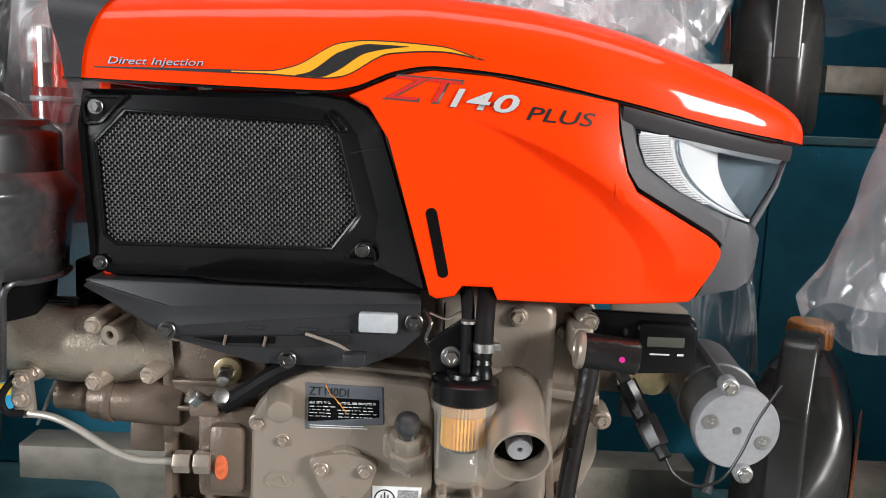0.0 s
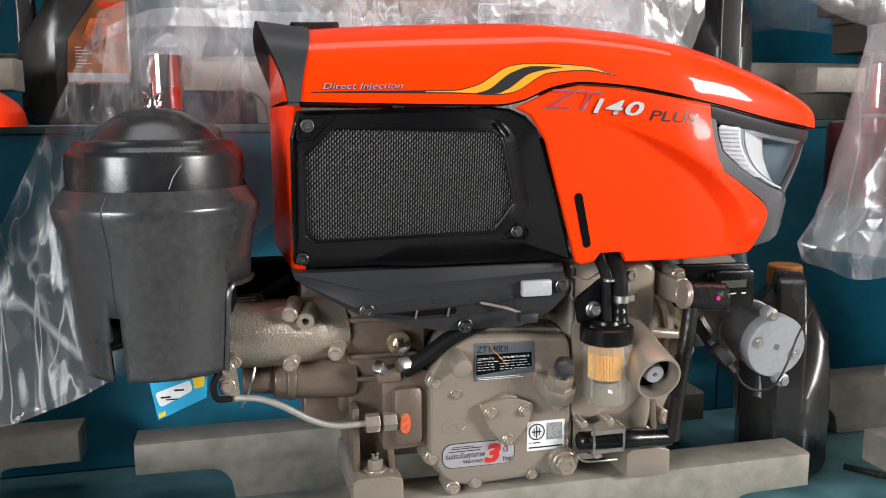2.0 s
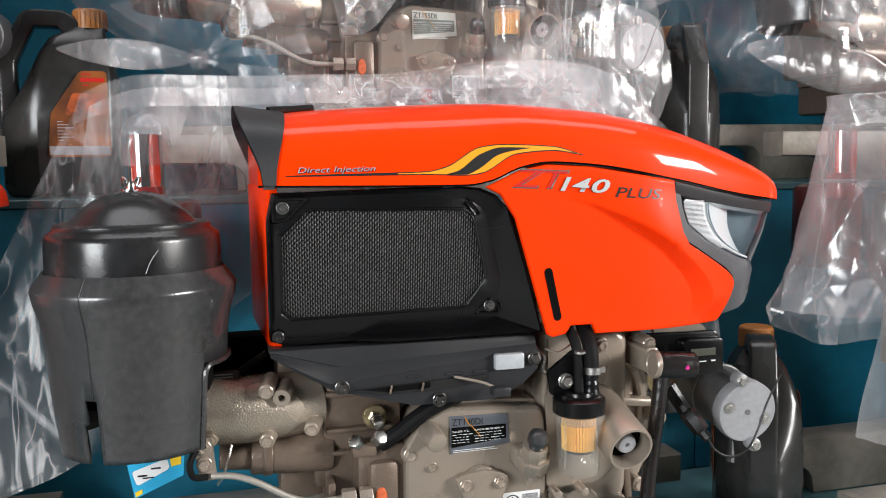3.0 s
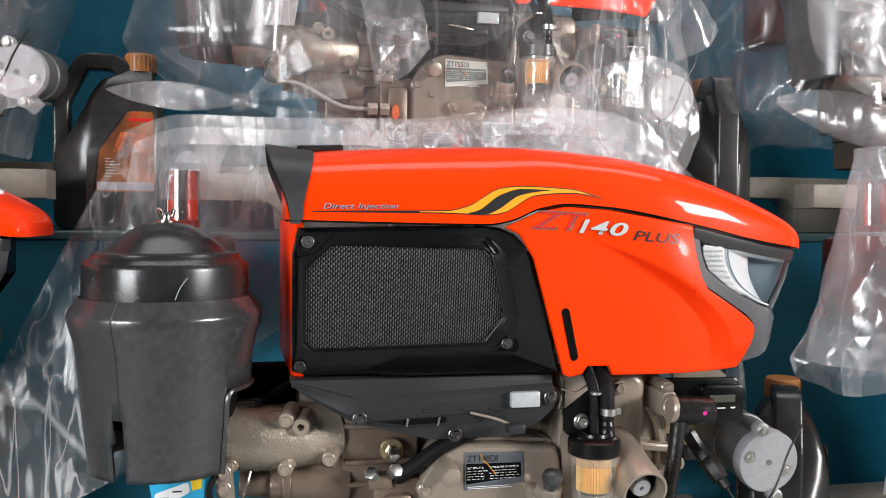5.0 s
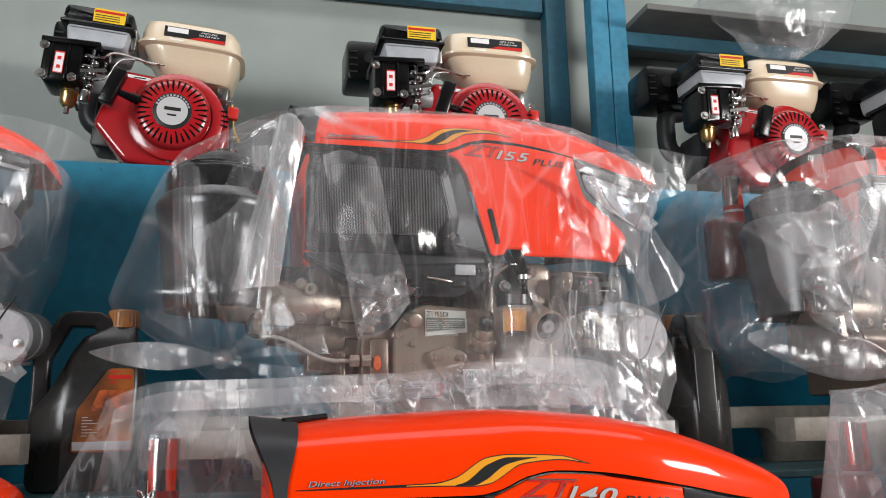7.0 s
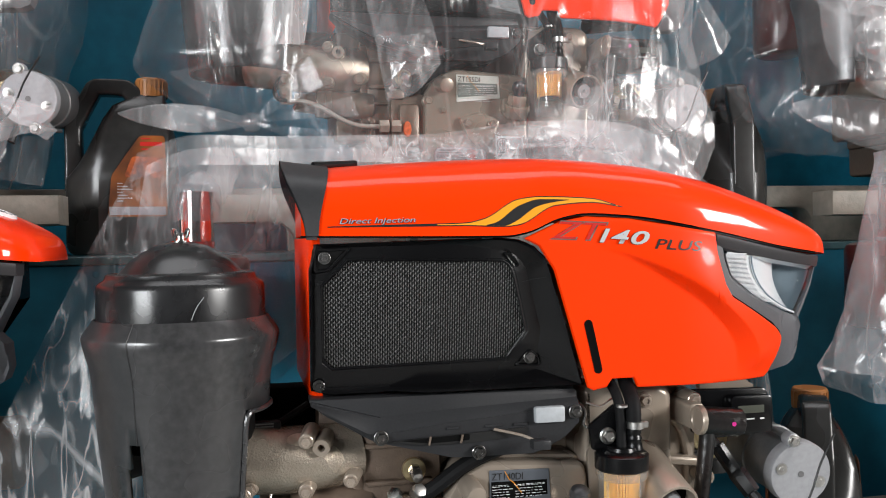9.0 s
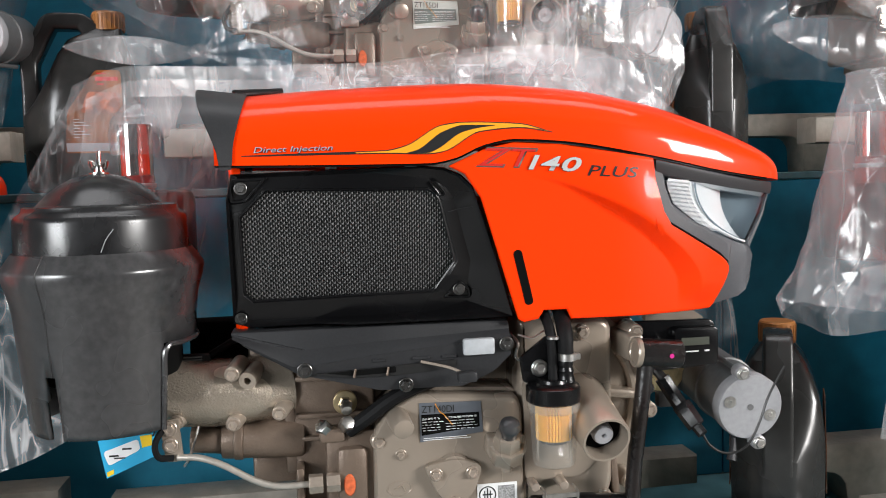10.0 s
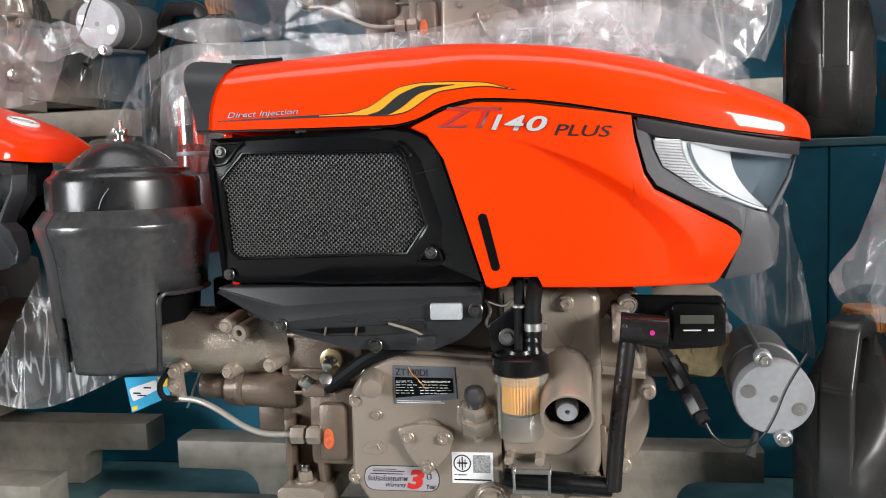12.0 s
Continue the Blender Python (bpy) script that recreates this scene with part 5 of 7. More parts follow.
    part("clip_plate", join(box(0.016, 0.058, 0.7035, 0.7055, 0.9025, 0.9085, 0.0008, 1), box(0.017, 0.057, 0.7035, 0.7055, 0.8805, 0.8855, 0.0008, 1)), STEEL, handle)
    part("clip_wire", tube([(0.004, 0.712, 0.8765), (0.010, 0.708, 0.872), (0.03, 0.706, 0.8712), (0.05, 0.708, 0.870)], 0.0013, 8), STEEL, handle)
    for x, z in ((0.012, 0.912), (0.045, 0.912), (0.03, 0.874)):
        part("clip_lug", cyl((x, 0.745, z), (x, 0.716, z), 0.006, 0.005, 0.001, n=16), PAINTED, handle)
    # --- hour meter ---
    meter = part("hour_meter", prism(rounded([(0.143, 1.086), (0.238, 1.084), (0.243, 1.078), (0.241, 1.034), (0.232, 1.029), (0.175, 1.026), (0.143, 1.034)], 0.005), 0.752, 0.762, 0.002), BLACK, e, "black hour meter with a small display")
    part("meter_body", prism(rounded([(0.186, 1.079), (0.240, 1.078), (0.240, 1.033), (0.186, 1.034)], 0.007), 0.738, 0.753, 0.002), BLACK, meter)
    part("display", prism([(0.194, 1.0665), (0.228, 1.0665), (0.228, 1.0575), (0.194, 1.0575)], 0.7372, 0.7385), LCD, meter)
    bars([(0.197, 0.215, 1.0497, 1.0512), (0.222, 0.228, 1.0495, 1.0515)], lambda x, z: 0.7374, WHITE, meter, 0.0002)
    part("meter_plate", prism([(0.17, 1.094), (0.228, 1.092), (0.243, 1.082), (0.25, 1.055), (0.24, 1.05), (0.17, 1.08)], 0.785, 0.795), CAST, meter)
    bolt((0.1425, 0.748, 1.0755), FRONT, 0.0065, 0.007, 0.009, STEEL, meter, "meter_bolt")
    # --- starter motor ---
    b = Vector((0.294, 0.764, 0.971))
    a = b + 0.125 * Vector((0.04, 0.99, 0.10)).normalized()
    m, h = along(a, b)
    sm = part("starter_motor", lathe([(0, -0.03), (0.037, -0.03), (0.0395, -0.02), (0.0395, h * 0.40), (0.0415, h * 0.41), (0.0415, h * 0.45), (0.0395, h * 0.46), (0.0395, h - 0.022), (0.0405, h - 0.02), (0.0405, h - 0.004)], m, 48), STARTER, e, "grey starter motor with a bare aluminium end")
    part("end_cap", lathe([(0.0412, h - 0.016), (0.0412, h - 0.003), (0.0395, h), (0, h)], m, 48), ALU, sm, "bare aluminium end cap")
    for dx, dz in ((-0.0115, 0.043), (0.0095, -0.0435)):
        d = Vector((dx, -0.002, dz))
        n_ = (b - a).normalized()
        part("tie_lug", cyl(b + d - n_ * 0.013, b + d + n_ * 0.001, 0.0092, bevel=0.001, n=16), ALU, sm)
        bolt(b + d + n_ * 0.001, n_, 0.0062, 0.006, 0.008, STEEL, sm, "tie_bolt")
        part("tie_rod", cyl(a + d, b + d, 0.0034, n=8), STARTER, sm)
    for dx, dz in ((-0.0265, 0.008), (0.0255, -0.011)):
        bolt(b + Vector((dx, -0.0005, dz)), b - a, 0.004, 0.0012, 0.0075, STEEL, sm, "end_screw")
    part("centre_mark", cyl(b, b + (b - a).normalized() * 0.0006, 0.004, n=10), STARTER, sm)
    part("grey_lead", tube([b + Vector((-0.016, 0.012, -0.038)), b + Vector((-0.021, 0.004, -0.052)), b + Vector((-0.025, 0.0, -0.064))], lambda t: 0.003 + 0.003 * t, 10), GREY, sm)
    sol = part("solenoid", lathe([(0, -0.06), (0.026, -0.06), (0.026, 0.0), (0.0225, 0.001), (0.0225, 0.006), (0.020, 0.009), (0.012, 0.009), (0.011, 0.013), (0, 0.013)], along((0.235, 0.888, 1.0), (0.231, 0.838, 0.996))[0], 32), ZINC, e, "gold zinc-plated starter solenoid")
    fl = prism(rounded([(-0.04, 0.012), (-0.012, 0.034), (0.03, 0.030), (0.036, -0.004), (0.014, -0.036), (-0.03, -0.03)], 0.008), -0.004, 0.004, 0.001)
    fl.transform(Matrix.Translation((0.2345, 0.884, 1.0)) @ Euler((0.05, 0, -0.06)).to_matrix().to_4x4())
    part("solenoid_flange", fl, ZINC, sol)
    for x, z in ((0.203, 1.013), (0.263, 1.026), (0.212, 0.972)):
        bolt((x, 0.879, z), FRONT, 0.0055, 0.006, 0.0075, ALU, sol, "flange_bolt")
    part("starter_neck", cyl((0.165, 0.93, 1.0), (0.27, 0.93, 1.0), 0.046, bevel=0.004), CAST_DARK, e)
    # plug and loose wire
    plug = part("cable_plug", tube([(0.186, 0.775, 1.012), (0.197, 0.768, 0.992), (0.209, 0.752, 0.969), (0.2185, 0.735, 0.952)], lambda t: 0.0095 - 0.003 * (t > 0.75), 8), BLACK, e, "black cable plug")
    part("plug_block", cyl((0.203, 0.760, 0.982), (0.214, 0.742, 0.960), 0.0115, 0.0105, 0.001, n=6), BLACK, plug)
    part("loose_wire", tube([(0.2185, 0.735, 0.952), (0.226, 0.733, 0.939), (0.240, 0.731, 0.930), (0.256, 0.730, 0.929), (0.273, 0.730, 0.938), (0.287, 0.731, 0.962), (0.299, 0.732, 0.992), (0.319, 0.733, 1.027)], 0.0014, 8), INK, plug, "thin black loose wire")
    part("loom", tube([(0.176, 0.80, 1.05), (0.176, 0.79, 1.03), (0.181, 0.78, 1.02), (0.188, 0.775, 1.01)], 0.006, 10), INK, plug)
    part("black_clip", box(0.186, 0.206, 0.785, 0.80, 0.972, 0.990, 0.003), INK, plug)

    # --- air cleaner ---
    ax, ay = -0.4415, 0.766
    mac = Matrix.Translation((ax, ay, 0))
    cap = part("air_cleaner", lathe([(0, 1.2735), (0.012, 1.273), (0.026, 1.2695), (0.04, 1.2625), (0.053, 1.2525), (0.063, 1.242), (0.0655, 1.2400), (0.0668, 1.2398), (0.0685, 1.2405), (0.0745, 1.2408), (0.0768, 1.2395), (0.0775, 1.2365), (0.0785, 1.2345), (0.0835, 1.2312), (0.0858, 1.2285), (0.0866, 1.224), (0.0868, 1.189), (0.084, 1.186), (0.07, 1.186), (0, 1.186)], mac, 64), CAPGLOSS, e, "black domed air cleaner with a loose rubber boot", angle=32)
    part("wing_nut", join(cyl((ax, ay, 1.272), (ax, ay, 1.283), 0.006, 0.0045, 0.001), cyl((ax, ay, 1.283), (ax, ay, 1.297), 0.0022, n=10), tube([(ax - 0.003, ay, 1.277), (ax - 0.007, ay - 0.002, 1.280), (ax - 0.0085, ay - 0.002, 1.286), (ax - 0.006, ay, 1.2855), (ax - 0.003, ay, 1.280)], 0.0017, 8), tube([(ax + 0.003, ay, 1.277), (ax + 0.007, ay - 0.002, 1.280), (ax + 0.0085, ay - 0.002, 1.286), (ax + 0.006, ay, 1.2855), (ax + 0.003, ay, 1.280)], 0.0017, 8), cyl((ax, ay, 1.2725), (ax, ay, 1.2745), 0.010, n=20)), STEEL, cap, "bright zinc wing nut")
    prof = [(0.0872, 1.1925), (0.0892, 1.1940), (0.1005, 1.1780), (0.1015, 1.1745), (0.0992, 1.163), (0.0945, 1.147), (0.0915, 1.128), (0.0895, 1.10), (0.0875, 1.075), (0.0848, 1.05), (0.0826, 1.028), (0.0815, 1.016), (0.081, 1.010)]

    def keep(i, ang):
        z = prof[i + 1][1]
        if z < 1.094 and (ang < 0.9 or ang > 2 * math.pi - 0.72):
            return False
        if z < 1.066 and abs(ang - (2 * math.pi - 2.06)) < 0.075 + 1.0 * max(0, 1.05 - z):
            return False
        return True
    bootbm = lathe(prof, mac, 128, keep)
    boot = part("rubber_boot", bootbm, BOOT, cap, "matt black slit rubber boot")
    sol_ = boot.modifiers.new("thickness", "SOLIDIFY")
    sol_.thickness, sol_.offset = 0.004, -1
    edge = [(ax + (r + 0.001) * math.cos(-0.73), ay + (r + 0.001) * math.sin(-0.73), z) for r, z in ((0.081, 1.010), (0.0826, 1.028), (0.0862, 1.062), (0.0885, 1.088))] + [(ax + 0.0905 * math.cos(t), ay + 0.0905 * math.sin(t), 1.0975) for t in (-0.66, -0.5, -0.3, 0.0, 0.4)]
    part("boot_bead", tube(edge, 0.003, 8), RUBBER, boot)
    part("boot_seam", tube([(ax + (r_ + 0.0004) * math.cos(-2.0), ay + (r_ + 0.0004) * math.sin(-2.0), z_) for r_, z_ in prof[1:9]], 0.0006, 5, smooth=False), GREY, cap)
    part("scratch", tube([(-0.424, ay - 0.0855, 1.196), (-0.419, ay - 0.0848, 1.208), (-0.412, ay - 0.0825, 1.218)], 0.0005, 5), ALU, cap)
    part("filter_pot", lathe([(0, 1.06), (0.070, 1.06), (0.074, 1.07), (0.074, 1.187), (0, 1.187)], mac, 40), DEEP, cap)
    # --- exhaust behind ---
    ex = part("silencer", cyl((-0.43, 1.0, 1.12), (-0.43, 1.0, 1.255), 0.052, 0.052, 0.012, 32), DARK_RED, e, "dark red silencer with a bright outlet pipe")
    part("outlet_pipe", tube([(-0.442, 0.955, 1.25), (-0.442, 0.955, 1.29), (-0.442, 0.955, 1.308), (-0.442, 0.955, 1.338)], 0.0212, 28), CHROME_PIPE, ex)
    part("outlet_socket", lathe([(0.0222, 1.235), (0.0222, 1.272), (0.0212, 1.274)], Matrix.Translation((-0.442, 0.955, 0)), 28), RED_GLOSS, ex, "glossy red outlet socket")
    part("outlet_ring", cyl((-0.442, 0.955, 1.258), (-0.442, 0.955, 1.264), 0.0235, bevel=0.001), ALU, ex)
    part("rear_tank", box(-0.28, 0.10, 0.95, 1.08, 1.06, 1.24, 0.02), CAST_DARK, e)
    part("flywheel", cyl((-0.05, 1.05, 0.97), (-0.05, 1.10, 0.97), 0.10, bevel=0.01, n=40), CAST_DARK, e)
    return e


def skid(x0, x1, y0, y1, z1, base, label):
    r = [(x1 - 0.085 - q[0] * 1, q[1]) for q in [(0.03 * math.sin(a), z1 - 0.045 - 0.03 * (1 - math.cos(a))) for a in (0.0, 0.4, 0.8, 1.2, 1.57)]]
    l = [(x0 + 0.095 + q[0], q[1]) for q in [(0.03 * math.sin(a), z1 - 0.045 - 0.03 * (1 - math.cos(a))) for a in (1.57, 1.2, 0.8, 0.4, 0.0)]]
    o = [(x0, z1), (x1, z1), (x1, z1 - 0.044), *r, (x1 - 0.118, base), (x0 + 0.128, base), *l, (x0, z1 - 0.044)]
    return solo("timber_skid", prism(o, y0, y1, 0.005, 2), WOOD, label, "skid", "timber skids under the engines")

# ---- engines on the steps ----
ENGINES = "diesel engines on the display steps"
eng = build_engine("orange diesel engine with black grille, unwrapped on timber skids", "140", "ZT140DI", ENGINES)
eng2 = build_engine("orange diesel engine wrapped in clear plastic on the middle step", "155", "ZT155DI", ENGINES, material("pale_nameplate", (0.55, 0.58, 0.53), 0.4), material("grey_green_field", (0.16, 0.19, 0.17), 0.4))
eng2.location = (0.055, 1.29, 1.368)
for ob in [o for o in eng2.children_recursive if o.name.split(".")[0] in ("wing_nut", "scratch")]:
    bpy.data.objects.remove(ob)
left = tagged(copy_thing(eng, Matrix.Translation((-0.934, 0.95, 0.86))), "orange diesel engine whose nose sticks out beside the air cleaner")
for ob in [o for o in left.children_recursive if o.parent.name.split(".")[0] == "headlamp" and o.name.split(".")[0] in ("reflector", "reflector_rim", "top_reflector", "fluted_reflector", "lamp_housing")]:
    bpy.data.objects.remove(ob)
for top_part in ("starter_motor", "solenoid", "cable_plug", "hour_meter"):
    for ob in [o for o in left.children if o.name.split(".")[0] == top_part]:
        for sub_ in ob.children_recursive:
            bpy.data.objects.remove(sub_)
        bpy.data.objects.remove(ob)
right = tagged(copy_thing(eng, Matrix.Translation((1.03, 0.90, 0.85))), "orange diesel engine hidden under a hanging plastic bag")
for ob in [o for o in right.children_recursive if o.name.split(".")[0] in ("air_cleaner", "wing_nut", "rubber_boot", "boot_bead", "scratch", "filter_pot", "boot_seam")]:
    bpy.data.objects.remove(ob)
tagged(copy_thing(eng2, Matrix.Translation((-0.99, 1.29, 1.368))), "orange diesel engine in a clear plastic bag beside an oil jug")
tagged(copy_thing(eng2, Matrix.Translation((1.115, 1.29, 1.368))), "orange diesel engine under a bunched plastic bag on the middle step")
for dx, dy in ((0, 0), (-0.915, 0.05), (0.957, 0.0)):
    top, near = (0.846, 0.0) if dx < 0 else (0.838, 0.014)
    skid(-0.50 + dx, 0.33 + dx, 0.718 + dy + near, 0.778 + dy + near, top, TREAD1, "grey-green timber skid on the teal lower step")
    skid(-0.51 + dx, 0.33 + dx, 0.98 + dy, 1.04 + dy, top, TREAD1, "grey-green timber skid on the teal lower step")
for dx in (0.06, -0.985, 1.125):
    skid(-0.50 + dx, 0.33 + dx, 1.147, 1.207, 1.347, TREAD2, "grey-green timber skid on the teal middle step")
    skid(-0.51 + dx, 0.33 + dx, 1.37, 1.43, 1.370, TREAD2, "grey-green timber skid on the teal middle step")


# ---- clear plastic bags ----
def folds(p, seed, lean=0.0):
    """Long creases of hanging film: how far a point stands out, about -1 to 1."""
    s = Vector((seed * 3.7, seed * 1.3, seed * 2.1))
    w = noise.noise(p * 4.0 + s) * 0.10
    q = Vector((p.x + w + lean * p.z, p.y + w, p.z * 0.22)) + s
    a = 1 - 2.2 * abs(noise.noise(q * 8.0))
    q2 = Vector((p.x - 0.5 * p.z + w, p.y + 0.3 * p.z, p.z * 0.5)) + s
    b = 1 - 2.2 * abs(noise.noise(q2 * 10.0 + Vector((5, 1, 2))))
    c = 1 - 2.2 * abs(noise.noise(q * 23.0))
    d = noise.noise(p * 3.0 + s)
    e = 1 - 2.2 * abs(noise.noise(Vector((p.x + 0.8 * p.z, p.y, p.z * 0.7)) * 42.0 + s))
    rough = smooth(-0.1, 0.3, noise.noise(p * 5.0 + s * 2))
    return 0.42 * a + 0.50 * b * (0.35 + 0.65 * rough) + (0.08 + 0.12 * rough) * c + (0.01 + 0.04 * rough) * e + 0.7 * d


def quads(bm, g, closed):
    for a, b in zip(g, g[1:]):
        n = len(a)
        for k in range(n if closed else n - 1):
            k2 = (k + 1) % n
            bm.faces.new((a[k], a[k2], b[k2]))
            bm.faces.new((a[k], b[k2], b[k]))


def bag(levels, seed, size=0.02, top=True, n=220, rows=64, flare=0.0, lean=0.3):
    """A film bag in long folds. levels: (z, left x, right x, front y, back y) from its mouth up."""
    bm = bmesh.new()
    g = []
    z0, z1 = levels[0][0], levels[-1][0]
    tables = [[(l[0], l[i]) for l in levels] for i in (1, 2, 3, 4)]
    for r in range(rows + 1):
        row = []
        f = r / rows
        z = z0 + (z1 - z0) * f
        xl, xr, yf, yb = (lerp(t, z) for t in tables)
        for k in range(n):
            a = 2 * math.pi * k / n
            c, s = math.cos(a), math.sin(a)
            d = Vector((math.copysign(abs(c) ** 0.6, c), math.copysign(abs(s) ** 0.6, s), 0))
            p = Vector(((xl + xr) / 2 + (xr - xl) / 2 * d.x, (yf + yb) / 2 + (yb - yf) / 2 * d.y, z))
            p += d * folds(p, seed, lean) * size
            p.z += (1 - f) ** 4 * flare * noise.noise(Vector((a * 1.3, seed, 0)))
            row.append(bm.verts.new(p))
        g.append(row)
    quads(bm, g, True)
    if top:
        cx, cy = sum(v.co.x for v in g[-1]) / n, sum(v.co.y for v in g[-1]) / n
        lid = [g[-1]]
        for s in (0.85, 0.7, 0.55, 0.4, 0.25, 0.1):
            lid.append([bm.verts.new((cx + (v.co.x - cx) * s, cy + (v.co.y - cy) * s, v.co.z + 0.012 * (1 - s) + size * 0.4 * folds(Vector((v.co.x * s, v.co.y * s, 0)), seed))) for v in g[-1]])
        quads(bm, lid, True)
        bm.faces.new(lid[-1])
    bmesh.ops.recalc_face_normals(bm, faces=bm.faces[:])
    return bm


def drape(top, bottom, seed, size, nu=120, nv=60, sag=0.0, lean=0.3, level=False):
    """A hanging sheet of film between two lines of points."""
    a, b = spline(top, 24), spline(bottom, 24)
    bm = bmesh.new()
    g = []
    for i in range(nu + 1):
        col = []
        u = i / nu * (len(a) - 1)
        v = i / nu * (len(b) - 1)
        p = a[int(u)].lerp(a[min(int(u) + 1, len(a) - 1)], u % 1)
        q = b[int(v)].lerp(b[min(int(v) + 1, len(b) - 1)], v % 1)
        for j in range(nv + 1):
            t = j / nv
            c = p.lerp(q, t) + Vector((0, -sag * math.sin(math.pi * t), 0))
            k = size * folds(Vector((c.z * 1.6, c.y, c.x * 0.6)) if level else c, seed, lean)
            col.append(bm.verts.new(c + Vector((k * 0.3, -k, k * 0.25))))
        g.append(col)
    quads(bm, g, False)
    return bm


def crumple(top, bottom, seed, size, nu=14, nv=24):
    """A crushed strip of film between two lines of points, all flat facets."""
    rng = random.Random(seed)
    a, b = spline(top, 24), spline(bottom, 24)
    bm = bmesh.new()
    g = []
    for i in range(nu + 1):
        col = []
        u, v = i / nu * (len(a) - 1), i / nu * (len(b) - 1)
        p = a[int(u)].lerp(a[min(int(u) + 1, len(a) - 1)], u % 1)
        q = b[int(v)].lerp(b[min(int(v) + 1, len(b) - 1)], v % 1)
        for j in range(nv + 1):
            c = p.lerp(q, min(1, max(0, (j + rng.uniform(-0.45, 0.45)) / nv)))
            side_ = size * (0.9 if i in (0, nu) else 0.6)
            col.append(bm.verts.new(c + Vector((rng.uniform(-side_, side_), rng.uniform(-size, size), rng.uniform(-size, size) * 0.5))))
        g.append(col)
    for i in range(nu):
        for j in range(nv):
            w, x, y, z = g[i][j], g[i + 1][j], g[i + 1][j + 1], g[i][j + 1]
            for f in (((w, x, y), (w, y, z)) if rng.random() < 0.5 else ((w, x, z), (x, y, z))):
                bm.faces.new(f)
    return bm


def leaf_tail(a, b, width, seed):
    """The gathered end of a bag, opening out from its knot at a to b."""
    a, b = Vector(a), Vector(b)
    d = b - a
    bm = bmesh.new()
    g = []
    for i in range(41):
        t = i / 40
        w = width * math.sin(math.pi * min(1, t * 0.96 + 0.03)) ** 0.8
        col = []
        for k in range(25):
            ang = 2 * math.pi * k / 24
            p = a + d * t + Vector((0, 0.35 * w * math.cos(ang), w * math.sin(ang)))
            p += Vector((0, 0.5, 0.5)) * 0.010 * folds(p, seed) * min(1, 3 * t)
            col.append(bm.verts.new(p))
        g.append(col)
    for x, y in zip(g, g[1:]):
        for k in range(24):
            bm.faces.new((x[k], x[k + 1], y[k + 1], y[k]))
    return bm


BAGS = "clear plastic bags over the engines"


def film_thing(name, bm, mat, label):
    t = thing(name, (0, 0, 0), label, "plastic bag", BAGS)
    part("bag_film", bm, mat, t, angle=38)
    return t


b155 = thing("plastic_bag", (0.0, 1.27, 1.36), "clear crinkled plastic bag over the engine, knotted at one end", "plastic bag", BAGS)
part("bag_film", bag([(1.375, -0.34, 0.37, 1.085, 1.40), (1.43, -0.40, 0.39, 1.055, 1.46), (1.455, -0.43, 0.395, 1.045, 1.47), (1.545, -0.552, 0.385, 1.04, 1.47), (1.60, -0.538, 0.37, 1.04, 1.47), (1.70, -0.505, 0.38, 1.045, 1.47), (1.765, -0.478, 0.41, 1.05, 1.47), (1.79, -0.462, 0.40, 1.05, 1.46), (1.825, -0.40, 0.345, 1.055, 1.45), (1.855, -0.345, 0.265, 1.075, 1.44), (1.875, -0.315, 0.19, 1.12, 1.42), (1.887, -0.30, 0.10, 1.18, 1.40)], 1, 0.007), FILM, b155, angle=38)
part("bag_tail", leaf_tail((-0.376, 1.11, 1.451), (-0.563, 1.105, 1.462), 0.021, 3), FILM_OLD, b155, angle=50)
part("bag_knot", lathe([(0, -0.014), (0.012, -0.010), (0.016, 0.0), (0.011, 0.012), (0.0, 0.016)], Matrix.Translation((-0.376, 1.11, 1.451)) @ Euler((0, 1.5, 0)).to_matrix().to_4x4(), 12), FILM_OLD, b155)
KNOT = (-0.376, 1.11, 1.451)
for a, b, k in (((-0.29, 1.075, 1.545), (-0.27, 1.07, 1.50), 81), ((-0.23, 1.07, 1.485), (-0.22, 1.065, 1.455), 82), ((-0.23, 1.065, 1.43), (-0.25, 1.07, 1.395), 83), ((-0.49, 1.075, 1.515), (-0.43, 1.07, 1.53), 84), ((-0.36, 1.07, 1.54), (-0.33, 1.07, 1.55), 85)):
    mid = [tuple((p + q) / 2 for p, q in zip(KNOT, e)) for e in (a, b)]
    part("bag_gather", drape([KNOT, mid[0], a], [(KNOT[0] + 0.002, KNOT[1], KNOT[2] - 0.003), mid[1], b], k, 0.006, 40, 14), FILM, b155, angle=38)
part("bag_ear", drape([(0.30, 1.12, 1.83), (0.38, 1.11, 1.825), (0.47, 1.11, 1.815)], [(0.34, 1.12, 1.72), (0.41, 1.12, 1.745), (0.455, 1.115, 1.775)], 5, 0.010, 40, 20), FILM_THIN, b155, angle=38)
part("bag_skirt", drape([(-0.02, 1.075, 1.46), (0.08, 1.06, 1.475), (0.17, 1.05, 1.515), (0.25, 1.05, 1.535), (0.31, 1.05, 1.512), (0.342, 1.06, 1.465)], [(-0.03, 1.06, 1.365), (0.08, 1.03, 1.352), (0.16, 1.02, 1.345), (0.24, 1.03, 1.338), (0.31, 1.05, 1.355), (0.345, 1.06, 1.41)], 7, 0.014, 120, 40, 0.0, 0.7), FILM, b155, angle=38)
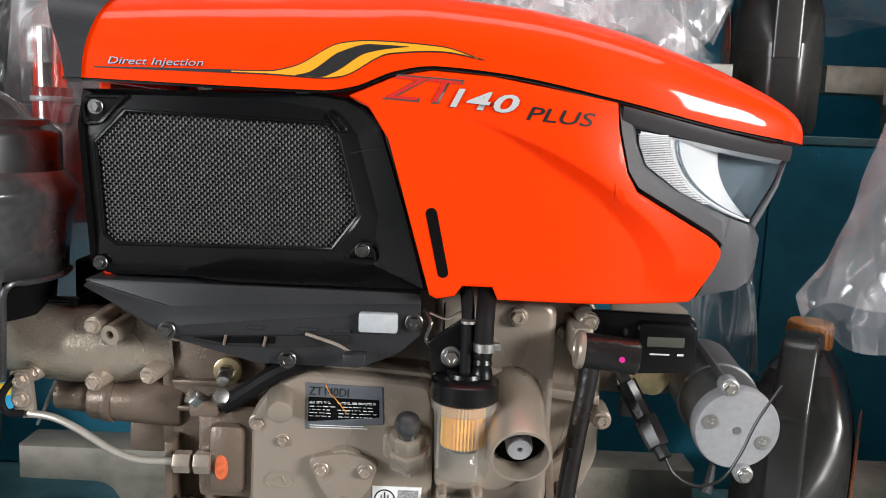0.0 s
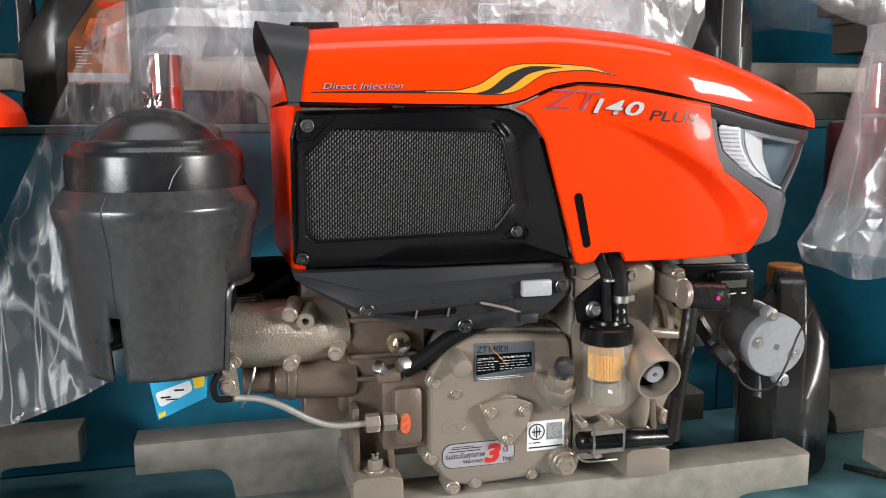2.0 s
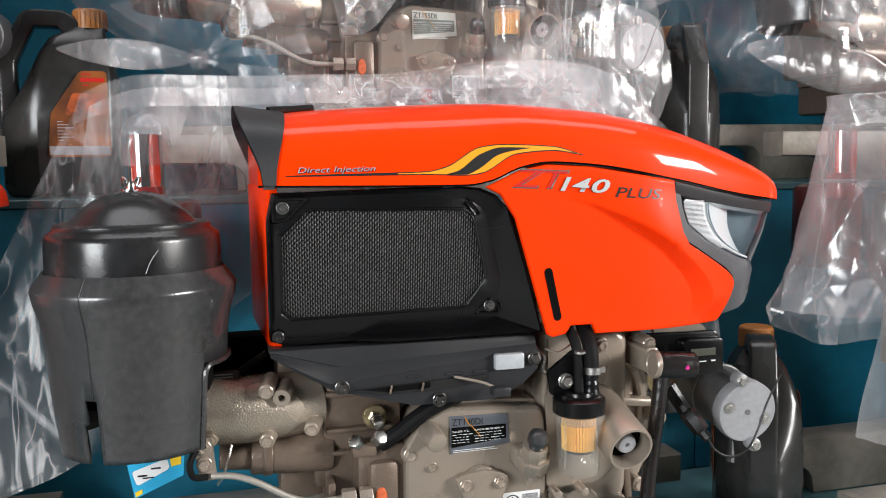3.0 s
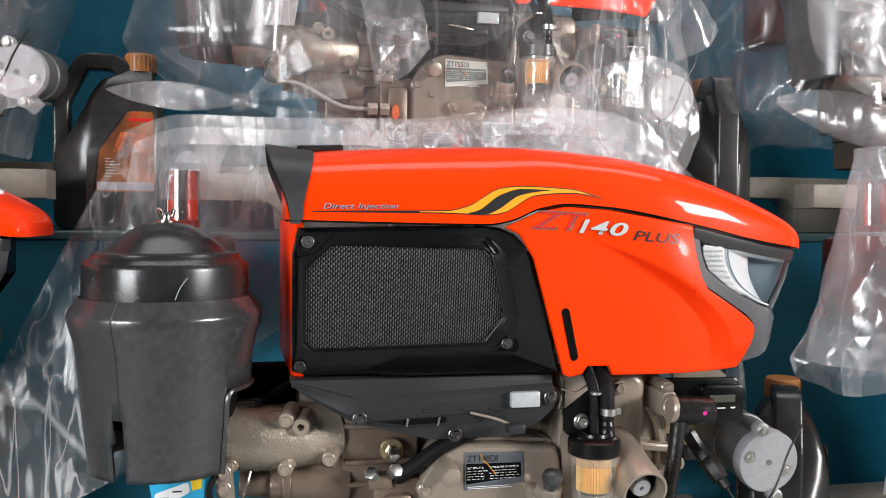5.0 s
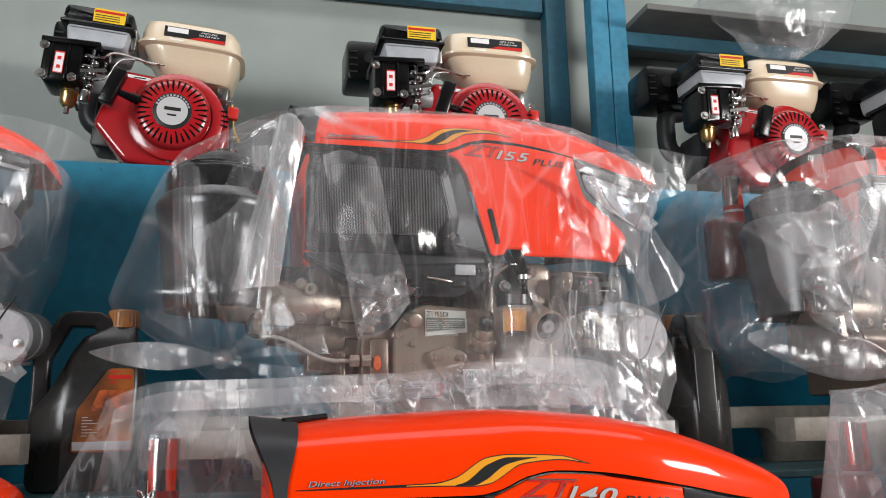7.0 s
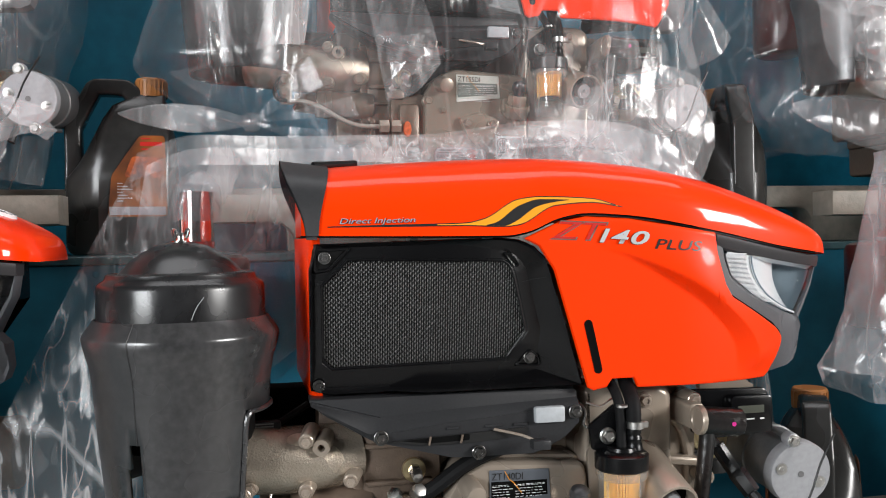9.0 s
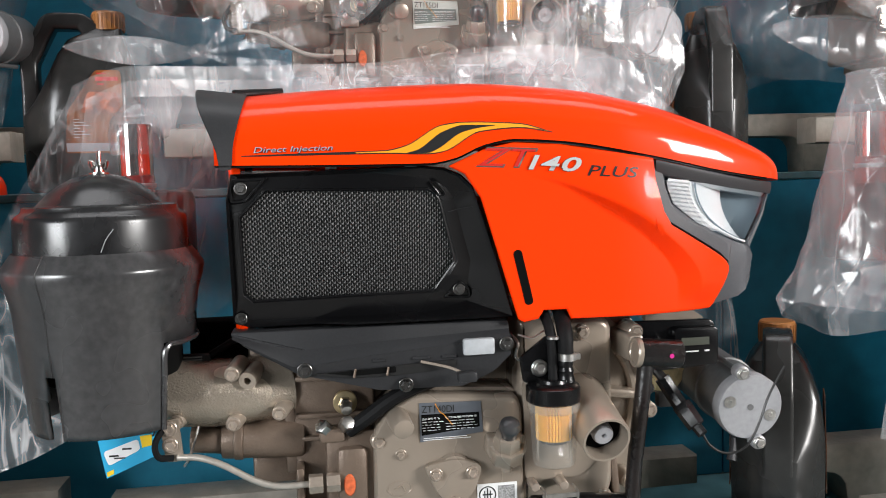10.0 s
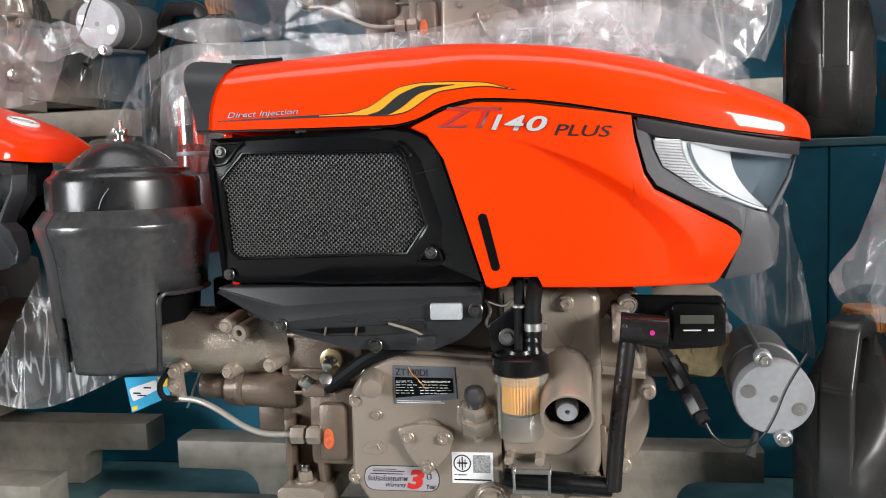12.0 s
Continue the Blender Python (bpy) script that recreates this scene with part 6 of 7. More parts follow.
part("bag_fold", drape([(-0.235, 1.045, 1.76), (-0.20, 1.03, 1.765), (-0.155, 1.045, 1.755)], [(-0.18, 1.045, 1.475), (-0.14, 1.025, 1.485), (-0.10, 1.045, 1.53)], 41, 0.014, 50, 90, 0.0, -0.2), FILM_DULL, b155, angle=38)
part("bag_fold", drape([(-0.302, 1.06, 1.822), (-0.282, 1.045, 1.822), (-0.262, 1.05, 1.80)], [(-0.368, 1.045, 1.54), (-0.335, 1.02, 1.545), (-0.30, 1.045, 1.55)], 42, 0.014, 50, 120), FOIL, b155, angle=30)
part("bag_fold", drape([(-0.46, 1.06, 1.735), (-0.44, 1.045, 1.74), (-0.42, 1.06, 1.73)], [(-0.44, 1.05, 1.465), (-0.42, 1.03, 1.475), (-0.395, 1.05, 1.50)], 43, 0.012, 40, 90), FILM, b155, angle=38)
part("bag_fold", drape([(0.20, 1.045, 1.75), (0.24, 1.03, 1.73), (0.28, 1.045, 1.71)], [(0.30, 1.045, 1.53), (0.34, 1.03, 1.55), (0.365, 1.045, 1.58)], 44, 0.012, 40, 70), FILM, b155, angle=38)
part("bag_fold", crumple([(-0.185, 1.045, 1.578), (-0.14, 1.03, 1.57), (-0.09, 1.045, 1.555)], [(-0.178, 1.045, 1.482), (-0.155, 1.03, 1.50), (-0.13, 1.045, 1.52)], 45, 0.008, 8, 9), FOIL, b155, smooth=False)
part("bag_fold", crumple([(0.18, 1.05, 1.79), (0.27, 1.03, 1.785), (0.35, 1.045, 1.76)], [(0.235, 1.045, 1.70), (0.28, 1.03, 1.66), (0.31, 1.04, 1.645)], 46, 0.008, 10, 10), FOIL, b155, smooth=False)
bl = film_thing("plastic_bag", bag([(1.37, -1.50, -0.725, 1.10, 1.40), (1.46, -1.52, -0.705, 1.07, 1.42), (1.62, -1.52, -0.655, 1.065, 1.42), (1.70, -1.51, -0.64, 1.065, 1.42), (1.76, -1.5, -0.635, 1.065, 1.42), (1.79, -1.46, -0.68, 1.06, 1.40), (1.812, -1.40, -0.76, 1.08, 1.40)], 2, 0.016), FILM, "clear crinkled plastic bag over an engine beside an oil jug")
part("bag_wisp", drape([(-0.72, 1.055, 1.805), (-0.63, 1.05, 1.788), (-0.558, 1.05, 1.752)], [(-0.70, 1.05, 1.735), (-0.64, 1.04, 1.722), (-0.562, 1.05, 1.742)], 61, 0.008, 50, 30), FILM_THIN, bl, angle=38)
part("bag_wad", crumple([(-0.80, 1.05, 1.46), (-0.72, 1.03, 1.475), (-0.63, 1.05, 1.462)], [(-0.82, 1.05, 1.405), (-0.73, 1.02, 1.41), (-0.64, 1.05, 1.42)], 94, 0.012, 9, 4), FILM_OLD, bl, smooth=False)
part("bag_skirt", drape([(-1.05, 1.06, 1.46), (-0.86, 1.04, 1.47), (-0.68, 1.06, 1.46)], [(-1.05, 1.06, 1.345), (-0.86, 1.03, 1.335), (-0.72, 1.06, 1.35)], 95, 0.016, 90, 30, 0.0, 0.7), FILM_OLD, bl, angle=38)
br = thing("plastic_bag", (1.0, 1.27, 1.40), "bunched clear plastic bag hanging open over an engine", "plastic bag", BAGS)
part("bag_film", bag([(1.43, 0.60, 1.46, 1.08, 1.46), (1.48, 0.47, 1.47, 1.05, 1.47), (1.58, 0.435, 1.47, 1.04, 1.48), (1.70, 0.47, 1.46, 1.06, 1.48), (1.785, 0.51, 1.46, 1.06, 1.47), (1.84, 0.56, 1.44, 1.06, 1.46), (1.872, 0.64, 1.42, 1.08, 1.45), (1.884, 0.74, 1.40, 1.12, 1.42)], 9, 0.020, flare=0.05), FILM, br, angle=38)
part("bag_fold", drape([(0.50, 1.05, 1.72), (0.60, 1.0, 1.75), (0.72, 0.99, 1.78), (0.86, 1.03, 1.76)], [(0.56, 1.06, 1.53), (0.64, 1.03, 1.50), (0.74, 1.02, 1.45), (0.86, 1.05, 1.42)], 11, 0.030, 90, 50), FILM_DULL, br, angle=38)
part("bag_fold", crumple([(0.55, 1.03, 1.665), (0.66, 1.0, 1.715), (0.76, 1.02, 1.755)], [(0.60, 1.03, 1.60), (0.67, 1.0, 1.61), (0.73, 1.02, 1.68)], 91, 0.014, 6, 4), FOIL, br, smooth=False)
part("bag_fold", crumple([(0.58, 1.03, 1.60), (0.62, 1.01, 1.585), (0.66, 1.03, 1.575)], [(0.60, 1.03, 1.50), (0.63, 1.01, 1.485), (0.67, 1.03, 1.48)], 92, 0.012, 3, 6), FOIL, br, smooth=False)
part("bag_tail", leaf_tail((0.53, 1.12, 1.488), (0.86, 1.10, 1.425), 0.045, 12), FILM_OLD, br, angle=50)
b1r = thing("plastic_bag", (0.9, 0.87, 1.06), "milky plastic bag hanging over the next engine", "plastic bag", BAGS)
part("bag_film", bag([(1.066, 0.39, 1.36, 0.70, 0.90), (1.09, 0.38, 1.37, 0.69, 0.90), (1.15, 0.405, 1.37, 0.70, 0.90), (1.25, 0.435, 1.36, 0.71, 0.90), (1.34, 0.465, 1.34, 0.74, 0.90), (1.385, 0.50, 1.25, 0.80, 0.92)], 14, 0.018, flare=0.03), FILM_MILKY, b1r, angle=38)
part("bag_tail", drape([(0.52, 0.80, 1.075), (0.58, 0.78, 1.08), (0.66, 0.78, 1.08)], [(0.50, 0.82, 0.90), (0.56, 0.80, 0.885), (0.64, 0.80, 0.895)], 15, 0.014, 50, 40), FILM_OLD, b1r, angle=50)
b0 = thing("plastic_bag", (-0.1, 1.05, 1.2), "milky plastic bag pulled back behind the unwrapped engine", "plastic bag", BAGS)
TOP = [(-0.515, 0.97, 1.384), (-0.48, 0.96, 1.397), (-0.436, 0.955, 1.406), (-0.32, 1.0, 1.411), (-0.18, 1.03, 1.417), (-0.104, 1.03, 1.419), (0.013, 1.03, 1.436), (0.129, 1.03, 1.44), (0.207, 1.03, 1.428), (0.253, 1.03, 1.392), (0.316, 1.02, 1.337)]
part("bag_film", drape(TOP, [(-0.715, 0.85, 0.932), (-0.64, 0.85, 0.922), (-0.57, 0.85, 0.941), (-0.515, 0.848, 0.966), (-0.47, 0.89, 0.985), (-0.36, 0.93, 1.08), (-0.20, 1.0, 1.18), (0.0, 1.02, 1.2), (0.15, 1.02, 1.16), (0.29, 1.0, 1.02), (0.39, 0.98, 0.96)], 21, 0.018, 220, 90, 0.02, 0.5), FILM_STREAK, b0, angle=38)
part("bag_back", drape([(x, y + 0.05, z - 0.01) for x, y, z in TOP], [(-0.60, 1.06, 0.90), (-0.52, 1.07, 0.92), (-0.45, 1.08, 1.0), (-0.36, 1.09, 1.08), (-0.20, 1.1, 1.18), (0.0, 1.1, 1.2), (0.15, 1.1, 1.16), (0.29, 1.1, 1.02), (0.36, 1.1, 0.96)], 22, 0.014, 200, 60), FILM_FLAT, b0, angle=38)
part("bag_hem", drape([(x, y - 0.012, z + 0.004) for x, y, z in TOP], [(x - 0.01, y - 0.02, z - 0.035) for x, y, z in TOP], 23, 0.008, 220, 24, level=True), FILM_FLAT, b0, angle=38)
part("bag_cap", bag([(1.300, -0.470, -0.414, 0.930, 0.985), (1.325, -0.472, -0.411, 0.928, 0.985), (1.345, -0.468, -0.414, 0.930, 0.982), (1.357, -0.458, -0.424, 0.940, 0.972)], 27, 0.006, n=60, rows=16), FILM_MILKY, b0, angle=38)
part("bag_wad", drape([(-0.02, 1.06, 1.43), (0.06, 1.05, 1.44), (0.14, 1.05, 1.452), (0.22, 1.06, 1.44), (0.30, 1.07, 1.40)], [(-0.02, 1.02, 1.37), (0.06, 1.0, 1.37), (0.14, 1.0, 1.37), (0.22, 1.0, 1.36), (0.31, 1.02, 1.33)], 24, 0.022, 120, 40, level=True), FILM_FLAT, b0, angle=38)
part("bag_wad", crumple([(0.04, 1.03, 1.432), (0.13, 1.02, 1.445), (0.22, 1.03, 1.43)], [(0.05, 0.99, 1.372), (0.13, 0.98, 1.37), (0.22, 0.99, 1.355)], 93, 0.012, 14, 5), FILM_FLAT, b0, smooth=False)

bw = thing("plastic_bag", (-0.8, 0.78, 1.1), "crinkled clear plastic hanging under the next hood", "plastic bag", BAGS)
part("bag_film", drape([(-1.0, 0.745, 1.235), (-0.80, 0.745, 1.23), (-0.655, 0.79, 1.21)], [(-1.0, 0.74, 1.03), (-0.80, 0.745, 1.05), (-0.675, 0.79, 1.09)], 71, 0.016, 90, 50), FILM_OLD, bw, angle=38)
part("bag_back", drape([(-1.0, 0.80, 1.235), (-0.80, 0.80, 1.23), (-0.65, 0.82, 1.21)], [(-1.0, 0.79, 1.01), (-0.80, 0.79, 1.03), (-0.67, 0.82, 1.08)], 72, 0.016, 70, 40), FILM, bw, angle=38)

# ---- oil jugs ----
JUG = material("dark_grey_jug_plastic", (0.030, 0.030, 0.029), 0.3, grain=0.2, scale=60, bump=0.12, bump_scale=500, rough_var=0.06, dist=0.0004)
CAP = material("tan_cap_plastic", (0.42, 0.17, 0.045), 0.45, grain=0.1, scale=80)
LABEL = material("brown_orange_label", (0.34, 0.10, 0.018), 0.35, grain=0.55, scale=14, blotch=7, tint=(0.07, 0.025, 0.012))
LABEL_PIC = material("orange_picture", (0.40, 0.085, 0.02), 0.35, grain=0.6, scale=90, blotch=30, tint=(0.03, 0.02, 0.02))


def jug(label):
    j = thing("oil_jug", (0, 0, 0), label, "jug", "oil jugs between the engines")
    d = 0.0588
    rows = []
    for z, xl, xr, h in ((0.0, -0.072, 0.074, 0.050), (0.004, -0.078, 0.080, 0.056), (0.014, -0.0825, 0.0825, 0.060), (0.08, -0.0825, 0.0835, 0.0605), (0.118, -0.081, 0.0845, 0.0605), (0.138, -0.064, 0.0845, 0.060), (0.16, -0.050, 0.084, 0.058), (0.185, -0.038, 0.081, 0.054), (0.21, -0.026, 0.076, 0.047), (0.232, -0.012, 0.070, 0.037), (0.243, 0.008, 0.068, 0.028), (0.251, 0.024, 0.067, 0.021)):
        row = []
        for k in range(64):
            t = 2 * math.pi * (k + 0.5) / 64
            x = (xl + xr) / 2 + (xr - xl) / 2 * math.copysign(abs(math.cos(t)) ** 0.32, math.cos(t))
            y = 0.97 * h * math.copysign(abs(math.sin(t)) ** 0.32, math.sin(t))
            row.append((x, y * lerp([(-0.0825, 0.45), (-0.030, 1.0), (0.07, 1.0), (0.0845, 0.85)], x), z))
        rows.append(row)
    part("body", rings(rows, True, True), JUG, j, angle=25)
    grip = []
    line = spline([(-0.0665, 0, 0.10), (-0.0690, 0, 0.14), (-0.0697, 0, 0.19), (-0.0685, 0, 0.2), (-0.0655, 0, 0.208), (-0.0435, 0, 0.2515), (-0.0385, 0, 0.2595), (-0.030, 0, 0.2625), (0.002, 0, 0.2625), (0.011, 0, 0.2595), (0.034, 0, 0.236)], 5)
    for i, q in enumerate(line):
        dv = (line[min(i + 1, len(line) - 1)] - line[max(i - 1, 0)]).normalized()
        side = Vector((dv.z, 0, -dv.x))
        w = 0.0125 + 0.004 * max(0, 1 - i / 6) + 0.003 * smooth(43, 50, i)
        grip.append([tuple(q + side * a + Vector((0, b, 0))) for a, b in rounded([(-w, -0.019), (w, -0.0165), (w, 0.0165), (-w, 0.019)], 0.0055, 3)])
    part("grip", rings(grip, True, True), JUG, j, angle=50)
    bm = lathe([(0, 0.029), (0.0222, 0.029), (0.0238, 0.027), (0.0245, 0.002), (0.0245, 0.0), (0, 0)], Matrix.Translation((0.046, 0, 0.2495)), 40)
    cap = part("cap", bm, CAP, j, "tan ribbed screw cap")
    for k in range(24):
        a = 2 * math.pi * k / 24
        part("rib", box(0.046 + 0.0242 * math.cos(a) - 0.0008, 0.046 + 0.0242 * math.cos(a) + 0.0008, 0.0242 * math.sin(a) - 0.0008, 0.0242 * math.sin(a) + 0.0008, 0.252, 0.274), CAP, cap)
    for s in (-1, 1):
        y = s * (d + 0.001)
        lo = [(-0.018, 0.058), (0.068, 0.058), (0.066, 0.182), (0.030, 0.182), (0.008, 0.150), (-0.012, 0.12)]
        lab = part("label", prism(rounded(lo, 0.006), min(y, y + s * 0.001), max(y, y + s * 0.001)), LABEL, j, "brown and orange printed label")
        yy = y + s * 0.0012
        part("picture", prism(rounded([(0.006, 0.118), (0.062, 0.118), (0.062, 0.148), (0.018, 0.15)], 0.006), min(yy, yy + s * 0.0004), max(yy, yy + s * 0.0004)), LABEL_PIC, lab)
        part("white_foot", prism([(-0.015, 0.0605), (0.066, 0.0605), (0.066, 0.073), (-0.016, 0.073)], min(yy, yy + s * 0.0003), max(yy, yy + s * 0.0003)), STICKER, lab)
        rr = [(0.030, 0.062, 0.166, 0.172), (0.032, 0.045, 0.176, 0.178), (0.032, 0.042, 0.160, 0.162)]
        bars(rr, lambda x, z: yy + s * 0.0006, RED, lab, 0.0)
        rr = [(-0.004, 0.004 + 0.007 * ((k * 7) % 3), 0.108 - 0.0045 * k, 0.1092 - 0.0045 * k) for k in range(7)]
        bars(rr, lambda x, z: yy + s * 0.0006, STICKER, lab, 0.0)
    return j


j0 = jug("dark grey plastic oil jug with tan cap and brown label")
SC = 1.05
j0.matrix_basis = pose(-0.592, 1.30, TREAD2 + 0.001, 0, 0, 6) @ Matrix.Diagonal((SC, SC, SC, 1))
copy_thing(j0, pose(0.481, 1.25, TREAD2 + 0.001, 0, 0, 80))
copy_thing(j0, pose(0.420, 0.918, TREAD1 + 0.001, 0, 0, 60))

# ---- petrol pump engines on the upper step ----
PRED = material("red_enamel", (0.38, 0.008, 0.012), 0.25, coat=0.5, grain=0.06, scale=200)
CREAM = material("cream_enamel", (0.70, 0.58, 0.42), 0.25, coat=0.4, grain=0.04, scale=200)
BOWL = material("translucent_grey_plastic", (0.42, 0.44, 0.47), 0.35, grain=0.1, scale=60)
YLAB = material("yellow_label", (0.80, 0.52, 0.02), 0.4)


def pump_engine(label):
    e = thing("petrol_engine", (0, 1.75, TREAD3), label, "engine", "petrol engines on the upper step")
    z = TREAD3 + 0.152
    sh = rounded([(-0.171, z - 0.037), (-0.150, z + 0.045), (-0.127, z + 0.100), (-0.02, z + 0.094), (0.06, z + 0.086), (0.119, z + 0.035), (0.127, z - 0.052), (0.088, z - 0.108), (0.04, z - 0.118), (-0.095, z - 0.116)], [0.012, 0.02, 0.012, 0.03, 0.04, 0.04, 0.04, 0.03, 0.02, 0.012], 6)
    fan = part("fan_shroud", prism(sh, 1.695, 1.80, 0.012, 4), PRED, e, "glossy red fan shroud")
    part("shroud_step", lathe([(0.10, 0.0), (0.106, 0.004), (0.104, 0.012), (0.095, 0.016), (0.08, 0.018)], Matrix.Translation((0.006, 1.697, z)) @ Euler((radians(90), 0, 0)).to_matrix().to_4x4(), 56), PRED, fan)
    rec = part("recoil_cover", lathe([(0, 0.040), (0.046, 0.040), (0.062, 0.039), (0.074, 0.036), (0.081, 0.029), (0.083, 0.018), (0.083, 0.0)], Matrix.Translation((0, 1.69, z)) @ Euler((radians(90), 0, 0)).to_matrix().to_4x4(), 56), PRED, fan, "round red recoil cover with radial slots")
    # Slot openings are black strips laid on the cover, their shade in the colour.
    for k in range(34):
        a = 2 * math.pi * k / 34
        bm = bmesh.new()
        rows_ = []
        r0, r1 = (0.0475, 0.0755) if k % 2 else (0.0550, 0.0755)
        for k2 in range(8):
            r = r0 + (r1 - r0) * k2 / 7
            w = (0.0014 + 0.0012 * k2 / 7) * (0.55 if k2 in (0, 7) else 1)
            y = 1.6892 - lerp([(0.046, 0.040), (0.062, 0.039), (0.074, 0.036), (0.081, 0.029)], r)
            rows_.append([bm.verts.new((r, y + dy, dz)) for dz, dy in ((-w, 0.003), (-w, 0), (w, 0), (w, 0.003))])
        for p, q in zip(rows_, rows_[1:]):
            for c in range(3):
                bm.faces.new((p[c], p[c + 1], q[c + 1], q[c]))
        bm.transform(Matrix.Translation((0, 0, z)) @ Euler((0, -a, 0)).to_matrix().to_4x4())
        part("slot", bm, DEEP, rec, smooth=False)
    part("badge", cyl((0, 1.652, z), (0, 1.6488, z), 0.0425, n=40, bevel=0.001), INK, rec)
    part("badge_face", cyl((0, 1.6488, z), (0, 1.6481, z), 0.0335, n=40), SILVER, rec, "round silver badge")
    bars([(-0.018, 0.018, z + 0.0005, z + 0.0085), (-0.010, 0.010, z - 0.012, z - 0.008)], lambda x, zz: 1.6476, INK, rec, 0.0)
    bars([(0.037 * math.sin(t) - 0.0022, 0.037 * math.sin(t) + 0.0022, z + 0.037 * math.cos(t) - 0.0022, z + 0.037 * math.cos(t) + 0.0022) for t in [-1.2 + 0.2 * k for k in range(13)]], lambda x, zz: 1.6483, STICKER, rec, 0.0)
    for x, zz in ((-0.088, 0.042), (0.092, 0.035), (0.0, -0.100), (0.118, 0.055)):
        bolt((x, 1.694, z + zz), FRONT, 0.006, 0.006, 0.008, STEEL, fan, "shroud_bolt")
    for k in range(4):
        for c in range(2):
            t0 = (0.28 if c else -0.72) - 0.11 * k
            arc = [(0.006 + 0.098 * math.cos(t0), 1.6835, z + 0.098 * math.sin(t0)), (0.006 + 0.114 * math.cos(t0), 1.690, z + 0.114 * math.sin(t0))]
            part("louvre", tube([arc[0], tuple((p + q) / 2 for p, q in zip(*arc)), arc[1]], 0.0022, 6), DEEP, fan)
    part("arrow_label", prism(rounded([(-0.112, z + 0.090), (-0.060, z + 0.086), (-0.060, z + 0.079), (-0.112, z + 0.083)], 0.002), 1.6942, 1.6952), WHITE, fan, "white starting arrow label")
    bars([(-0.098, -0.072, z + 0.0825, z + 0.0855)], lambda x, zz: 1.6938, INK, fan, 0.0)
    # pull handle
    h = box(-0.014, 0.014, -0.02, 0.012, -0.042, 0.042, 0.004)
    h.transform(Matrix.Translation((-0.122, 1.610, z + 0.020)) @ Euler((0, 0.30, 0)).to_matrix().to_4x4())
    hd = part("pull_handle", h, BLACK, e, "black plastic pull handle")
    part("cord_guide", cyl((-0.114, 1.618, z + 0.014), (-0.074, 1.664, z + 0.018), 0.007, 0.012, n=14), BLACK, hd)
    # tank
    tk = []
    for zz, sx, sy, dx in ((0.100, 0.60, 0.62, 0.026), (0.106, 0.68, 0.72, 0.022), (0.135, 0.84, 0.86, 0.012), (0.166, 0.95, 0.95, 0.003), (0.170, 1.06, 1.07, 0.0), (0.174, 1.07, 1.08, 0.0), (0.177, 1.0, 1.0, 0.0), (0.205, 0.97, 0.96, -0.002), (0.226, 0.90, 0.88, -0.005), (0.236, 0.76, 0.72, -0.006), (0.240, 0.55, 0.5, -0.006)):
        tk.append([(0.017 + dx + sx * 0.116 * math.copysign(abs(math.cos(t)) ** 0.45, math.cos(t)), 1.755 + sy * 0.085 * math.copysign(abs(math.sin(t)) ** 0.45, math.sin(t)), z + zz) for t in [2 * math.pi * (k + 0.5) / 48 for k in range(48)]])
    tank = part("fuel_tank", rings(tk, True, True), CREAM, e, "cream enamelled fuel tank")
    part("tank_label", prism([(-0.045, z + 0.2125), (0.092, z + 0.2125), (0.092, z + 0.187), (-0.045, z + 0.187)], 1.6712, 1.676), INK, tank, "black tank label")
    part("label_stripe", prism([(0.03, z + 0.194), (0.091, z + 0.194), (0.091, z + 0.186), (0.01, z + 0.187)], 1.6702, 1.6709), RED, tank)
    bars([(-0.038, 0.008, z + 0.198, z + 0.210), (-0.03, 0.0, z + 0.179, z + 0.1825)], lambda x, zz: 1.6698, WHITE, tank, 0.0)
    letters("GASOLINE", 0.036, z + 0.2045, 0.036, 0.004, 0, 0, lambda x, zz: 1.6702, WHITE, tank)
    letters("WATER PUMP", 0.032, z + 0.1975, 0.046, 0.0042, 0, 0, lambda x, zz: 1.6702, WHITE, tank)
    part("tank_bracket", box(0.085, 0.11, 1.72, 1.76, z + 0.07, z + 0.115, 0.003), STEEL, tank)
    # air cleaner
    ac = part("air_cleaner", prism(rounded([(-0.258, z + 0.223), (-0.112, z + 0.223), (-0.108, z + 0.18), (-0.262, z + 0.18)], [0.014, 0.014, 0.005, 0.005]), 1.655, 1.80, 0.012), BLACK, e, "black air cleaner with a cloudy bowl")
    part("lid_rim", prism(rounded([(-0.263, z + 0.184), (-0.107, z + 0.184), (-0.107, z + 0.177), (-0.263, z + 0.177)], 0.002), 1.651, 1.80, 0.002), BLACK, ac)
    part("bowl", prism(rounded([(-0.252, z + 0.178), (-0.114, z + 0.178), (-0.122, z + 0.132), (-0.244, z + 0.132)], 0.012), 1.660, 1.79, 0.010), BOWL, ac)
    part("bowl_clip", box(-0.115, -0.105, 1.69, 1.71, z + 0.147, z + 0.197, 0.002), STEEL, ac)
    lb = part("lower_box", prism(rounded([(-0.278, z + 0.114), (-0.206, z + 0.118), (-0.198, z + 0.106), (-0.198, z + 0.03), (-0.267, z + 0.02), (-0.278, z + 0.03)], 0.006), 1.6250, 1.72, 0.004), BLACK, ac)
    part("box_flange", prism(rounded([(-0.284, z + 0.12), (-0.164, z + 0.124), (-0.162, z + 0.112), (-0.284, z + 0.108)], 0.003), 1.6190, 1.73, 0.002), BLACK, lb)
    part("box_rib", box(-0.262, -0.258, 1.622, 1.627, z + 0.028, z + 0.108, 0.001), BLACK, lb)
    part("box_rib", box(-0.228, -0.224, 1.620, 1.627, z + 0.028, z + 0.108, 0.001), BLACK, lb)
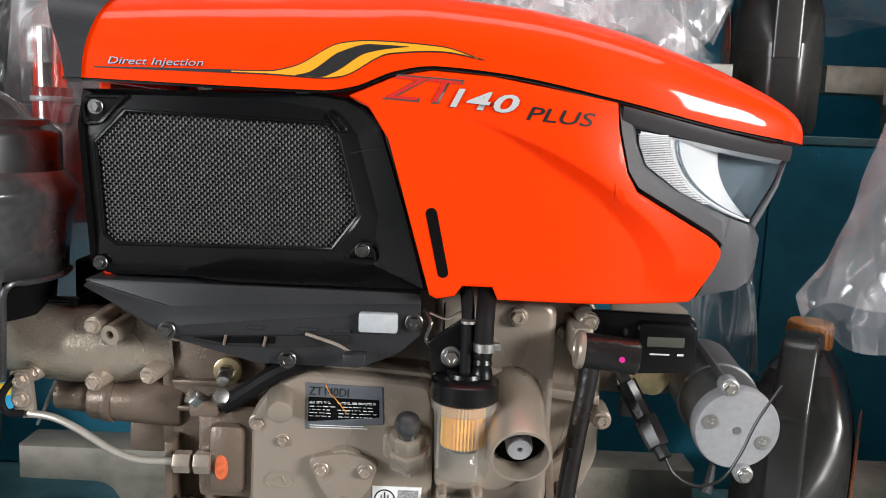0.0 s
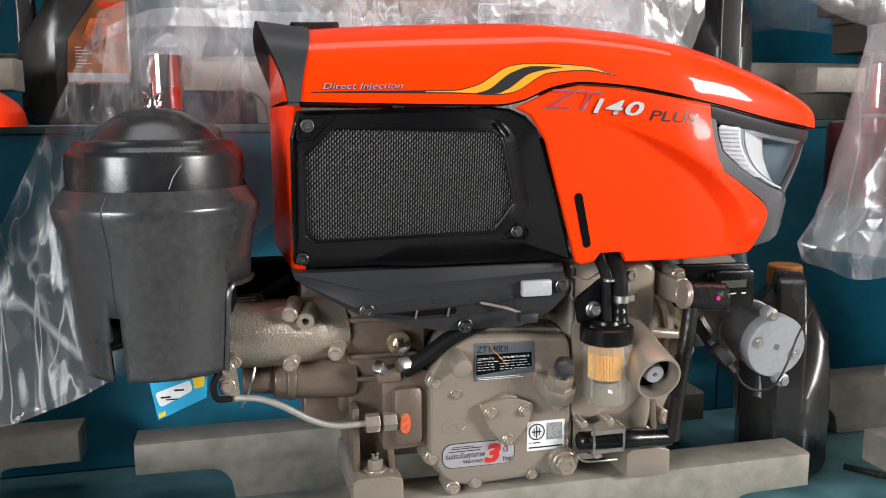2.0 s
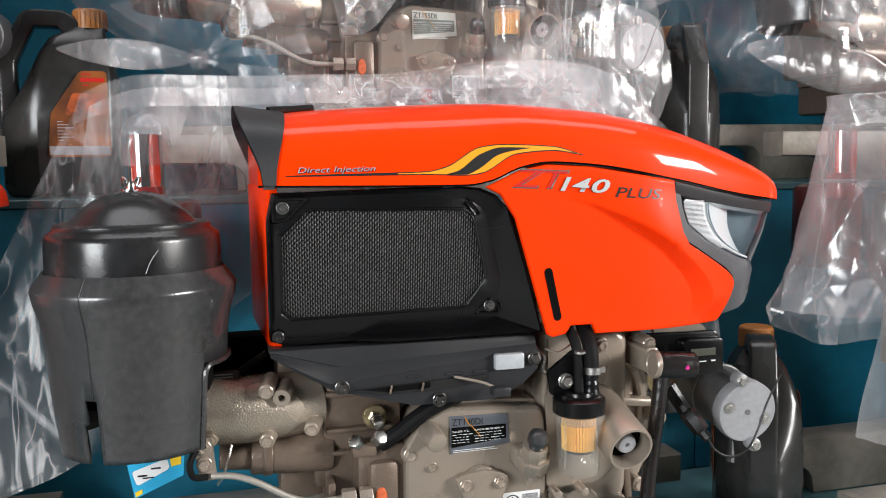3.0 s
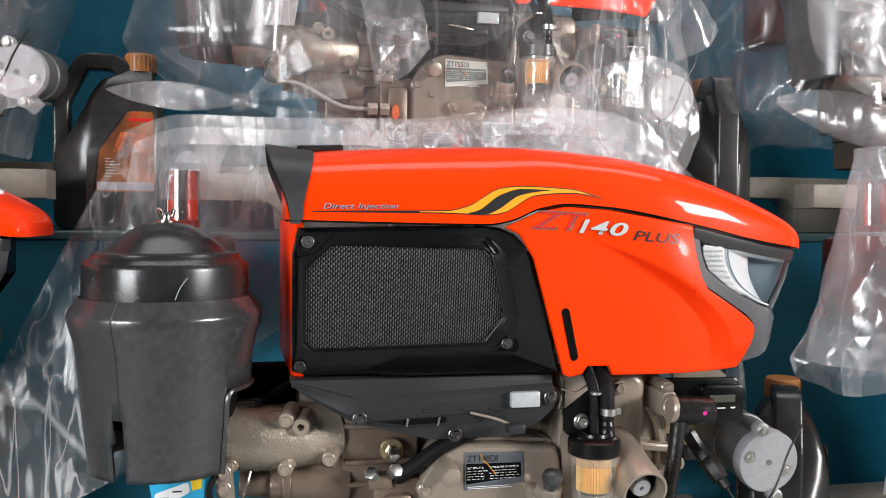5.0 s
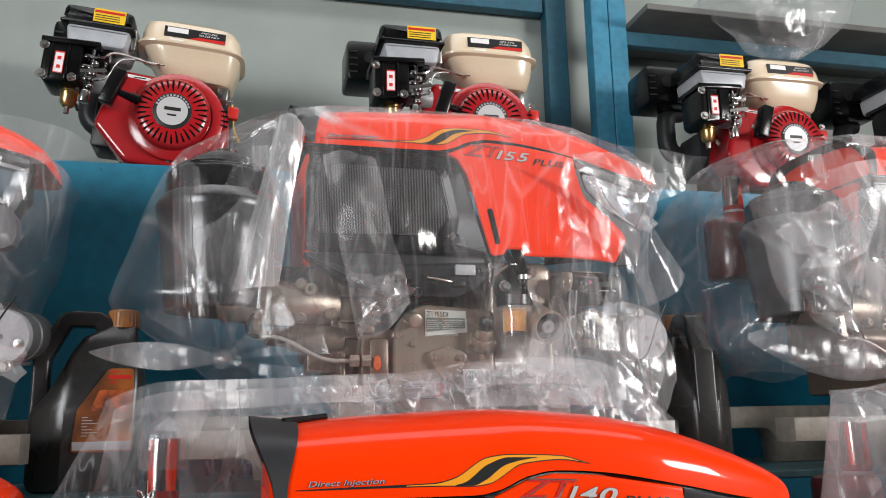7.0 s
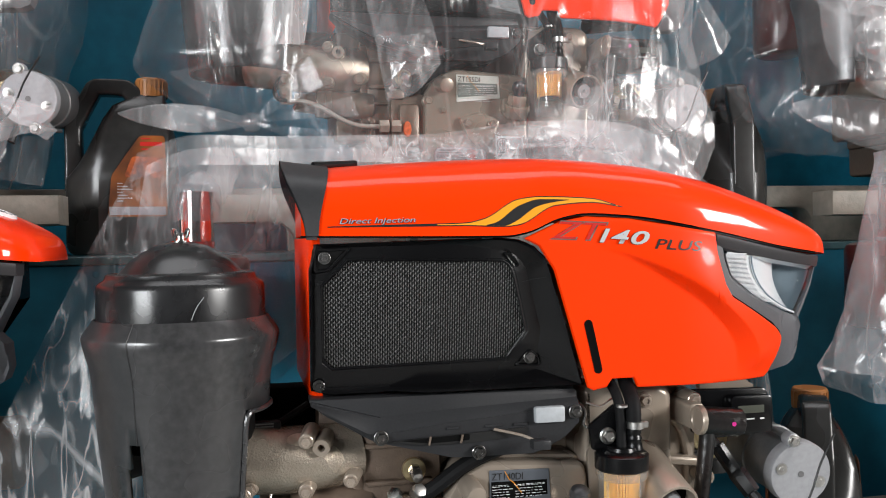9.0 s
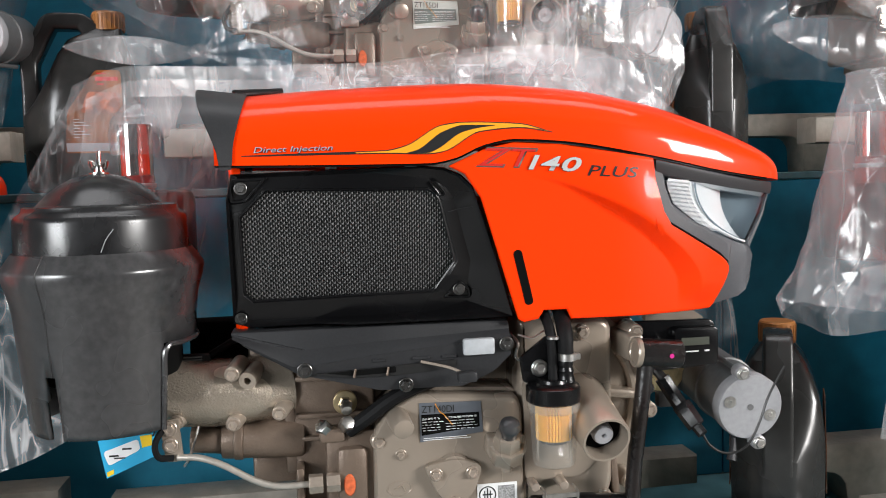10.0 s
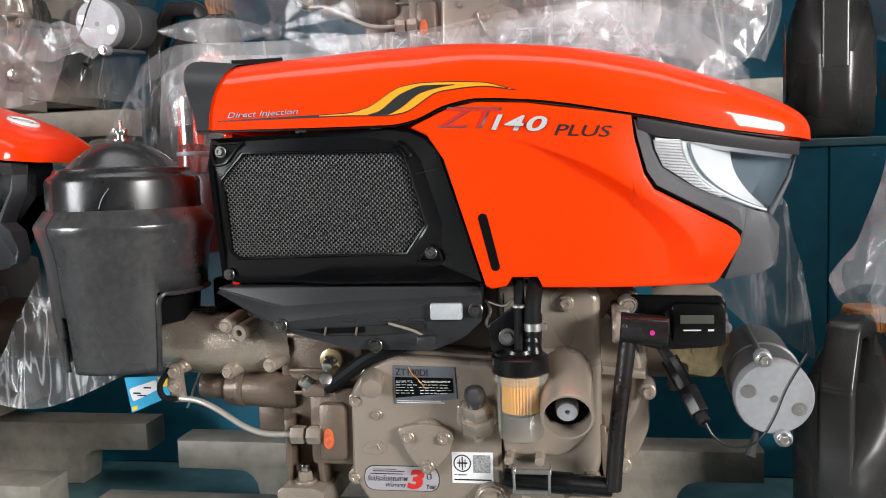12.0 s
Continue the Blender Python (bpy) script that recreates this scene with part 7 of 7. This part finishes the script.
    part("intake_neck", prism(rounded([(-0.247, z + 0.126), (-0.142, z + 0.126), (-0.152, z + 0.096), (-0.237, z + 0.096)], 0.004), 1.6550, 1.76, 0.004), BLACK, ac)
    part("caution_label", prism([(-0.196, z + 0.219), (-0.128, z + 0.219), (-0.128, z + 0.187), (-0.196, z + 0.187)], 1.6532, 1.6542), YLAB, ac, "yellow warning label")
    bars([(-0.194, -0.130, z + 0.2085, z + 0.2145)], lambda x, zz: 1.6528, RED, ac, 0.0)
    bars([(-0.192, -0.140, z + 0.202 - 0.0055 * k, z + 0.204 - 0.0055 * k) for k in range(3)], lambda x, zz: 1.6528, INK, ac, 0.0)
    part("choke_label", prism([(-0.251, z + 0.089), (-0.233, z + 0.089), (-0.233, z + 0.04), (-0.251, z + 0.04)], 1.6218, 1.6245), WHITE, ac, "small red and white label")
    bars([(-0.252, -0.232, z + 0.0865, z + 0.0895), (-0.252, -0.232, z + 0.0395, z + 0.0415), (-0.252, -0.2508, z + 0.0395, z + 0.0895), (-0.2332, -0.232, z + 0.0395, z + 0.0895), (-0.246, -0.238, z + 0.07, z + 0.078), (-0.246, -0.238, z + 0.05, z + 0.058)], lambda x, zz: 1.6212, RED, ac, 0.0)
    for x, zz in ((-0.274, 0.034), (-0.212, 0.034), (-0.276, 0.10)):
        bolt((x, 1.6230, z + zz), FRONT, 0.007, 0.009, 0.010, STEEL, ac, "screw")
    # carburettor
    cb = part("carburettor", cyl((-0.237, 1.6900, z + 0.056), (-0.132, 1.7000, z + 0.056), 0.022, bevel=0.003), ALU, e)
    part("bowl_flange", box(-0.250, -0.204, 1.665, 1.72, z + 0.028, z + 0.036, 0.002), ALU, cb)
    part("float_bowl", lathe([(0, -0.038), (0.010, -0.037), (0.017, -0.028), (0.0185, -0.004), (0.021, -0.002), (0.021, 0.002), (0, 0.002)], Matrix.Translation((-0.227, 1.6900, z + 0.026)), 24), BRASS, cb, "brass-coloured float bowl")
    part("drain_screw", cyl((-0.227, 1.6900, z - 0.010), (-0.227, 1.6900, z - 0.026), 0.006, n=6), STEEL, cb)
    part("drain_screw", cyl((-0.208, 1.6850, z - 0.004), (-0.202, 1.6800, z - 0.018), 0.004, n=6), STEEL, cb)
    for k, (dx, dz, r) in enumerate(((-0.004, 0.082, 0.013), (0.010, 0.070, 0.009), (-0.006, 0.056, 0.016), (0.008, 0.044, 0.011), (0.0, 0.030, 0.015), (0.006, 0.014, 0.010))):
        part("linkage_disc", cyl((-0.184 + dx, 1.6400, z + dz + 0.006), (-0.184 + dx, 1.6400, z + dz + 0.013), r, bevel=0.001, n=16), STEEL if k % 2 else BOLT, cb)
    part("linkage_stem", cyl((-0.18, 1.6400, z - 0.004), (-0.18, 1.6400, z + 0.111), 0.005, n=10), BOLT, cb)
    part("linkage_plate", prism(rounded([(-0.212, z + 0.056), (-0.147, z + 0.068), (-0.142, z + 0.06), (-0.21, z + 0.048)], 0.003), 1.6280, 1.6310), STEEL, cb)
    part("linkage_plate", prism(rounded([(-0.177, z + 0.108), (-0.117, z + 0.12), (-0.115, z + 0.106), (-0.174, z + 0.098)], 0.003), 1.6750, 1.6780), STEEL, cb)
    part("throttle_arm", tube([(-0.187, 1.6350, z + 0.091), (-0.157, 1.6350, z + 0.096), (-0.132, 1.6450, z + 0.114), (-0.06, 1.6850, z + 0.118)], 0.003, 6), STEEL, cb)
    part("governor_rod", tube([(-0.172, 1.6350, z + 0.038), (-0.147, 1.6500, z + 0.056), (-0.122, 1.6750, z + 0.114), (-0.03, 1.6950, z + 0.124)], 0.0018, 6), STEEL, cb)
    part("spring", tube([(-0.150 + 0.0028 * math.cos(t), 1.6350 + 0.0028 * math.sin(t), z + 0.038 + t * 0.001) for t in [0.8 * k for k in range(60)]], 0.0009, 4, smooth=False), STEEL, cb)
    part("knob", cyl((-0.184, 1.6400, z - 0.012), (-0.184, 1.6400, z + 0.014), 0.012, bevel=0.002, n=14), STEEL, cb)
    # silencer and foot
    sl = part("silencer", box(-0.318, -0.16, 1.815, 1.94, z + 0.145, z + 0.252, 0.012), BLACK, e, "black silencer box")
    for k in range(4):
        part("silencer_slot", box(-0.311, -0.292, 1.8125, 1.8155, z + 0.163 + 0.018 * k, z + 0.167 + 0.018 * k), GREY, sl)
    part("silencer_hole", cyl((-0.260, 1.816, z + 0.205), (-0.260, 1.812, z + 0.205), 0.015, n=20), INK, sl)
    part("cylinder", box(-0.19, -0.10, 1.79, 1.90, z - 0.06, z + 0.06, 0.01), GREY, e)
    part("pump_elbow", tube([(-0.18, 1.90, z + 0.15), (-0.215, 1.90, z + 0.14), (-0.225, 1.90, z + 0.10), (-0.21, 1.90, z + 0.03), (-0.10, 1.90, z)], 0.026, 16), GREY, e)
    part("crankcase", box(-0.12, 0.12, 1.78, 1.95, TREAD3 + 0.0, z + 0.10, 0.015), GREY, e)
    part("foot", box(-0.16, 0.15, 1.74, 1.96, TREAD3 - 0.004, TREAD3 + 0.03, 0.004), BLACK, e)
    part("switch", box(0.115, 0.14, 1.70, 1.72, z + 0.02, z + 0.05, 0.004), RED, e, "red switch")
    part("switch_wire", tube([(0.122, 1.72, z + 0.06), (0.128, 1.715, z + 0.04), (0.134, 1.715, z + 0.0), (0.15, 1.72, z - 0.03)], 0.0022, 6), YLAB, e)
    return e


p0 = pump_engine("red petrol engine with cream tank on the upper step")
p0.matrix_world = Matrix.Translation((-0.527, 1.75, TREAD3)) @ Euler((0, radians(5), 0)).to_matrix().to_4x4()
for x, y in ((0.205, 1.67), (1.022, 1.67), (1.60, 1.67)):
    copy_thing(p0, Matrix.Translation((x, y, TREAD3)))

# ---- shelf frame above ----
# Darker copy of the blue timber paint; the shade there is in its colour.
FRAME_IN_SHADE = material("blue_timber_with_shade", (0.012, 0.085, 0.13), 0.5, grain=0.3, scale=40, blotch=5, bump=0.15, bump_scale=80, rough_var=0.1)
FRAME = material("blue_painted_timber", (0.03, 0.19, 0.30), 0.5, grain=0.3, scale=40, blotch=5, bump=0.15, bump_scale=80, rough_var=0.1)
for i, (a, b) in enumerate(((0.642, 0.697), (0.700, 0.755))):
    solo("post", box(a, b, 1.93, 1.98, TREAD3 - 0.004, 3.6, 0.002, 1), FRAME, "blue painted timber post", "post", kind="structure")
solo("post", box(0.545, 0.612, 2.05, 2.1, TREAD3 - 0.004, 3.6, 0.002, 1), FRAME_IN_SHADE, "blue timber post by the wall, shade in its colour", "post", kind="structure")
solo("rail", box(0.757, X1, 1.94, 1.97, 2.455, 2.50, 0.002, 1), FRAME_IN_SHADE, "blue painted rail under the top shelf, shade in its colour", "rail", kind="structure")
solo("rail", box(X0, 0.54, 2.06, 2.1, 2.60, 2.65, 0.002, 1), FRAME_IN_SHADE, "blue timber rail along the wall, shade in its colour", "rail", kind="structure")
solo("shelf_top", box(0.757, X1, 1.80, 2.12, 2.501, 2.52, 0.002, 1), SIDE, "grey underside of the top shelf board", "shelf", kind="structure")
film_thing("plastic_bag", bag([(2.335, 1.13, 1.16, 1.70, 1.74), (2.385, 1.05, 1.24, 1.66, 1.80), (2.46, 0.98, 1.33, 1.64, 1.82), (2.54, 0.95, 1.38, 1.66, 1.90), (2.57, 0.95, 1.38, 1.70, 1.98)], 31, 0.014, n=90, rows=30), FILM_OLD, "end of a clear plastic bag hanging over the top shelf")

# ---- card and cable ----
card = thing("hanging_card", (-0.455, 0.775, 0.99), "blue paper card hanging below the air cleaner", "card")
part("card_sheet", prism([(-0.462, 0.986), (-0.402, 0.989), (-0.404, 0.963), (-0.455, 0.942)], 0.772, 0.7732), BLUE, card)
part("white_panel", prism(rounded([(-0.457, 0.972), (-0.420, 0.984), (-0.418, 0.972), (-0.452, 0.956)], 0.004), 0.7714, 0.7719), WHITE, card)
part("yellow_spot", prism([(-0.418, 0.987), (-0.405, 0.988), (-0.406, 0.976), (-0.416, 0.974)], 0.7714, 0.7719), YLAB, card)
part("yellow_spot", prism([(-0.4545, 0.949), (-0.447, 0.952), (-0.447, 0.947), (-0.454, 0.944)], 0.7714, 0.7719), YLAB, card)
bars([(-0.451, -0.441, 0.966, 0.968), (-0.437, -0.427, 0.973, 0.975), (-0.446, -0.434, 0.9635, 0.965)], lambda x, z: 0.771, INK, card, 0.0)
part("card_string", tube([(-0.404, 0.772, 0.986), (-0.398, 0.765, 0.998), (-0.388, 0.745, 1.004)], 0.0008, 5), INK, card)
solo("black_cable", tube([(0.49, 0.86, TREAD1 + 0.005), (0.52, 0.82, TREAD1 + 0.005), (0.56, 0.78, TREAD1 + 0.005), (0.62, 0.74, TREAD1 + 0.005), (0.72, 0.66, TREAD1 + 0.005)], 0.0045, 8), BLACK, "thin black cable lying on the shelf board", "cable")
for x, y, z in ((-0.605, RISER1, 1.228), (0.515, RISER1, 1.228), (-0.64, RISER2, 1.879), (0.68, RISER2, 1.879), (-0.5, RISER2, 1.879)):
    solo("screw_head", lathe([(0, 0.0015), (0.0035, 0.001), (0.0045, 0.0)], Matrix.Translation((x, y, z)) @ Euler((radians(90), 0, 0)).to_matrix().to_4x4(), 12), TEAL, "painted screw head in the teal board", "screw", "screw heads in the boards")
